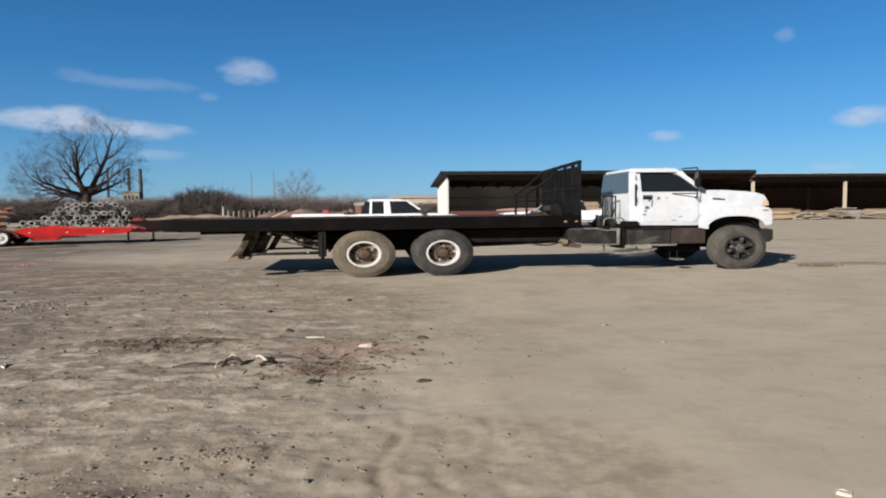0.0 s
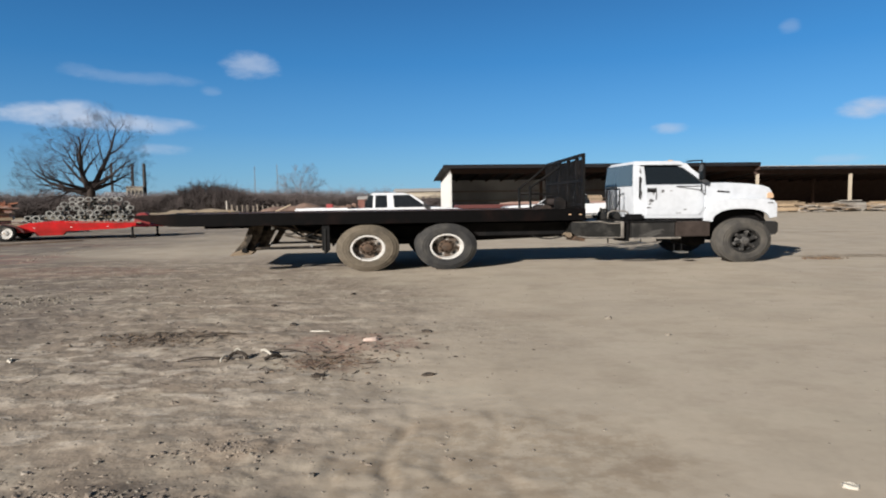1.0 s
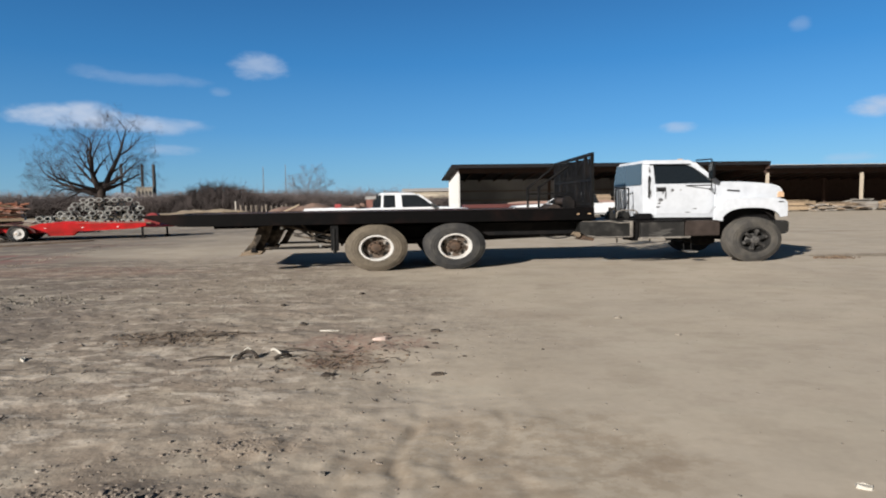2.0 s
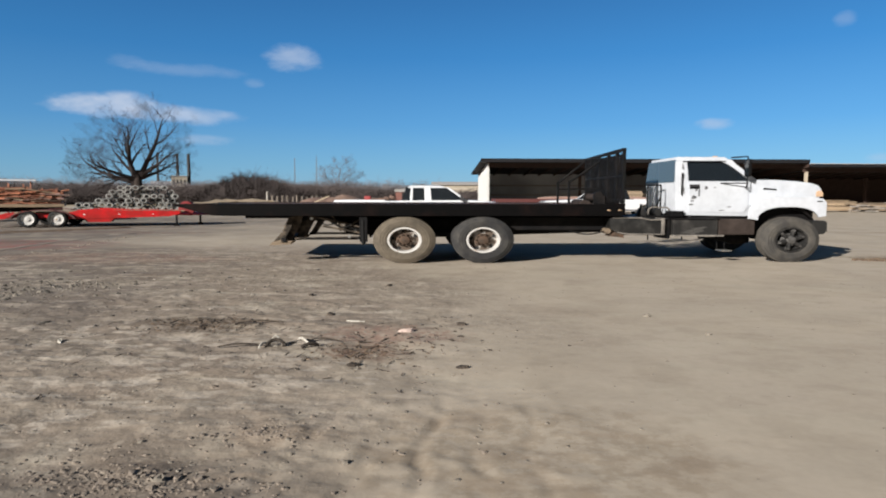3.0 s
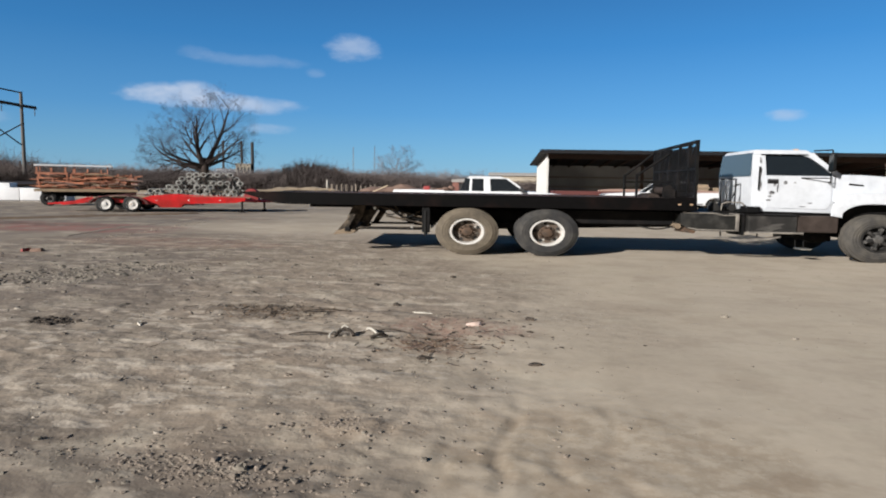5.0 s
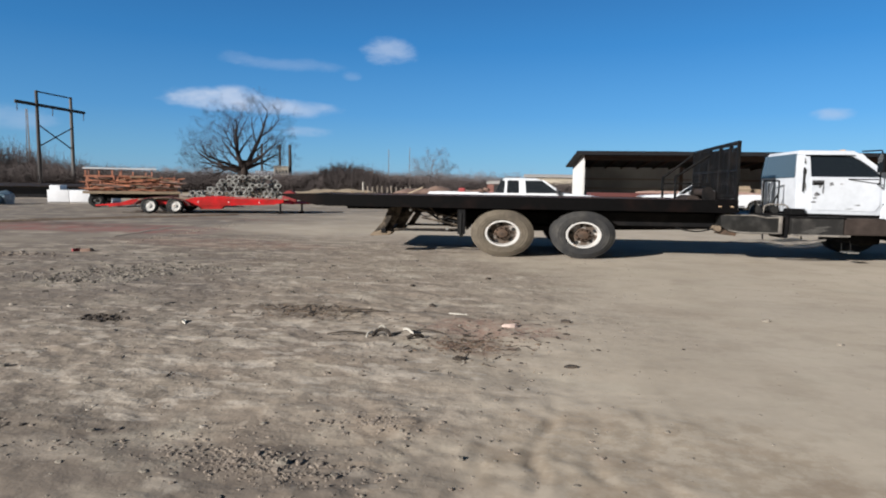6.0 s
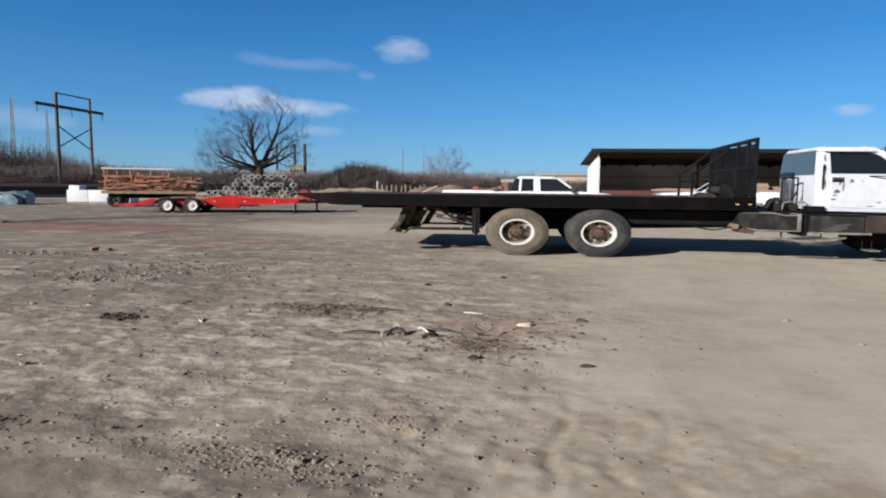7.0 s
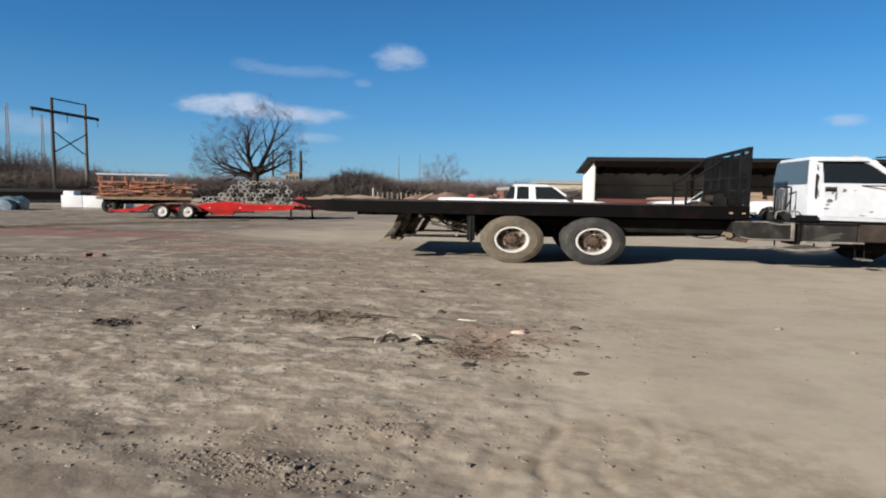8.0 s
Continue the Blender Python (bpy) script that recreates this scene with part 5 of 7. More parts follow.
def pickup(m, label, long_cab):
    """A white pickup with an extended cab; x runs from the tail to the nose."""
    p = thing("pickup_truck", m, label, "pickup")
    n, f, r = 0.0, 2.35, 0.36
    front, rear = 6.15, 1.45

    def arch(cx):
        return [(cx + 0.62 * math.cos(t), 0.36 + 0.47 * math.sin(t)) for t in (math.pi * k / 10 for k in range(0, 11))]

    outline = [(0.06, 0.42), (0.0, 0.55), (0.0, 1.06), (2.42, 1.08), (2.50, 1.10), (5.62, 1.12), (6.3, 1.09), (7.15, 1.01), (7.34, 0.92), (7.38, 0.60), (7.30, 0.42), *arch(front), *arch(rear)]
    body = part("body", slab(B(), outline, n, f, 0.05), CLEAN_WHITE, p, "", True)
    part("cargo_bed", box(B(), 0.12, 2.36, 0.16, f - 0.16, 1.070, 1.09), INTERIOR, body)
    for y in (n + 0.05, f - 0.15):
        part("bed_rail", box(B(), 0.05, 2.4, y, y + 0.1, 1.06, 1.12, 0.02), CLEAN_WHITE, body)
    belt, top, ni, fi = 1.09, 1.76, 0.20, f - 0.20
    x0, x1 = 2.52, 5.72
    roof = hexa(B(), [(2.82, ni - 0.02, top - 0.09), (4.78, ni - 0.02, top - 0.09), (4.78, fi + 0.02, top - 0.09), (2.82, fi + 0.02, top - 0.09)],
                [(3.0, ni + 0.10, top + 0.03), (4.40, ni + 0.10, top + 0.03), (4.40, fi - 0.10, top + 0.03), (3.0, fi - 0.10, top + 0.03)], 0.05)
    part("roof", roof, CLEAN_WHITE, body, "", True)
    for a, b, s in ((n + 0.04, ni, 0.07), (f - 0.04, fi, -0.07)):
        for lo, hi in (((2.98, 3.10), (3.02, 3.12)), ((3.66, 3.98), (3.64, 3.92)), ((5.55, 5.70), (4.62, 4.74))):
            low = [(lo[0], a, belt - 0.03), (lo[1], a, belt - 0.03), (lo[1], a + s, belt - 0.03), (lo[0], a + s, belt - 0.03)]
            high = [(hi[0], b, top - 0.05), (hi[1], b, top - 0.05), (hi[1], b + s, top - 0.05), (hi[0], b + s, top - 0.05)]
            part("pillar", hexa(B(), low, high, 0.012), CLEAN_WHITE, body, "", True)
        for lo, hi in (((2.60, 3.0), (2.82, 3.04)), ((3.0, 3.68), (3.04, 3.66)), ((3.96, 5.58), (3.90, 4.66))):
            low = [(lo[0], a + s * 0.4, belt - 0.03), (lo[1], a + s * 0.4, belt - 0.03), (lo[1], a + s * 0.6, belt - 0.03), (lo[0], a + s * 0.6, belt - 0.03)]
            high = [(hi[0], b + s * 0.4, top - 0.04), (hi[1], b + s * 0.4, top - 0.04), (hi[1], b + s * 0.6, top - 0.04), (hi[0], b + s * 0.6, top - 0.04)]
            part("side_window", hexa(B(), low, high), PICKUP_GLASS, body)
    for lo, hi in ((5.62, 4.70), (2.57, 2.80)):
        low = [(lo, n + 0.12, belt - 0.03), (lo + 0.01, n + 0.12, belt - 0.03), (lo + 0.01, f - 0.12, belt - 0.03), (lo, f - 0.12, belt - 0.03)]
        high = [(hi, ni + 0.07, top - 0.05), (hi + 0.01, ni + 0.07, top - 0.05), (hi + 0.01, fi - 0.07, top - 0.05), (hi, fi - 0.07, top - 0.05)]
        part("windscreen" if lo > 5 else "rear_window", hexa(B(), low, high), PICKUP_GLASS, body)
    part("seat", slab(B(), [(3.0, 1.08), (3.9, 1.08), (3.9, 1.16), (3.3, 1.2), (3.2, 1.5), (3.05, 1.5)], 0.3, f - 0.3, 0.03), INTERIOR, body)
    for y, out in ((n, -1), (f, 1)):
        for cx in (front, rear):
            car_wheel(cx, y + out * -0.06, r, r, 0.28, p, out)
        s0, s1 = sorted((y + out * 0.0, y + out * 0.012))
        for a, b in ((3.78, 5.48), (2.86, 3.70)):
            door = part("door", slab(B(), [(a, 0.50), (b, 0.50), (b + 0.04, 1.06), (a - 0.02, 1.06)], s0, s1, 0.005), CLEAN_WHITE, body)
            part("door_handle", box(B(), a + 0.08, a + 0.25, *sorted((y + out * 0.012, y + out * 0.035)), 0.93, 0.965, 0.008), INTERIOR, door)
        part("mirror", box(B(), 5.30, 5.42, *sorted((y + out * 0.02, y + out * 0.26)), 1.10, 1.30, 0.02), INTERIOR, body, "black side mirror")
        part("rocker_trim", box(B(), 2.2, 5.4, *sorted((y + out * 0.0, y + out * 0.02)), 0.40, 0.47, 0.006), INTERIOR, body)
        part("tail_light", box(B(), -0.012, 0.06, *sorted((y + out * 0.008, y - out * 0.16)), 0.72, 1.0, 0.01), RED_LENS, body)
        part("headlight", box(B(), 7.26, 7.375, *sorted((y + out * 0.008, y - out * 0.42)), 0.74, 0.90, 0.02), LENS, body)
    part("grille", box(B(), 7.33, 7.40, 0.46, f - 0.46, 0.66, 0.92, 0.015), CHROME, body)
    part("front_bumper", box(B(), 7.22, 7.52, 0.02, f - 0.02, 0.40, 0.60, 0.04), CHROME if long_cab else CLEAN_WHITE, p)
    part("rear_bumper", box(B(), -0.16, 0.05, 0.05, f - 0.05, 0.42, 0.56, 0.03), CHROME, p)
    if long_cab:  # the parked one has the longer bed
        for ob in p.children_recursive:
            if ob.type == "MESH":
                for v in ob.data.vertices:
                    if v.co.x > 2.41:
                        v.co.x += 0.55
    else:  # this one has the longer nose
        for ob in p.children_recursive:
            if ob.type == "MESH":
                for v in ob.data.vertices:
                    if v.co.x > 6.8:
                        v.co.x += 0.75
    return p


def place(p, turn):
    return pose(p[0], p[1], 0, 0, 0, turn)


first_pickup = pickup(place((-7.7, 27.6), 6), "white extended cab pickup with chrome bumpers parked on dirt", True)
second_pickup = pickup(place((10.28, 42.93), 186), "white extended cab pickup facing the other way before the barn", False)
part("fuel_can", box(B(), 1.42, 1.72, 0.12, 0.4, 1.09, 1.30, 0.06), DARK_RED, first_pickup, "red fuel can in the cargo bed")
bm = B()
for x, y, z, size in ((1.9, 0.8, 1.16, 0.30), (2.15, 0.9, 1.2, 0.34), (2.40, 0.8, 1.26, 0.34), (2.65, 0.95, 1.30, 0.36), (2.3, 1.4, 1.2, 0.4), (1.75, 1.3, 1.14, 0.34)):
    pebble(bm, x, y, z - 0.08, size * 0.55, random.Random(int(x * 100)), 0.62)
part("load_heap", bm, BARK_SOIL, first_pickup, "heap of rusty brown scrap in the cargo bed")
part("roof_beacon", bar(B(), (4.1, 1.1, 1.80), (4.1, 1.25, 1.80), 0.05, 0.05, 10), INTERIOR, first_pickup)

# ---------------------------------------------------------------- red trailer


def red_trailer():
    t = thing("flatbed_trailer", pose(-17.95, 23.28, 0, 0, 0, 25), "bright red tandem axle flatbed equipment trailer", "trailer")
    w = 2.7
    deck = part("deck", box(B(), -1.6, 4.35, 0.12, w - 0.12, 0.58, 0.62), WOOD, t, "weathered plank deck")
    for y in (0.0, w - 0.12):
        outline = [(-1.9, 0.40), (-1.5, 0.55), (0.3, 0.58), (0.75, 0.71), (1.2, 0.74), (2.4, 0.68), (4.4, 0.655), (4.6, 0.65), (4.6, 0.52), (4.2, 0.42), (2.2, 0.36), (0.7, 0.34), (-1.5, 0.42)]
        part("side_rail", slab(B(), outline, y, y + 0.12, 0.01), RED, t, "red side rail")
    for i in range(9):
        x = -1.3 + i * 0.68
        part("deck_plank", box(B(), x, x + 0.64, 0.12, w - 0.12, 0.622, 0.652), WOOD, deck)
    for y in (0.05, w / 2 - 0.05, w - 0.15):
        part("dovetail_beam", slab(B(), [(-2.75, 0.27), (-1.5, 0.40), (-1.5, 0.52), (-2.75, 0.36)], y, y + 0.1, 0.01), RED, t, "red sloping dovetail beam")
    for k in range(5):
        x, z = -2.6 + k * 0.26, 0.325 + k * 0.031
        # bars between the red beams get a darker red as their shade
        part("dovetail_bar", box(B(), x, x + 0.07, 0.15, w - 0.15, z, z + 0.05, 0.005), MAROON, t)
    for y in (0.12, w - 0.78):
        ramp = part("ramp", slab(B(), [(-3.3, 0.30), (-2.4, 0.34), (-1.75, 0.56), (-1.75, 0.63), (-2.4, 0.42), (-3.3, 0.36)], y, y + 0.08, 0.008), RED, t, "red folding ramp")
        part("ramp_side", slab(B(), [(-3.3, 0.30), (-2.4, 0.34), (-1.75, 0.56), (-1.75, 0.63), (-2.4, 0.42), (-3.3, 0.36)], y + 0.58, y + 0.66, 0.008), RED, ramp)
        for k in range(6):
            x = -3.22 + k * 0.15
            # rungs too carry their shade as maroon colour
            part("ramp_rung", box(B(), x, x + 0.06, y + 0.08, y + 0.58, 0.325 + k * 0.006, 0.365 + k * 0.006), MAROON, ramp)
    for y, out in ((-0.02, -1), (w + 0.02, 1)):
        for x in (0.0, -1.05):
            car_wheel(x, y + out * 0.2, 0.34, 0.34, 0.24, t, out, RIM_WHITE, wide=1.08, rim=0.66)
        arch = [(-0.52 + 1.16 * math.cos(a), 0.36 + 0.37 * math.sin(a)) for a in (math.pi * k / 12 for k in range(13))]
        inner = [(-0.52 + 1.08 * math.cos(a), 0.36 + 0.34 * math.sin(a)) for a in (math.pi * k / 12 for k in range(12, -1, -1))]
        y0, y1 = sorted((y - out * 0.06, y + out * 0.22))
        # darker than the red rails: the guard's shade is in its colour
        part("mudguard", slab(B(), arch + inner, y0, y1), MAROON, t, "dull red tandem mudguard darkened for shade")
    for x in (0.0, -1.05):
        part("axle", bar(B(), (x, 0.05, 0.34), (x, w - 0.05, 0.34), 0.06, 0.06, 10), BLACK, t)
    part("storage_box", slab(B(), [(1.0, 0.20), (1.9, 0.20), (2.1, 0.40), (0.9, 0.40)], 0.02, 0.5, 0.02), RED, t)
    for a, b in (((4.5, 0.15, 0.52), (5.6, w / 2, 0.48)), ((4.5, w - 0.15, 0.52), (5.6, w / 2, 0.48))):
        part("drawbar", bar(B(), a, b, 0.07, 0.07, 8), RED, t)
    part("coupler", slab(B(), [(5.5, 0.42), (5.95, 0.42), (5.95, 0.50), (5.5, 0.56)], w / 2 - 0.1, w / 2 + 0.1, 0.02), RED, t)
    for x, y in ((4.45, 0.05), (5.35, w / 2)):
        leg = part("jack", bar(B(), (x, y, 0.10), (x, y, 0.62), 0.045, 0.045, 10), BLACK, t, "black jack leg")
        part("jack_foot", box(B(), x - 0.11, x + 0.11, y - 0.08, y + 0.08, 0.0, 0.10, 0.01), BLACK, leg)
    # rounded tool chest on the nose
    bm = slab(B(), [(4.50, 0.45), (5.02, 0.42), (5.12, 0.58), (5.14, 0.80), (5.06, 0.96), (4.90, 1.05), (4.70, 1.04), (4.55, 0.94), (4.48, 0.72)], 0.6, 1.9, 0.06)
    part("tool_chest", bm, DARK_RED, t, "dark red rounded tool chest", True)
    for y in (0.3, 2.3):
        part("marker_lamp", box(B(), 4.58, 4.62, y, y + 0.1, 0.54, 0.60), AMBER, t)
    for x in (0.9, 2.2, 3.5):
        part("marker_lamp", box(B(), x, x + 0.07, -0.012, 0.002, 0.50, 0.53), LENS, t, "pale side reflector")


red_trailer()

# ---------------------------------------------------------------- orange rack wagon behind the trailer


def rack_wagon():
    t = thing("rack_wagon", pose(-24.1, 27.8, 0, 0, 0, 34), "wagon stacked with faded orange steel racks under a pale rail", "wagon")
    w = 2.4
    bed = part("bed", box(B(), -2.3, 2.3, 0, w, 0.74, 0.86), GREY_WOOD, t)
    part("bed_rail", box(B(), -2.35, 2.35, -0.06, 0, 0.72, 0.86), WOOD, bed)
    for x in (-1.75, 1.6):
        for y, out in ((0.1, -1), (w - 0.1, 1)):
            car_wheel(x, y, 0.36, 0.36, 0.26, t, out, GREY_HUB, wide=1.1, rim=0.54)
        part("axle", bar(B(), (x, 0.1, 0.36), (x, w - 0.1, 0.36), 0.06), BLACK, t)
    part("chassis", box(B(), -2.2, 2.2, 0.9, 1.5, 0.46, 0.74), BLACK, t)
    r = random.Random(5)
    for layer in range(4):
        for k in range(3):
            x0 = -2.25 + k * 1.5 + r.uniform(-0.08, 0.08)
            if layer == 3 and k == 2:
                continue
            z = 0.88 + layer * 0.24
            rack = part("orange_rack", box(B(), x0, x0 + 1.4, 0.1, 0.18, z, z + 0.09), ORANGE, t)
            part("rack_rail", box(B(), x0, x0 + 1.4, w - 0.2, w - 0.12, z, z + 0.09), ORANGE, rack)
            for i in range(6):
                x = x0 + i * 0.266
                part("rack_bar", box(B(), x, x + 0.07, 0.18, w - 0.2, z + 0.02, z + 0.07), ORANGE, rack)
            for x in (x0 + 0.05, x0 + 0.68, x0 + 1.3):
                part("rack_upright", box(B(), x, x + 0.07, 0.08, 0.15, z + 0.09, z + 0.24 + r.uniform(0, 0.12)), ORANGE, rack)
    for k in range(110):
        x, z, a = r.uniform(-1.9, 2.1), r.uniform(0.9, 1.62), r.uniform(-0.18, 0.18)
        half = r.uniform(0.25, 0.7)
        mat = (ORANGE, ORANGE, RUST, ORANGE, FADED, WOOD)[k % 6]
        part("steel_piece", bar(B(), (x - half, -0.02 + r.uniform(0, 0.3), z - a * half), (x + half, -0.02 + r.uniform(0, 0.3), z + a * half), r.uniform(0.018, 0.04), None, 6), mat, t)
    for x0, x1, z1, mat in ((-2.1, -0.9, 1.5, BOX_BROWN), (-0.85, 0.5, 1.62, OLD_WOOD), (0.55, 1.7, 1.42, BOX_BROWN), (1.75, 2.2, 1.15, TAN_WOOD)):
        part("packed_crate", box(B(), x0, x1, 0.6, 2.0, 0.86, z1, 0.02), mat, t)
    for x in (-2.15, -0.6, 0.9):
        part("rail_post", bar(B(), (x, 0.6, 0.86), (x, 0.6, 2.02), 0.035), ORANGE, t)
    part("top_rail", box(B(), -2.4, 1.15, 0.45, 0.75, 2.02, 2.09, 0.01), WRAP, t, "long pale top rail")


rack_wagon()

# ---------------------------------------------------------------- pipe pile


def pipes():
    """Short concrete pipes in a heap with a low and a high hump."""
    r = 0.157
    home = pose(*polar(-37.0, 44.5), 0, 0, 0, 33)
    bm = lathe(B(), [(r * 0.62, 0), (r * 0.95, 0), (r, 0.02), (r, 2.4), (r * 0.62, 2.4), (r * 0.62, 0)], (0, 0, 0), WIDE, 16)
    first = tagged(part("concrete_pipe", bm, PIPE, None, "", True), "short pale concrete pipe lying in a pile", "pipe", "pile of concrete pipes")
    first.matrix_basis = home @ pose(0, 0, r)
    rng = random.Random(8)
    for row, (a, b) in enumerate(((0.0, 6.7), (0.21, 6.7), (0.42, 6.6), (1.5, 6.5), (2.1, 6.4), (2.3, 6.2), (2.75, 5.9))):
        count = int((b - a) / 0.424)
        for k in range(count):
            if row == 0 and k == 0 or row > 2 and rng.random() < 0.05:
                continue
            x = a + k * 0.424
            copy_thing(first, home @ pose(x, rng.uniform(-0.3, 0.3), r + row * 0.272 + rng.uniform(-0.006, 0.006), 0, 0, rng.uniform(-3, 3)))


pipes()

# ---------------------------------------------------------------- left yard: wrapped stack, covered bundle, dark shed


def wrapped_stack():
    s = thing("wrapped_stack", pose(-30.4, 30.6, 0, 0, 0, 24), "stack of goods wrapped in white plastic", "pallet stack")
    r = random.Random(3)
    for k in range(3):
        x = -1.75 + k * 1.215
        part("wrapped_bale", box(B(), x, x + 1.2, 0, 1.6, 0.1, 0.83 - 0.012 * k, 0.04), WRAP, s, "", True)
        part("pallet", box(B(), x, x + 1.2, 0.05, 1.5, 0, 0.1), GREY_WOOD, s)
    part("top_bale", box(B(), -1.70, -1.10, 0.2, 1.2, 0.82, 1.10, 0.05), WRAP, s, "", True)
    c = thing("covered_bundle", pose(-32.9, 26.3, 0, 0, 0, 28), "bundle under a crumpled blue grey tarpaulin", "bundle")
    for x, y, w, h in ((-1.8, 0.0, 1.2, 0.52), (-0.8, 0.3, 0.9, 0.66), (-0.1, 0.0, 1.0, 0.56), (-0.5, 0.6, 1.6, 0.72)):
        bm = box(B(), x, x + w, y, y + 1.4, 0, h, 0.0)
        bmesh.ops.subdivide_edges(bm, edges=bm.edges, cuts=5, use_grid_fill=True)
        for v in bm.verts:
            k = noise.fractal(v.co * 2.2, 0.9, 2.0, 3)
            v.co += Vector((0.10 * k, 0.08 * k, 0.10 * k if v.co.z > 0.01 else 0))
            if v.co.z > h * 0.7:
                v.co.z -= 0.5 * ((v.co.x - x - w / 2) / w) ** 2
        part("tarpaulin", bm, TARP, c, "", True)
    d = thing("dark_shed", pose(-45.5, 39.5, 0, 0, 0, 44), "long low dark shed with black siding", "shed")
    part("wall", box(B(), -9, 7.4, 0, 4, 0, 0.86), BLACK_WALL, d)
    part("roof", slab_x(-9.2, 7.6, [(-0.3, 0.86), (-0.3, 0.93), (4.3, 1.14), (4.3, 1.05)]), BOX_BROWN, d, "dark weathered roof edge")
    for k in range(14):
        part("siding_batten", box(B(), -8.8 + k * 1.2, -8.7 + k * 1.2, -0.02, 0, 0, 0.86), BLACK_WALL, d)


wrapped_stack()

# ---------------------------------------------------------------- power line frame


def h_frame():
    t = thing("power_line_frame", pose(-72.8, 67.1, 0, 0, 0, 98), "tall wooden H-frame power line pole with cross bracing", "power pole")
    gap, high = 6.4, 13.2
    for x, mat, note in ((0, POLE, "dark pole"), (gap, POLE_PALE, "paler pole")):
        part("pole", bar(B(), (x, 0, 0), (x, 0, high), 0.27, 0.19, 10), mat, t, note, True)
    part("cross_arm", box(B(), -3.3, gap + 3.3, 0.25, 0.4, high - 2.0, high - 1.6), POLE, t)
    part("top_tie", box(B(), 0, gap, -0.06, 0.06, high - 0.2, high - 0.04), POLE, t)
    for a, b in (((0, 0.25, 9.0), (gap, 0.25, 6.0)), ((0, -0.25, 6.0), (gap, -0.25, 9.0))):
        part("brace", bar(B(), a, b, 0.085, 0.085, 6), POLE, t)
    for x in (-3.0, gap / 2, gap + 3.0):
        ins = B()
        for k in range(6):
            bar(ins, (x, 0.32, high - 2.0 - k * 0.17), (x, 0.32, high - 2.1 - k * 0.17), 0.10, 0.06, 8)
        part("insulator", ins, GREY_HUB, t)


h_frame()

# ---------------------------------------------------------------- trees and brush


def grow(bm, at, way, length, r, depth, rng, bend, thin=0.010, lift=0.025):
    """One limb in bent pieces: bend turns it evenly up or down in its own plane, side limbs leave it on both hands and thin out into twigs."""
    steps = (3, 3, 3, 5, 7, 7)[depth]
    p, d, rad = at.copy(), way.normalized(), r
    hand = rng.choice((-1, 1))
    for k in range(steps):
        d = (d + Vector((rng.gauss(0, 0.11), rng.gauss(0, 0.11), rng.gauss(0, 0.09) + lift + bend / steps))).normalized()
        q = p + d * length / steps
        nxt = max(thin * 0.6, r * (1 - 0.82 * (k + 1) / steps))
        bar(bm, p, q, rad, nxt, 7 if rad > 0.15 else 5 if rad > 0.06 else 3, caps=False)
        if depth and (k > 0 or depth == 1):
            for _ in range(1 if depth > 3 or (depth == 3 and rng.random() < 0.35) else 2):
                hand = -hand
                out = d.cross(Vector((rng.gauss(0, 0.55), 1, rng.gauss(0, 0.55)))).normalized() * hand
                side = (d * rng.uniform(0.7, 1.15) + out * rng.uniform(0.55, 0.95) + Vector((0, rng.gauss(0, 0.45), 0))).normalized()
                grow(bm, q, side, length * rng.uniform(0.42, 0.64) * (1 - 0.30 * k / steps), max(thin, min(nxt * 0.85, rad * rng.uniform(0.36, 0.56))), depth - 1, rng, rng.gauss(0.05, 0.15), thin, lift)
        p, rad = q, nxt


def bare_tree(m, high, seed, depth, limbs, label, r, crown_mat, thin=0.010):
    """A leafless tree; each limb has its start height, angle in the crown's plane, turn out of it, length, thickness and bend."""
    t = thing("bare_tree", m, label, "tree")
    rng = random.Random(seed)
    trunk = B()
    rings = [(0.0, 1.45), (0.25, 1.12), (0.6, 1.0), (1.0, 0.92), (1.3, 0.6)]
    for (h0, w0), (h1, w1) in zip(rings, rings[1:]):
        bar(trunk, (0.03 * r * h0, 0, high * h0 - 0.1), (0.03 * r * h1, 0, high * h1 - 0.1), r * w0, r * w1, 12, caps=False)
    part("trunk", trunk, BARK, t, "", True)
    crown = B()
    for start, angle, turn, length, thick, bend in limbs:
        a, e = radians(angle), radians(turn)
        way = Vector((math.cos(a) * math.cos(e), math.sin(e), math.sin(a) * math.cos(e)))
        grow(crown, Vector((0, 0, start)), way, length, thick, depth, rng, bend, thin)
    part("crown", crown, crown_mat, t, "", True)
    return t


bare_tree(pose(-48.0, 76.4, 0, 0, 0, 33), 3.6, 17, 4,
          ((3.2, 120, 4, 7.8, 0.40, 0.0), (3.5, 49, -5, 8.6, 0.38, 0.14), (2.7, 150, 8, 6.9, 0.36, -0.35), (3.3, 164, -12, 6.6, 0.28, 0.12), (3.4, 10, 8, 5.6, 0.28, 0.05),
           (3.7, 28, -18, 6.0, 0.26, 0.10), (3.8, 138, 30, 6.2, 0.22, 0.15), (4.0, 134, -30, 6.0, 0.22, 0.1), (3.9, 40, 32, 5.6, 0.20, 0.1), (3.0, 170, 25, 5.6, 0.22, 0.0)),
          "large spreading bare winter tree beyond the pipe pile", 0.56, LIMB, 0.008)
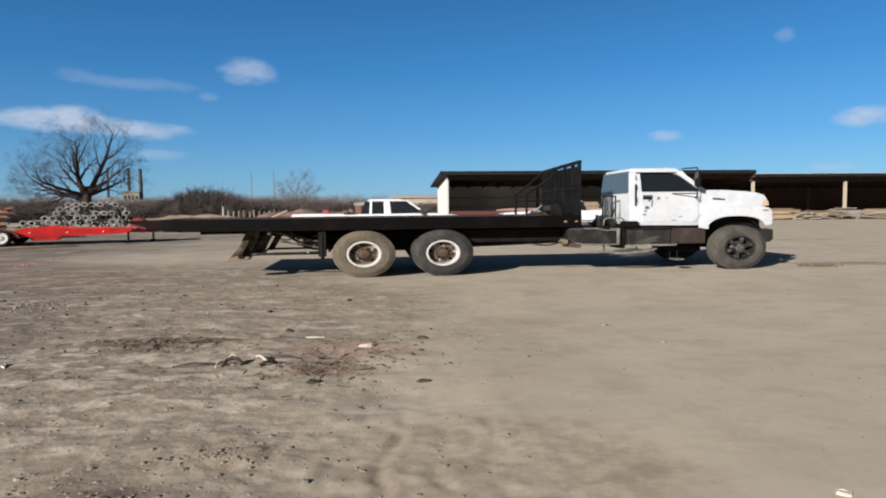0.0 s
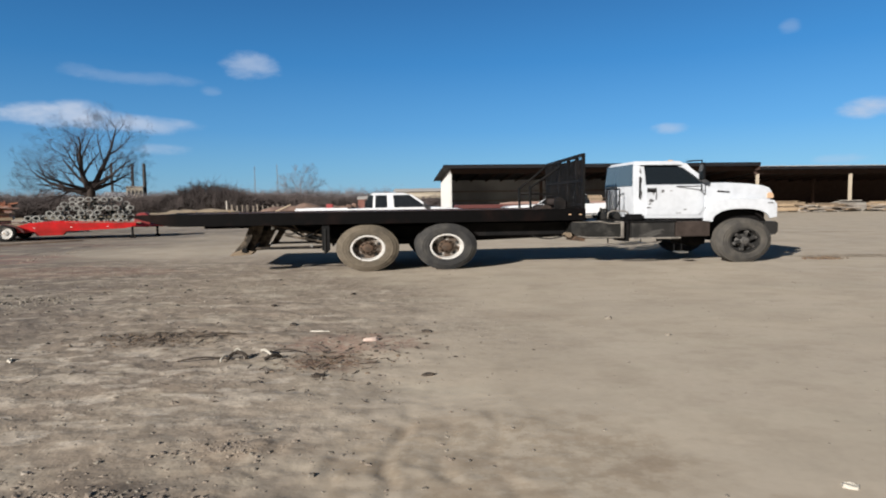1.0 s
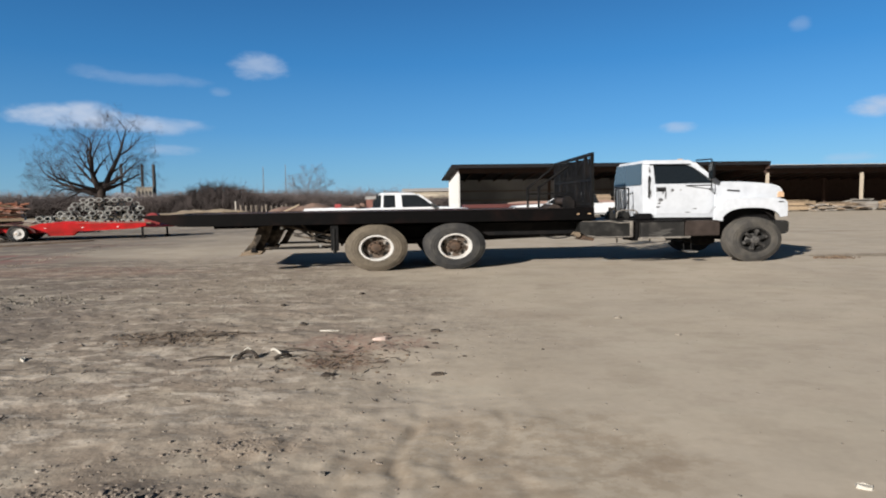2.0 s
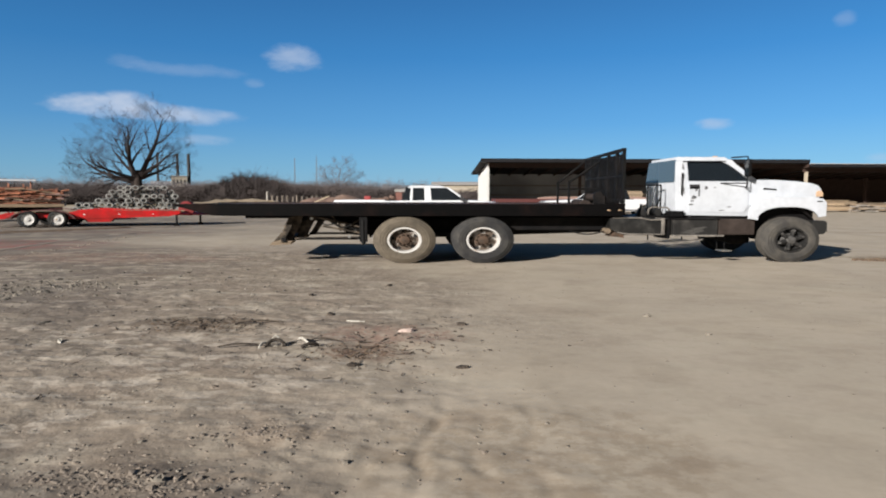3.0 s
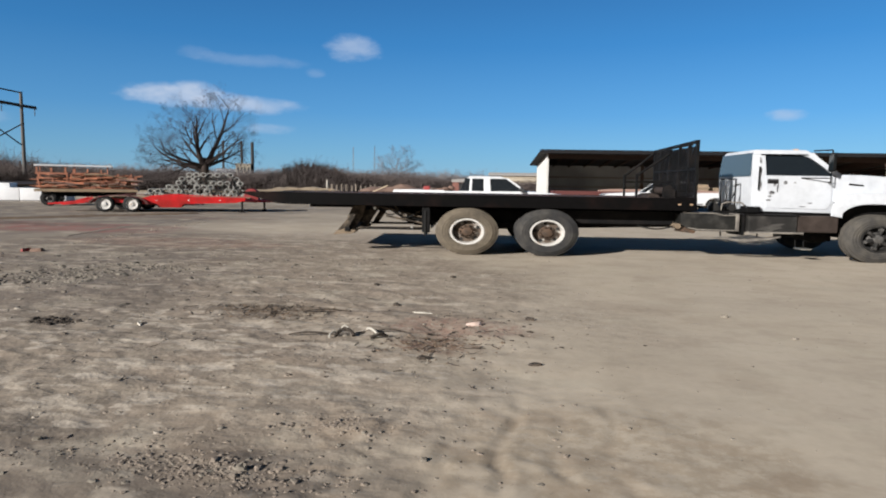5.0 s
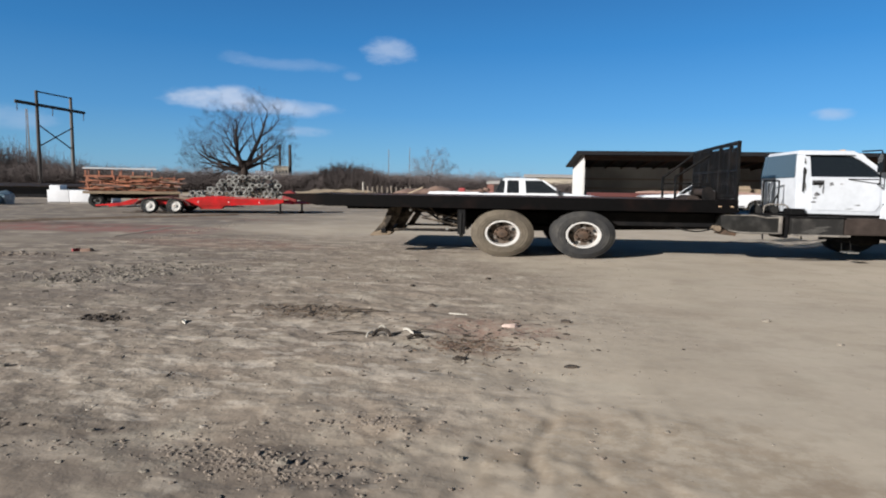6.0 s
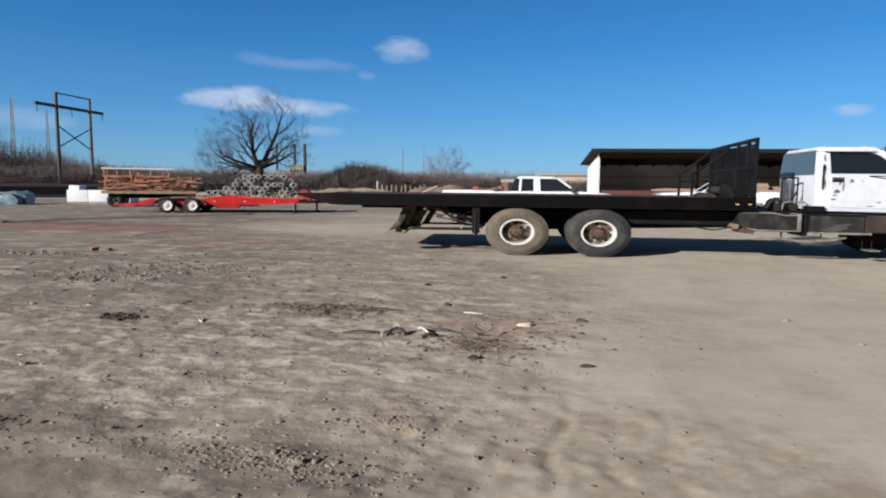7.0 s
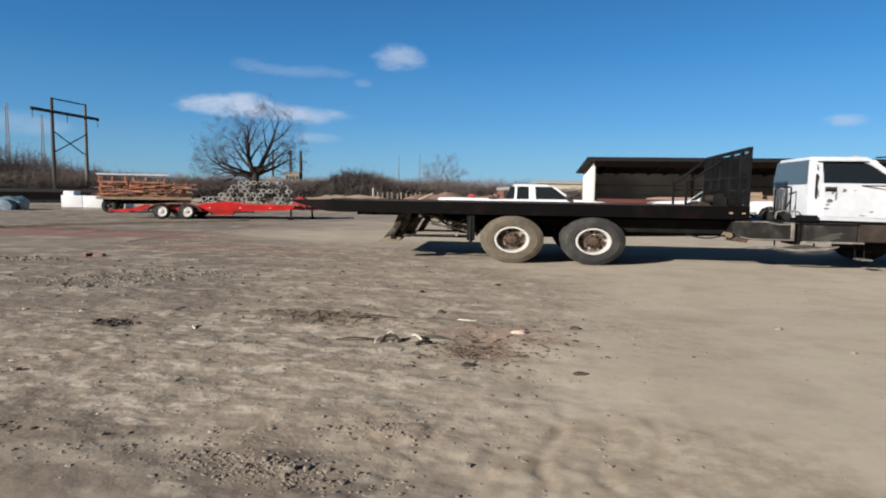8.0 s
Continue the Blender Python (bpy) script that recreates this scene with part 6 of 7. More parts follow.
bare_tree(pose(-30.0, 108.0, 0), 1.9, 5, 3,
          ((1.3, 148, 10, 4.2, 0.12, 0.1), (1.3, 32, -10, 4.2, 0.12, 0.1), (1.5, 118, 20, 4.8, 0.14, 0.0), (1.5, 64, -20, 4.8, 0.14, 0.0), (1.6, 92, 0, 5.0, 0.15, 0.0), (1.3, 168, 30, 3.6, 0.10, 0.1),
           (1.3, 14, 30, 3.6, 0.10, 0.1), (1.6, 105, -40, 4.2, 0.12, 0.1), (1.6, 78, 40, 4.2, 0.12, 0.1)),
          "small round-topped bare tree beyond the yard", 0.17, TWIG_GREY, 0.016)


def brush(name, label, mat, spots, seed, width=0.05):
    """Thicket of leafless stems and twigs; spots are (x, y, height, half width)."""
    rng = random.Random(seed)
    verts, faces = [], []

    def blade(a, b, w0, w1, side):
        k = len(verts)
        verts.extend(tuple(p) for p in (a - side * w0, a + side * w0, b + side * w1, b - side * w1))
        faces.append((k, k + 1, k + 2, k + 3))

    for x, y, high, half in spots:
        for _ in range(12):
            base = Vector((x + rng.gauss(0, half * 0.5), y + rng.gauss(0, half * 0.5), 0))
            top = base + Vector((rng.gauss(0, half * 0.5), rng.gauss(0, half * 0.4), high * rng.uniform(0.4, 1.0)))
            side = Vector((rng.uniform(-1, 1), rng.uniform(-0.5, 0.5), 0)).normalized()
            blade(base, top, width, width * 0.4, side)
            for _ in range(10):
                k = rng.uniform(0.1, 1.0)
                a = base.lerp(top, k)
                b = a + Vector((rng.gauss(0, half * 0.45), rng.gauss(0, half * 0.3), high * rng.gauss(0.08, 0.10)))
                blade(a, b, width * 0.55, width * 0.25, Vector((rng.uniform(-1, 1), 0, rng.uniform(-1, 1))).normalized())
    me = bpy.data.meshes.new(name)
    me.from_pydata(verts, [], faces)
    me.materials.append(mat)
    return tagged(new(name, me), label, "brush", kind="stuff")


def belt(az0, az1, r0, r1, count, height, half, seed):
    """Spots spread over a stretch of the far edge; height(az) in metres."""
    rng = random.Random(seed)
    spots = []
    for _ in range(count):
        az, r = rng.uniform(az0, az1), rng.uniform(r0, r1)
        spots.append((*polar(az, r), height(az) * rng.uniform(0.6, 1.05), half))
    return spots


def edge_height(az):
    if az < -43:
        return 3.9 + 1.5 * noise.noise(Vector((az * 0.4, 0, 0)))
    return 3.2 + 0.7 * noise.noise(Vector((az * 0.5, 3, 0)))


brush("brush_hedge", "long belt of leafless brown brush along the yard", TWIG, belt(-60, -14, 100, 128, 1500, edge_height, 2.2, 31), 1, 0.045)
brush("brush_hedge", "thin leafless brown brush behind the parked pickup", TWIG, belt(-15, 2, 120, 140, 420, lambda a: 2.9, 2.2, 32), 2, 0.05)
brush("thicket", "dense rounded thicket of bare brown shrubs", TWIG, belt(-26.5, -19.8, 92, 100, 420, lambda a: 4.7 * math.sqrt(max(0.15, 1 - ((a + 23.2) / 3.6) ** 2)), 1.3, 33), 3, 0.04)


def wood_height(az):
    k = smooth_step(42, 52, -az)
    return (5.2 + 7.2 * k) * (0.8 + 0.35 * noise.noise(Vector((az * 0.9, 9, 0))))


brush("sapling_wood", "tall grey leafless wood beyond the power line", TWIG, belt(-64, -40, 132, 160, 560, wood_height, 1.8, 34), 4, 0.05)
brush("far_wood", "low leafless wood greyed by haze far beyond the yard", TWIG_GREY, belt(-44, -8, 170, 200, 700, lambda a: 5.6 + 1.6 * noise.noise(Vector((a * 0.7, 2, 0))), 2.6, 35), 5, 0.07)


# ---------------------------------------------------------------- distance


def far_hill():
    verts, faces, n = [], [], 150
    for i in range(n + 1):
        az = -75 + 130 * i / n
        lift = 8.2 + 2.0 * noise.noise(Vector((az * 0.13, 1, 0))) + 0.6 * noise.noise(Vector((az * 0.9, 5, 0)))
        for r, z in ((330, -0.5), (400, lift * 0.75), (440, lift), (520, lift * 0.6), (640, -0.5)):
            verts.append((*polar(az, r), z))
    for i in range(n):
        for k in range(4):
            faces.append((i * 5 + k, i * 5 + k + 1, i * 5 + k + 6, i * 5 + k + 5))
    me = bpy.data.meshes.new("far_hill")
    me.from_pydata(verts, [], faces)
    me.materials.append(HILL)
    me.polygons.foreach_set("use_smooth", [True] * len(me.polygons))
    tagged(new("far_hill", me), "low brown winter ridge far off", "hill", kind="structure")


far_hill()


def plant():
    x, y = polar(-29.4, 190)
    t = thing("power_plant", pose(x, y, 0, 0, 0, 29), "far tan works building with dark chimney stacks", "building")
    part("hall", box(B(), -1.1, 3.0, 0, 8, 0, 6.6), TAN_WALL, t)
    part("hall_roof", box(B(), -1.2, 3.1, -0.2, 8.2, 6.6, 6.8), PALE_ROOF, t)
    part("low_hall", box(B(), -6.4, -1.2, 0, 8, 0, 5.2), BARN_INNER, t)
    for k in range(4):
        part("window", box(B(), -0.7 + k * 0.95, -0.2 + k * 0.95, -0.06, 0, 4.6, 5.6), BLACK_WALL, t)
    for px, z, r in ((-4.5, 13.2, 0.40), (0.6, 13.2, 0.42), (3.55, 13.1, 0.55)):
        part("chimney_stack", bar(B(), (px, 3, 0), (px, 3, z), r, r * 0.8, 12), SOOT, t, "dark chimney stack", True)


plant()


def tan_building():
    x, y = polar(-7.2, 130)
    t = thing("storage_building", pose(x, y, 0, 0, 0, 4), "long tan storage building with a pale roof", "building")
    part("wall", box(B(), 0, 14, 0, 8, 0, 3.7), TAN_WALL, t)
    for k in range(5):
        part("wall_band", box(B(), 0, 14, -0.06, 0, 0.5 + k * 0.65, 0.58 + k * 0.65), WOOD, t)
    part("roof", slab_x(-0.4, 14.4, [(-0.5, 3.7), (4, 4.3), (8.5, 3.7), (8.5, 3.6), (4, 4.15), (-0.5, 3.6)]), PALE_ROOF, t)


tan_building()


def masts():
    for az, r, z in ((-19.6, 600, 36.0), (-17.7, 600, 38.0), (-50.2, 220, 25.0), (-48.0, 260, 26.0)):
        x, y = polar(az, r)
        t = thing("lattice_mast", pose(x, y, 0), "thin far lattice mast", "mast", "far masts")
        for k in range(3):
            a = 2.09 * k
            part("mast_leg", bar(B(), (math.cos(a) * 0.9, math.sin(a) * 0.9, 0), (math.cos(a) * 0.25, math.sin(a) * 0.25, z), 0.13, 0.10, 4), GREY_HUB, t)
        br = B()
        for k in range(24):
            zz, s = z * k / 24, 0.9 - 0.65 * k / 24
            bar(br, (s, 0, zz), (-s * 0.5, s * 0.87, zz + z / 24), 0.07, 0.07, 4)
            bar(br, (-s * 0.5, s * 0.87, zz), (-s * 0.5, -s * 0.87, zz + z / 24), 0.07, 0.07, 4)
        part("lattice", br, GREY_HUB, t)


masts()


def fence_and_boards():
    rng = random.Random(12)
    for k in range(12):
        x, y = polar(-21.9 + k * 0.43, 70)
        h = 1.75 if k == 0 else rng.uniform(1.15, 1.4)
        p = part("fence_post", box(B(), -0.09, 0.09, -0.09, 0.09, 0, h, 0.015), GREY_WOOD if k == 0 else OLD_WOOD, None)
        tagged(p, "tall pale gate post" if k == 0 else "weathered wooden fence post", "fence post", "old yard fence")
        p.matrix_basis = pose(x, y, 0, 0, rng.uniform(-3, 3), rng.uniform(0, 90))
    x, y = polar(-23.0, 52)
    s = thing("board_pile", pose(x, y, 0, 0, 0, 22), "low pile of long pale boards beyond the yard", "lumber")
    for row, z in enumerate((0.62, 0.86)):
        for k in range(4):
            part("board", box(B(), -1.9 + 0.25 * k - 0.2 * row, 1.5 - 0.15 * k, k * 0.30, k * 0.30 + 0.26, z, z + 0.09), PALE_WOOD, s)
    for k in (-1.5, 0, 1.1):
        part("bearer", box(B(), k, k + 0.2, 0, 1.2, 0, 0.62), WOOD, s)
        part("bearer", box(B(), k, k + 0.2, 0.05, 1.1, 0.71, 0.86), WOOD, s)
    for k, (az, r, half, z) in enumerate(((-26.6, 57, 1.6, 0.5), (-20.6, 55, 1.1, 0.7))):
        x, y = polar(az, r)
        b = tagged(part("loose_board", box(B(), -half, half, 0, 0.3, 0, z, 0.02), PALE_WOOD), "long pale timber lying beyond the yard", "board")
        b.matrix_basis = pose(x, y, 0, 0, 0, 20)
    # earth banks behind the deck of the truck: a tan one and a higher, redder one
    for az0, az1, r0, high, seed, mat, label in ((-29.0, -19.6, 60, 0.98, 4, TAN_EARTH, "low bank of tan earth and dry grass"), (-20.4, -9.8, 50, 1.28, 9, BARK_SOIL, "low bank of reddish brown earth")):
        bm = B()
        n, rows = 34, []
        for i in range(n + 1):
            line = []
            for j in range(11):
                u, v = i / n, j / 10
                edge = math.sin(math.pi * u) ** 0.4 * math.sin(math.pi * v)
                lift = edge * high * (1 + 0.22 * noise.noise(Vector((u * 7, v * 2, seed))) + 0.14 * noise.noise(Vector((u * 19, v * 6, seed))))
                x, y = polar(az0 + (az1 - az0) * u, r0 + 8 * v)
                line.append(bm.verts.new((x, y, lift - 0.02)))
            rows.append(line)
        for i in range(n):
            for j in range(10):
                bm.faces.new((rows[i][j], rows[i + 1][j], rows[i + 1][j + 1], rows[i][j + 1]))
        tagged(part("earth_bank", bm, mat, None, "", True), label, "earth bank")
    x, y = polar(-17.4, 50.2)
    b = tagged(part("leaning_plank", box(B(), -0.9, 0.9, 0, 0.28, 0, 0.10, 0.02), PALE_WOOD), "pale plank leaning on the earth bank", "board")
    b.matrix_basis = pose(x, y, 0.88, 0, -24, 16)
    x, y = polar(-10.6, 118)
    h = thing("brick_shed", pose(x, y, 0, 0, 0, 8), "small far red brick shed behind the pickup", "shed")
    part("wall", box(B(), 0, 3.4, 0, 3, 0, 2.2), MAROON_BRICK, h)
    part("roof", slab_x(-0.2, 3.6, [(-0.3, 2.15), (1.5, 2.65), (3.3, 2.15), (3.3, 2.05), (1.5, 2.55), (-0.3, 2.05)]), PALE_ROOF, h)
    part("door", box(B(), 1.2, 2.1, -0.05, 0, 0, 1.9), BLACK_WALL, h)
    # maroon flat trailer before the barn
    t = thing("low_trailer", BARN @ pose(1.2, -9.0, 0, 0, 0, 1), "low maroon flat trailer standing before the barn", "trailer")
    part("bed", box(B(), -1.0, 11.5, 0, 2.6, 0.80, 1.10, 0.02), MAROON, t)
    for k in range(5):
        part("plank", box(B(), 2.2 + 0.3 * k, 11.0 - 0.25 * k, 0.15 + 0.42 * k, 0.52 + 0.42 * k, 1.10, 1.20 + 0.02 * k, 0.01), FADED, t, "faded pinkish plank")
    for x in (1.6, 2.9):
        for y, out in ((0.05, -1), (2.55, 1)):
            car_wheel(x, y, 0.40, 0.40, 0.26, t, out, GREY_HUB)
        part("axle", bar(B(), (x, 0.1, 0.40), (x, 2.5, 0.40), 0.06), BLACK, t)
    part("jack_leg", box(B(), 10.4, 10.6, 0.3, 0.5, 0, 0.8), BLACK, t)
    part("jack_leg", box(B(), 10.4, 10.6, 2.1, 2.3, 0, 0.8), BLACK, t)


fence_and_boards()

# ---------------------------------------------------------------- litter, stones and clods on the yard


def scatter(name, label, mat, seed, count, sampler, lo, hi, flat=0.6, category="stones"):
    rng = random.Random(seed)
    bm = B()
    for _ in range(count):
        x, y = sampler(rng)
        size = lo + (hi - lo) * rng.random() ** 3
        pebble(bm, x, y, lie(x, y) - size * rng.uniform(0.05, 0.4) * flat, size, rng, flat * rng.uniform(0.7, 1.1))
    return tagged(part(name, bm, mat), label, category, kind="stuff")


def spread(x0, y0, sx, sy):
    return lambda r: (r.gauss(x0, sx), r.gauss(y0, sy))


scatter("gravel", "loose crushed stone strewn over the dirt", STONE, 41, 3000, lambda r: (r.uniform(-9, 0.8), 1.6 + 11 * r.random() ** 1.6), 0.004, 0.022)
scatter("gravel", "sparse small stones on packed dirt", STONE, 42, 500, lambda r: (r.uniform(0.5, 8), r.uniform(2, 11)), 0.005, 0.018)
scatter("clods", "dark dried mud clods by the wheel rut", CLOD, 43, 900, spread(-1.25, 2.24, 0.30, 0.10), 0.003, 0.018, 0.75, "clods")
scatter("clods", "large dark dried mud clods by the wheel rut", CLOD, 91, 38, spread(-1.22, 2.30, 0.30, 0.10), 0.010, 0.036, 0.65, "clods")
scatter("clods", "dark dried mud clods broken out of the dirt", CLOD, 92, 26, lambda r: (lambda t: (-2.4 + 2.2 * t + r.gauss(0, 0.14), 2.25 + 0.55 * t + r.gauss(0, 0.12)))(r.random()), 0.008, 0.03, 0.65, "clods")
scatter("clods", "scattered dried mud clods", CLOD, 44, 560, lambda r: (r.uniform(-5.5, 0.4), r.uniform(1.9, 5.0)), 0.004, 0.02, 0.7, "clods")
scatter("gravel", "patch of grey rubble stones", STONE, 45, 850, lambda r: (lambda t: (-6.9 + 0.9 * t + r.gauss(0, 0.55), 6.2 + 2.2 * t + r.gauss(0, 0.28)))(r.random()), 0.006, 0.038, 0.8)
scatter("mulch", "patch of dark bark mulch on dirt", DEBRIS, 46, 520, spread(-2.6, 5.62, 0.36, 0.17), 0.004, 0.024, 0.5, "mulch")
scatter("mulch", "patch of brown bark crumbs on dirt", DEBRIS, 47, 380, spread(-0.75, 4.72, 0.24, 0.2), 0.004, 0.026, 0.5, "mulch")
scatter("clods", "line of broken mud clods along a rut", CLOD, 49, 180, lambda r: (lambda t: (-2.5 + 1.7 * t + r.gauss(0, 0.08), 2.05 + 0.9 * t + r.gauss(0, 0.07)))(r.random()), 0.003, 0.02, 0.7, "clods")
scatter("clods", "dark broken clods by the near rut", CLOD, 50, 200, spread(-0.85, 2.9, 0.13, 0.08), 0.003, 0.02, 0.7, "clods")
scatter("mulch", "small heap of dark twigs and crumbs", BARK_DARK, 48, 150, spread(-4.38, 4.68, 0.13, 0.07), 0.008, 0.04, 0.9, "mulch")


def curl(name, label, mat, x, y, turn, size, bend, w=0.03, category="bark", lift=0.03):
    """A curled strip of bark or a crooked stick."""
    bm = B()
    pts = []
    for i in range(9):
        t = i / 8
        a = bend * (t - 0.5)
        pts.append(Vector((size * math.sin(a) / max(0.2, abs(bend)) * 2, size * (1 - math.cos(a)) / max(0.2, abs(bend)) * 2, 0.012 + lift * math.sin(3.1 * t))))
    for a, b in zip(pts, pts[1:]):
        bar(bm, a, b, w * 0.5, w * 0.42, 6)
    ob = tagged(part(name, bm, mat, None, "", True), label, category)
    ob.matrix_basis = pose(x, y, lie(x, y) - 0.005, 0, 0, turn)
    return ob


def scrap(name, label, mat, x, y, w, d, h, turn, category="litter"):
    rng = random.Random(int(abs(x) * 1000 + abs(y) * 100))
    bm = B()
    ring = [(w * math.cos(t) * rng.uniform(0.7, 1.1), d * math.sin(t) * rng.uniform(0.7, 1.1)) for t in (6.283 * i / 8 for i in range(8))]
    low = [bm.verts.new((a, b, 0)) for a, b in ring]
    high = [bm.verts.new((a * 0.85, b * 0.85, h * rng.uniform(0.5, 1.2))) for a, b in ring]
    bm.faces.new(low[::-1])
    bm.faces.new(high)
    for i in range(8):
        j = (i + 1) % 8
        bm.faces.new((low[i], low[j], high[j], high[i]))
    ob = tagged(part(name, bm, mat), label, category)
    ob.matrix_basis = pose(x, y, lie(x, y) - 0.004, 0, 0, turn)
    return ob


scatter("gravel", "scattered dark stones and lumps on the gravel", STONE_DARK, 57, 260, lambda r: (r.uniform(-9, -2.6), r.uniform(5.0, 10.5)), 0.010, 0.045, 0.8)
scatter("gravel", "scattered pale stones on the gravel", STONE_PALE, 58, 170, lambda r: (r.uniform(-9, -1.5), r.uniform(2.2, 10.0)), 0.007, 0.03, 0.7)
scatter("gravel", "dark lumps in a patch of rubble", STONE_DARK, 59, 140, lambda r: (lambda t: (-6.9 + 0.9 * t + r.gauss(0, 0.5), 6.2 + 2.2 * t + r.gauss(0, 0.25)))(r.random()), 0.010, 0.05, 0.9)
scatter("clods", "dark clods strung out along a tyre track", CLOD, 51, 240, lambda r: (lambda t: (-9.8 - 1.7 * t + r.gauss(0, 0.10), 10.9 + 7.2 * t + r.gauss(0, 0.12)))(r.random()), 0.01, 0.05, 0.7, "clods")
scatter("clods", "dark broken crust at the yard edge", CLOD, 52, 160, spread(-10.2, 8.7, 0.55, 0.16), 0.01, 0.06, 0.7, "clods")
scatter("gravel", "scattered larger stones and crumbs", STONE, 53, 270, lambda r: (r.uniform(-8.5, -0.3), r.uniform(2.0, 9.5)), 0.008, 0.03, 0.7)
scatter("mulch", "loose dark bark crumbs strewn on dirt", BARK_DARK, 54, 190, lambda r: (r.gauss(-0.45, 0.5), r.gauss(5.45, 0.5)), 0.006, 0.03, 0.6, "mulch")
scrap("stone_chunk", "pale stone lying among the clods", STONE, -1.13, 2.27, 0.035, 0.022, 0.026, 20, "stone")
scrap("stone_chunk", "grey stone lying on dirt", STONE, -2.32, 2.37, 0.03, 0.018, 0.02, 40, "stone")
scatter("clods", "small heap of brown dirt ahead of the front wheel", DEBRIS, 56, 170, spread(7.9, 13.4, 0.17, 0.10), 0.025, 0.09, 0.8, "clods")
scatter("clods", "dark damp clods on dirt", BARK_DARK, 55, 60, spread(-2.95, 2.25, 0.10, 0.05), 0.004, 0.02, 0.7, "clods")


def twigs(label, seed, count, sampler, lo, hi):
    """Loose twigs and bark strips lying every which way."""
    rng = random.Random(seed)
    bm = B()
    for _ in range(count):
        x, y = sampler(rng)
        a, half, r = rng.uniform(0, math.pi), rng.uniform(lo, hi) / 2, rng.uniform(0.002, 0.0045)
        d = Vector((math.cos(a) * half, math.sin(a) * half, 0))
        at = Vector((x, y, lie(x, y) + r))
        mid = at + Vector((rng.gauss(0, half * 0.15), rng.gauss(0, half * 0.15), abs(rng.gauss(0, 0.006))))
        bar(bm, at - d, mid, r, r, 4)
        bar(bm, mid, at + d + Vector((0, 0, abs(rng.gauss(0, 0.008)))), r, r * 0.5, 4)
    return tagged(part("twigs", bm, BARK_DARK), label, "twigs", kind="stuff")


twigs("dark broken twigs among the bark mulch", 71, 90, spread(-2.55, 5.66, 0.34, 0.2), 0.04, 0.16)
twigs("dark broken twigs on reddish bark crumbs", 72, 60, spread(-0.75, 4.8, 0.26, 0.24), 0.03, 0.13)
twigs("few thin twigs strewn on the dirt", 73, 60, lambda r: (r.uniform(-4.5, 0.2), r.uniform(3.2, 7.5)), 0.03, 0.12)

curl("bark_curl", "curled strip of dark bark on the dirt", BARK_DARK, -1.57, 4.86, 195, 0.11, 2.9, 0.034, lift=0.045)
curl("bark_curl", "pale inner bark strip on the dirt", PAPER, -1.655, 4.77, 250, 0.075, 1.2, 0.02)
curl("bark_curl", "pale torn edge of a bark curl on the dirt", PAPER, -1.575, 4.87, 190, 0.06, 1.0, 0.016, lift=0.075)
curl("bark_curl", "bent strip of dark bark on the dirt", BARK_DARK, -1.24, 4.80, 35, 0.075, 0.9, 0.036, lift=0.03)
curl("bark_curl", "pale splintered stick on the dirt", PAPER, -1.36, 4.97, -52, 0.15, 0.3, 0.026, "stick")
curl("stick", "thin dark crooked stick on the dirt", BARK_DARK, -1.85, 4.76, 12, 0.2, 0.5, 0.02, "stick")
curl("stick", "thin dark stick on the dirt", BARK_DARK, -1.2, 5.0, 5, 0.16, 0.3, 0.014, "stick")
curl("stick", "thin dark twig by the mulch", BARK_DARK, -2.1, 5.75, 10, 0.25, 0.3, 0.018, "stick")
scrap("scrap", "pale plaster scrap on the dirt", PAPER, -1.12, 5.95, 0.12, 0.022, 0.015, -14)
scrap("scrap", "faded pink brick fragment on the dirt", PINK, -0.52, 5.53, 0.085, 0.045, 0.035, 10)
scrap("stone_chunk", "dark brown stone chunk on the dirt", BARK_DARK, 0.11, 4.34, 0.065, 0.045, 0.022, 20, "stone")
scrap("stone_chunk", "dark broken bark chunk on the dirt", BARK_DARK, -0.74, 4.31, 0.07, 0.04, 0.028, 35, "stone")
for x, y in ((-1.3, 8.55), (-1.51, 6.31), (-2.14, 7.56), (-0.02, 5.94)):
    scrap("bark_chip", "small dark bark chip on the dirt", BARK_DARK, x, y, 0.06, 0.05, 0.03, 30 * x, "bark")
scrap("scrap", "pale scrap lying on the gravel", PAPER, -3.56, 4.78, 0.09, 0.02, 0.025, -48)
scrap("scrap", "crumpled white paper scrap on the dirt", PAPER, 2.18, 2.50, 0.05, 0.03, 0.025, -25)
scrap("stone_chunk", "grey stone chunk beside the rut", STONE, -3.84, 3.15, 0.05, 0.035, 0.03, 15, "stone")
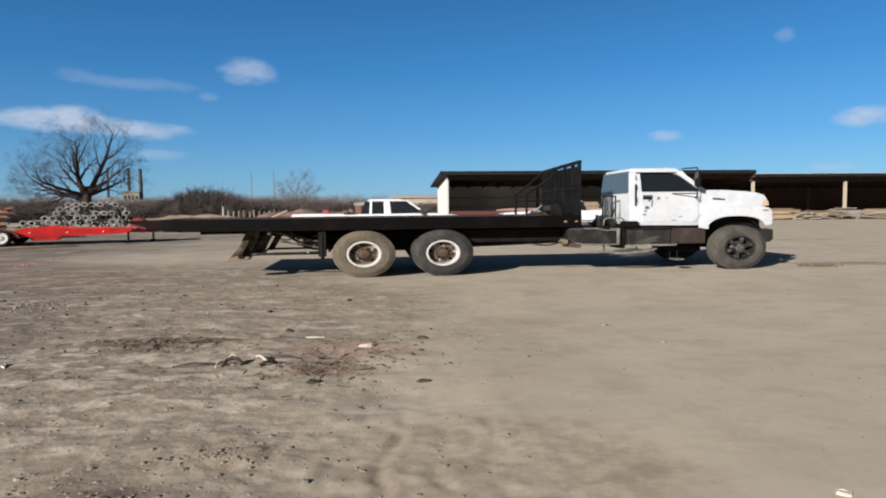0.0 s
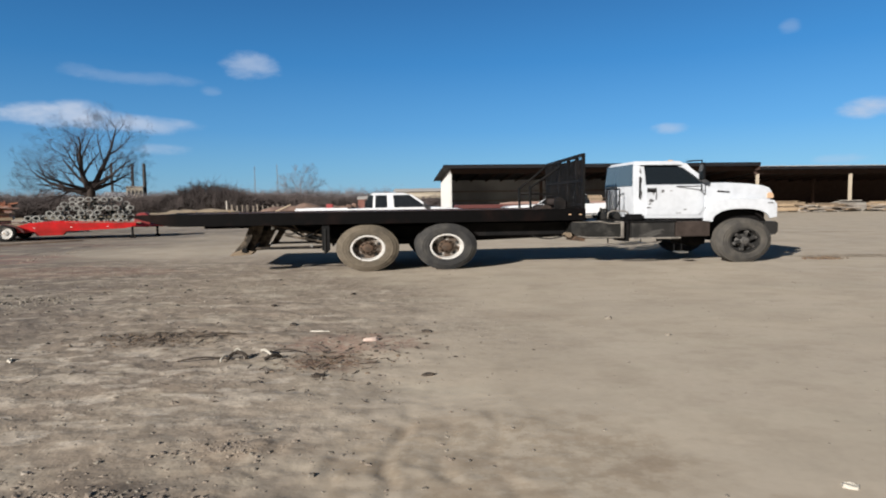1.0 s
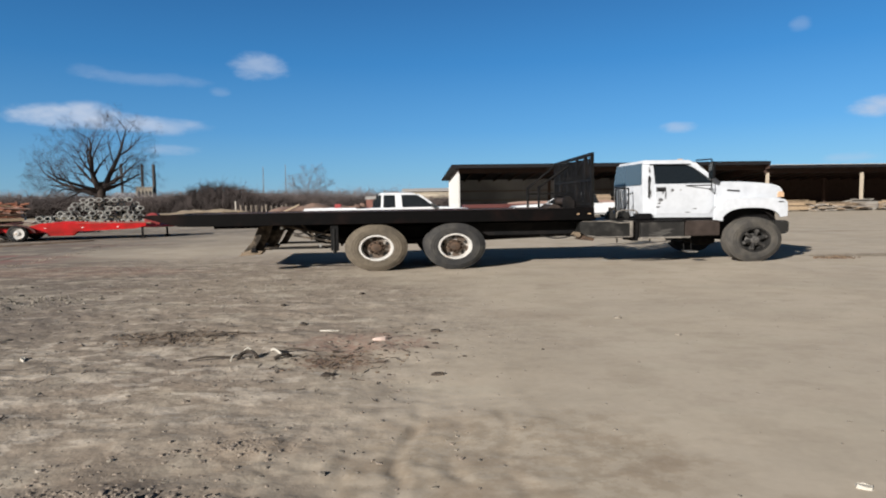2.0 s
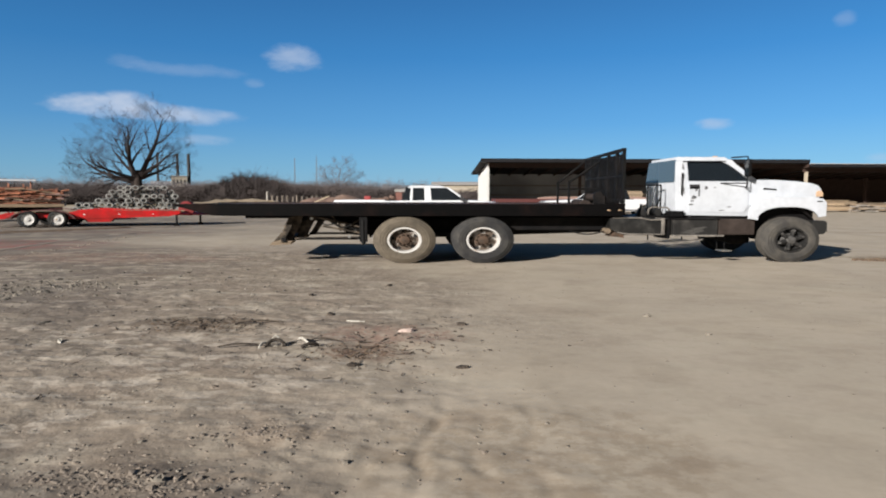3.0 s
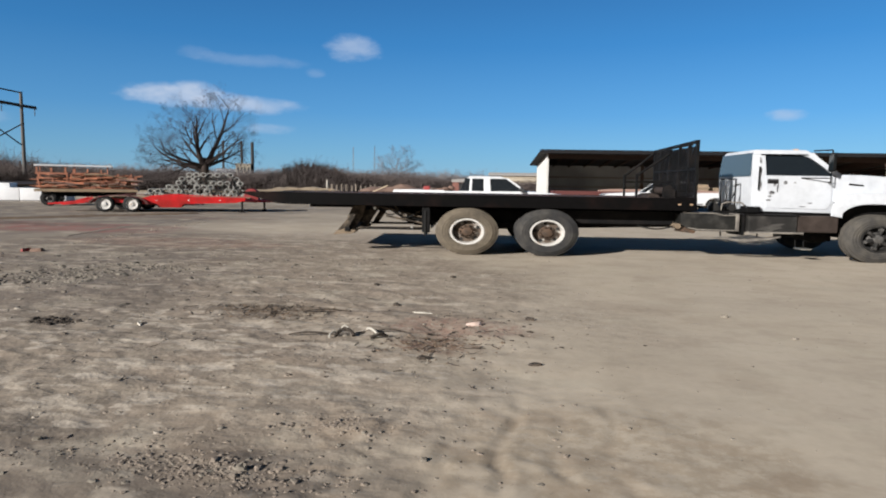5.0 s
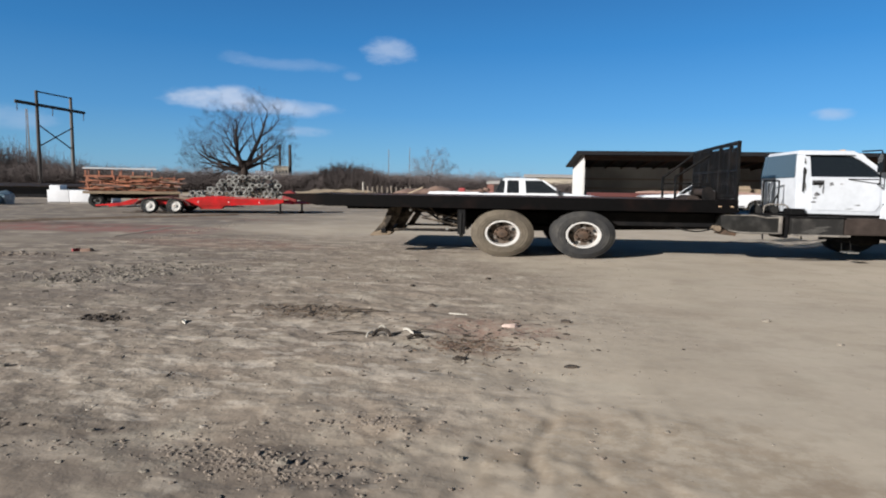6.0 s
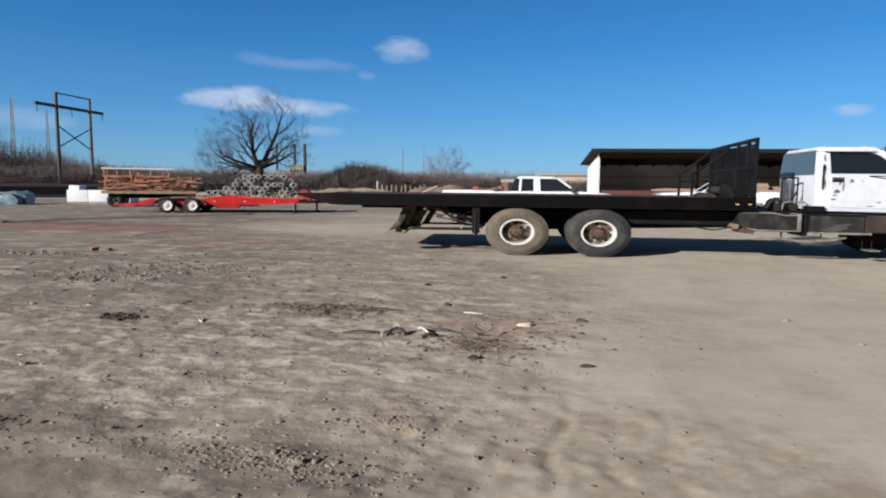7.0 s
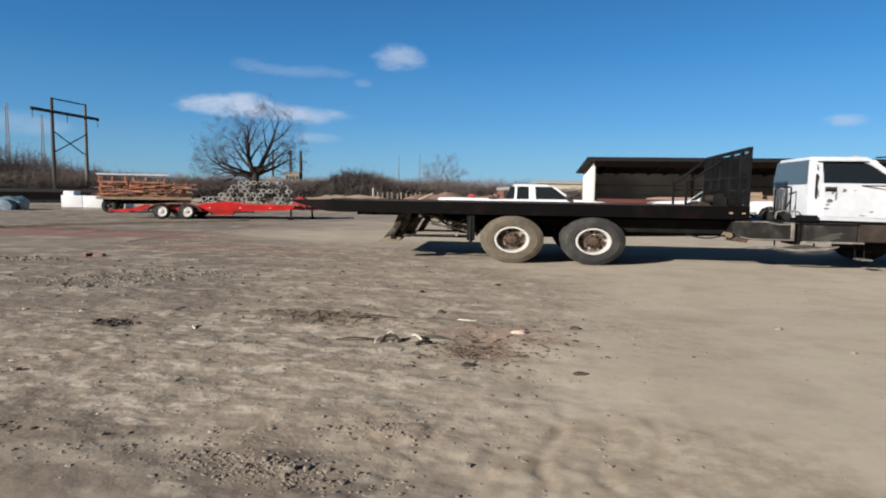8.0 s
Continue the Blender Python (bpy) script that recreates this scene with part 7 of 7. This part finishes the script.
scrap("scrap", "dark red torn scrap on the dirt", BARK_SOIL, -9.3, 9.5, 0.17, 0.10, 0.07, 30)
scrap("scrap", "dark red torn scrap on the dirt", DARK_RED, -9.5, 9.44, 0.10, 0.08, 0.06, 70)
scrap("stone_chunk", "small pale stone on packed dirt", STONE, 1.95, 6.62, 0.05, 0.03, 0.03, 0, "stone")
scrap("stone_chunk", "small flat pale stone on packed dirt", STONE_PALE, 1.58, 6.2, 0.06, 0.03, 0.006, 0, "stone")
scrap("stone_chunk", "small stone on packed dirt", STONE, 2.35, 5.75, 0.035, 0.025, 0.02, 0, "stone")


def ground_ridge(label, way, half, seed, rise, mat):
    """A low uneven ridge laid along a line of points on the yard."""
    rng = random.Random(seed)
    bm, rows = B(), []
    count = 60
    for i in range(count + 1):
        t = i / count * (len(way) - 1)
        k = min(int(t), len(way) - 2)
        (x0, y0), (x1, y1) = way[k], way[k + 1]
        x, y = x0 + (x1 - x0) * (t - k), y0 + (y1 - y0) * (t - k)
        thin = half * min(1.0, 0.25 + 4 * min(i, count - i) / count)
        row = []
        for side, z in ((-1.0, -0.03), (-0.55, rise * 0.6), (0.0, rise), (0.5, rise * 0.6), (1.0, -0.03)):
            at = x + side * thin * rng.uniform(0.7, 1.25) + 0.16 * noise.noise(Vector((0, y * 1.1, seed)))
            row.append(bm.verts.new((at, y + rng.uniform(-0.04, 0.04), lie(at, y) + z * rng.uniform(0.6, 1.3))))
        rows.append(row)
    for a, b in zip(rows, rows[1:]):
        for k in range(4):
            bm.faces.new((a[k], a[k + 1], b[k + 1], b[k]))
    return tagged(part("ground_ridge", bm, mat, None, "", True), label, "mud", kind="stuff")


ground_ridge("low dark ridge on a curving line over the yard", ((-18.5, 14.9), (-18.3, 17.0), (-17.0, 19.5), (-16.0, 21.5), (-14.9, 23.3)), 0.60, 81, 0.06, DEBRIS)
ground_ridge("dark smear of mud along a tyre track", ((-11.3, 12.4), (-12.1, 14.9), (-12.3, 17.0), (-12.4, 18.5), (-12.5, 20.0)), 0.22, 82, 0.012, CLOD)
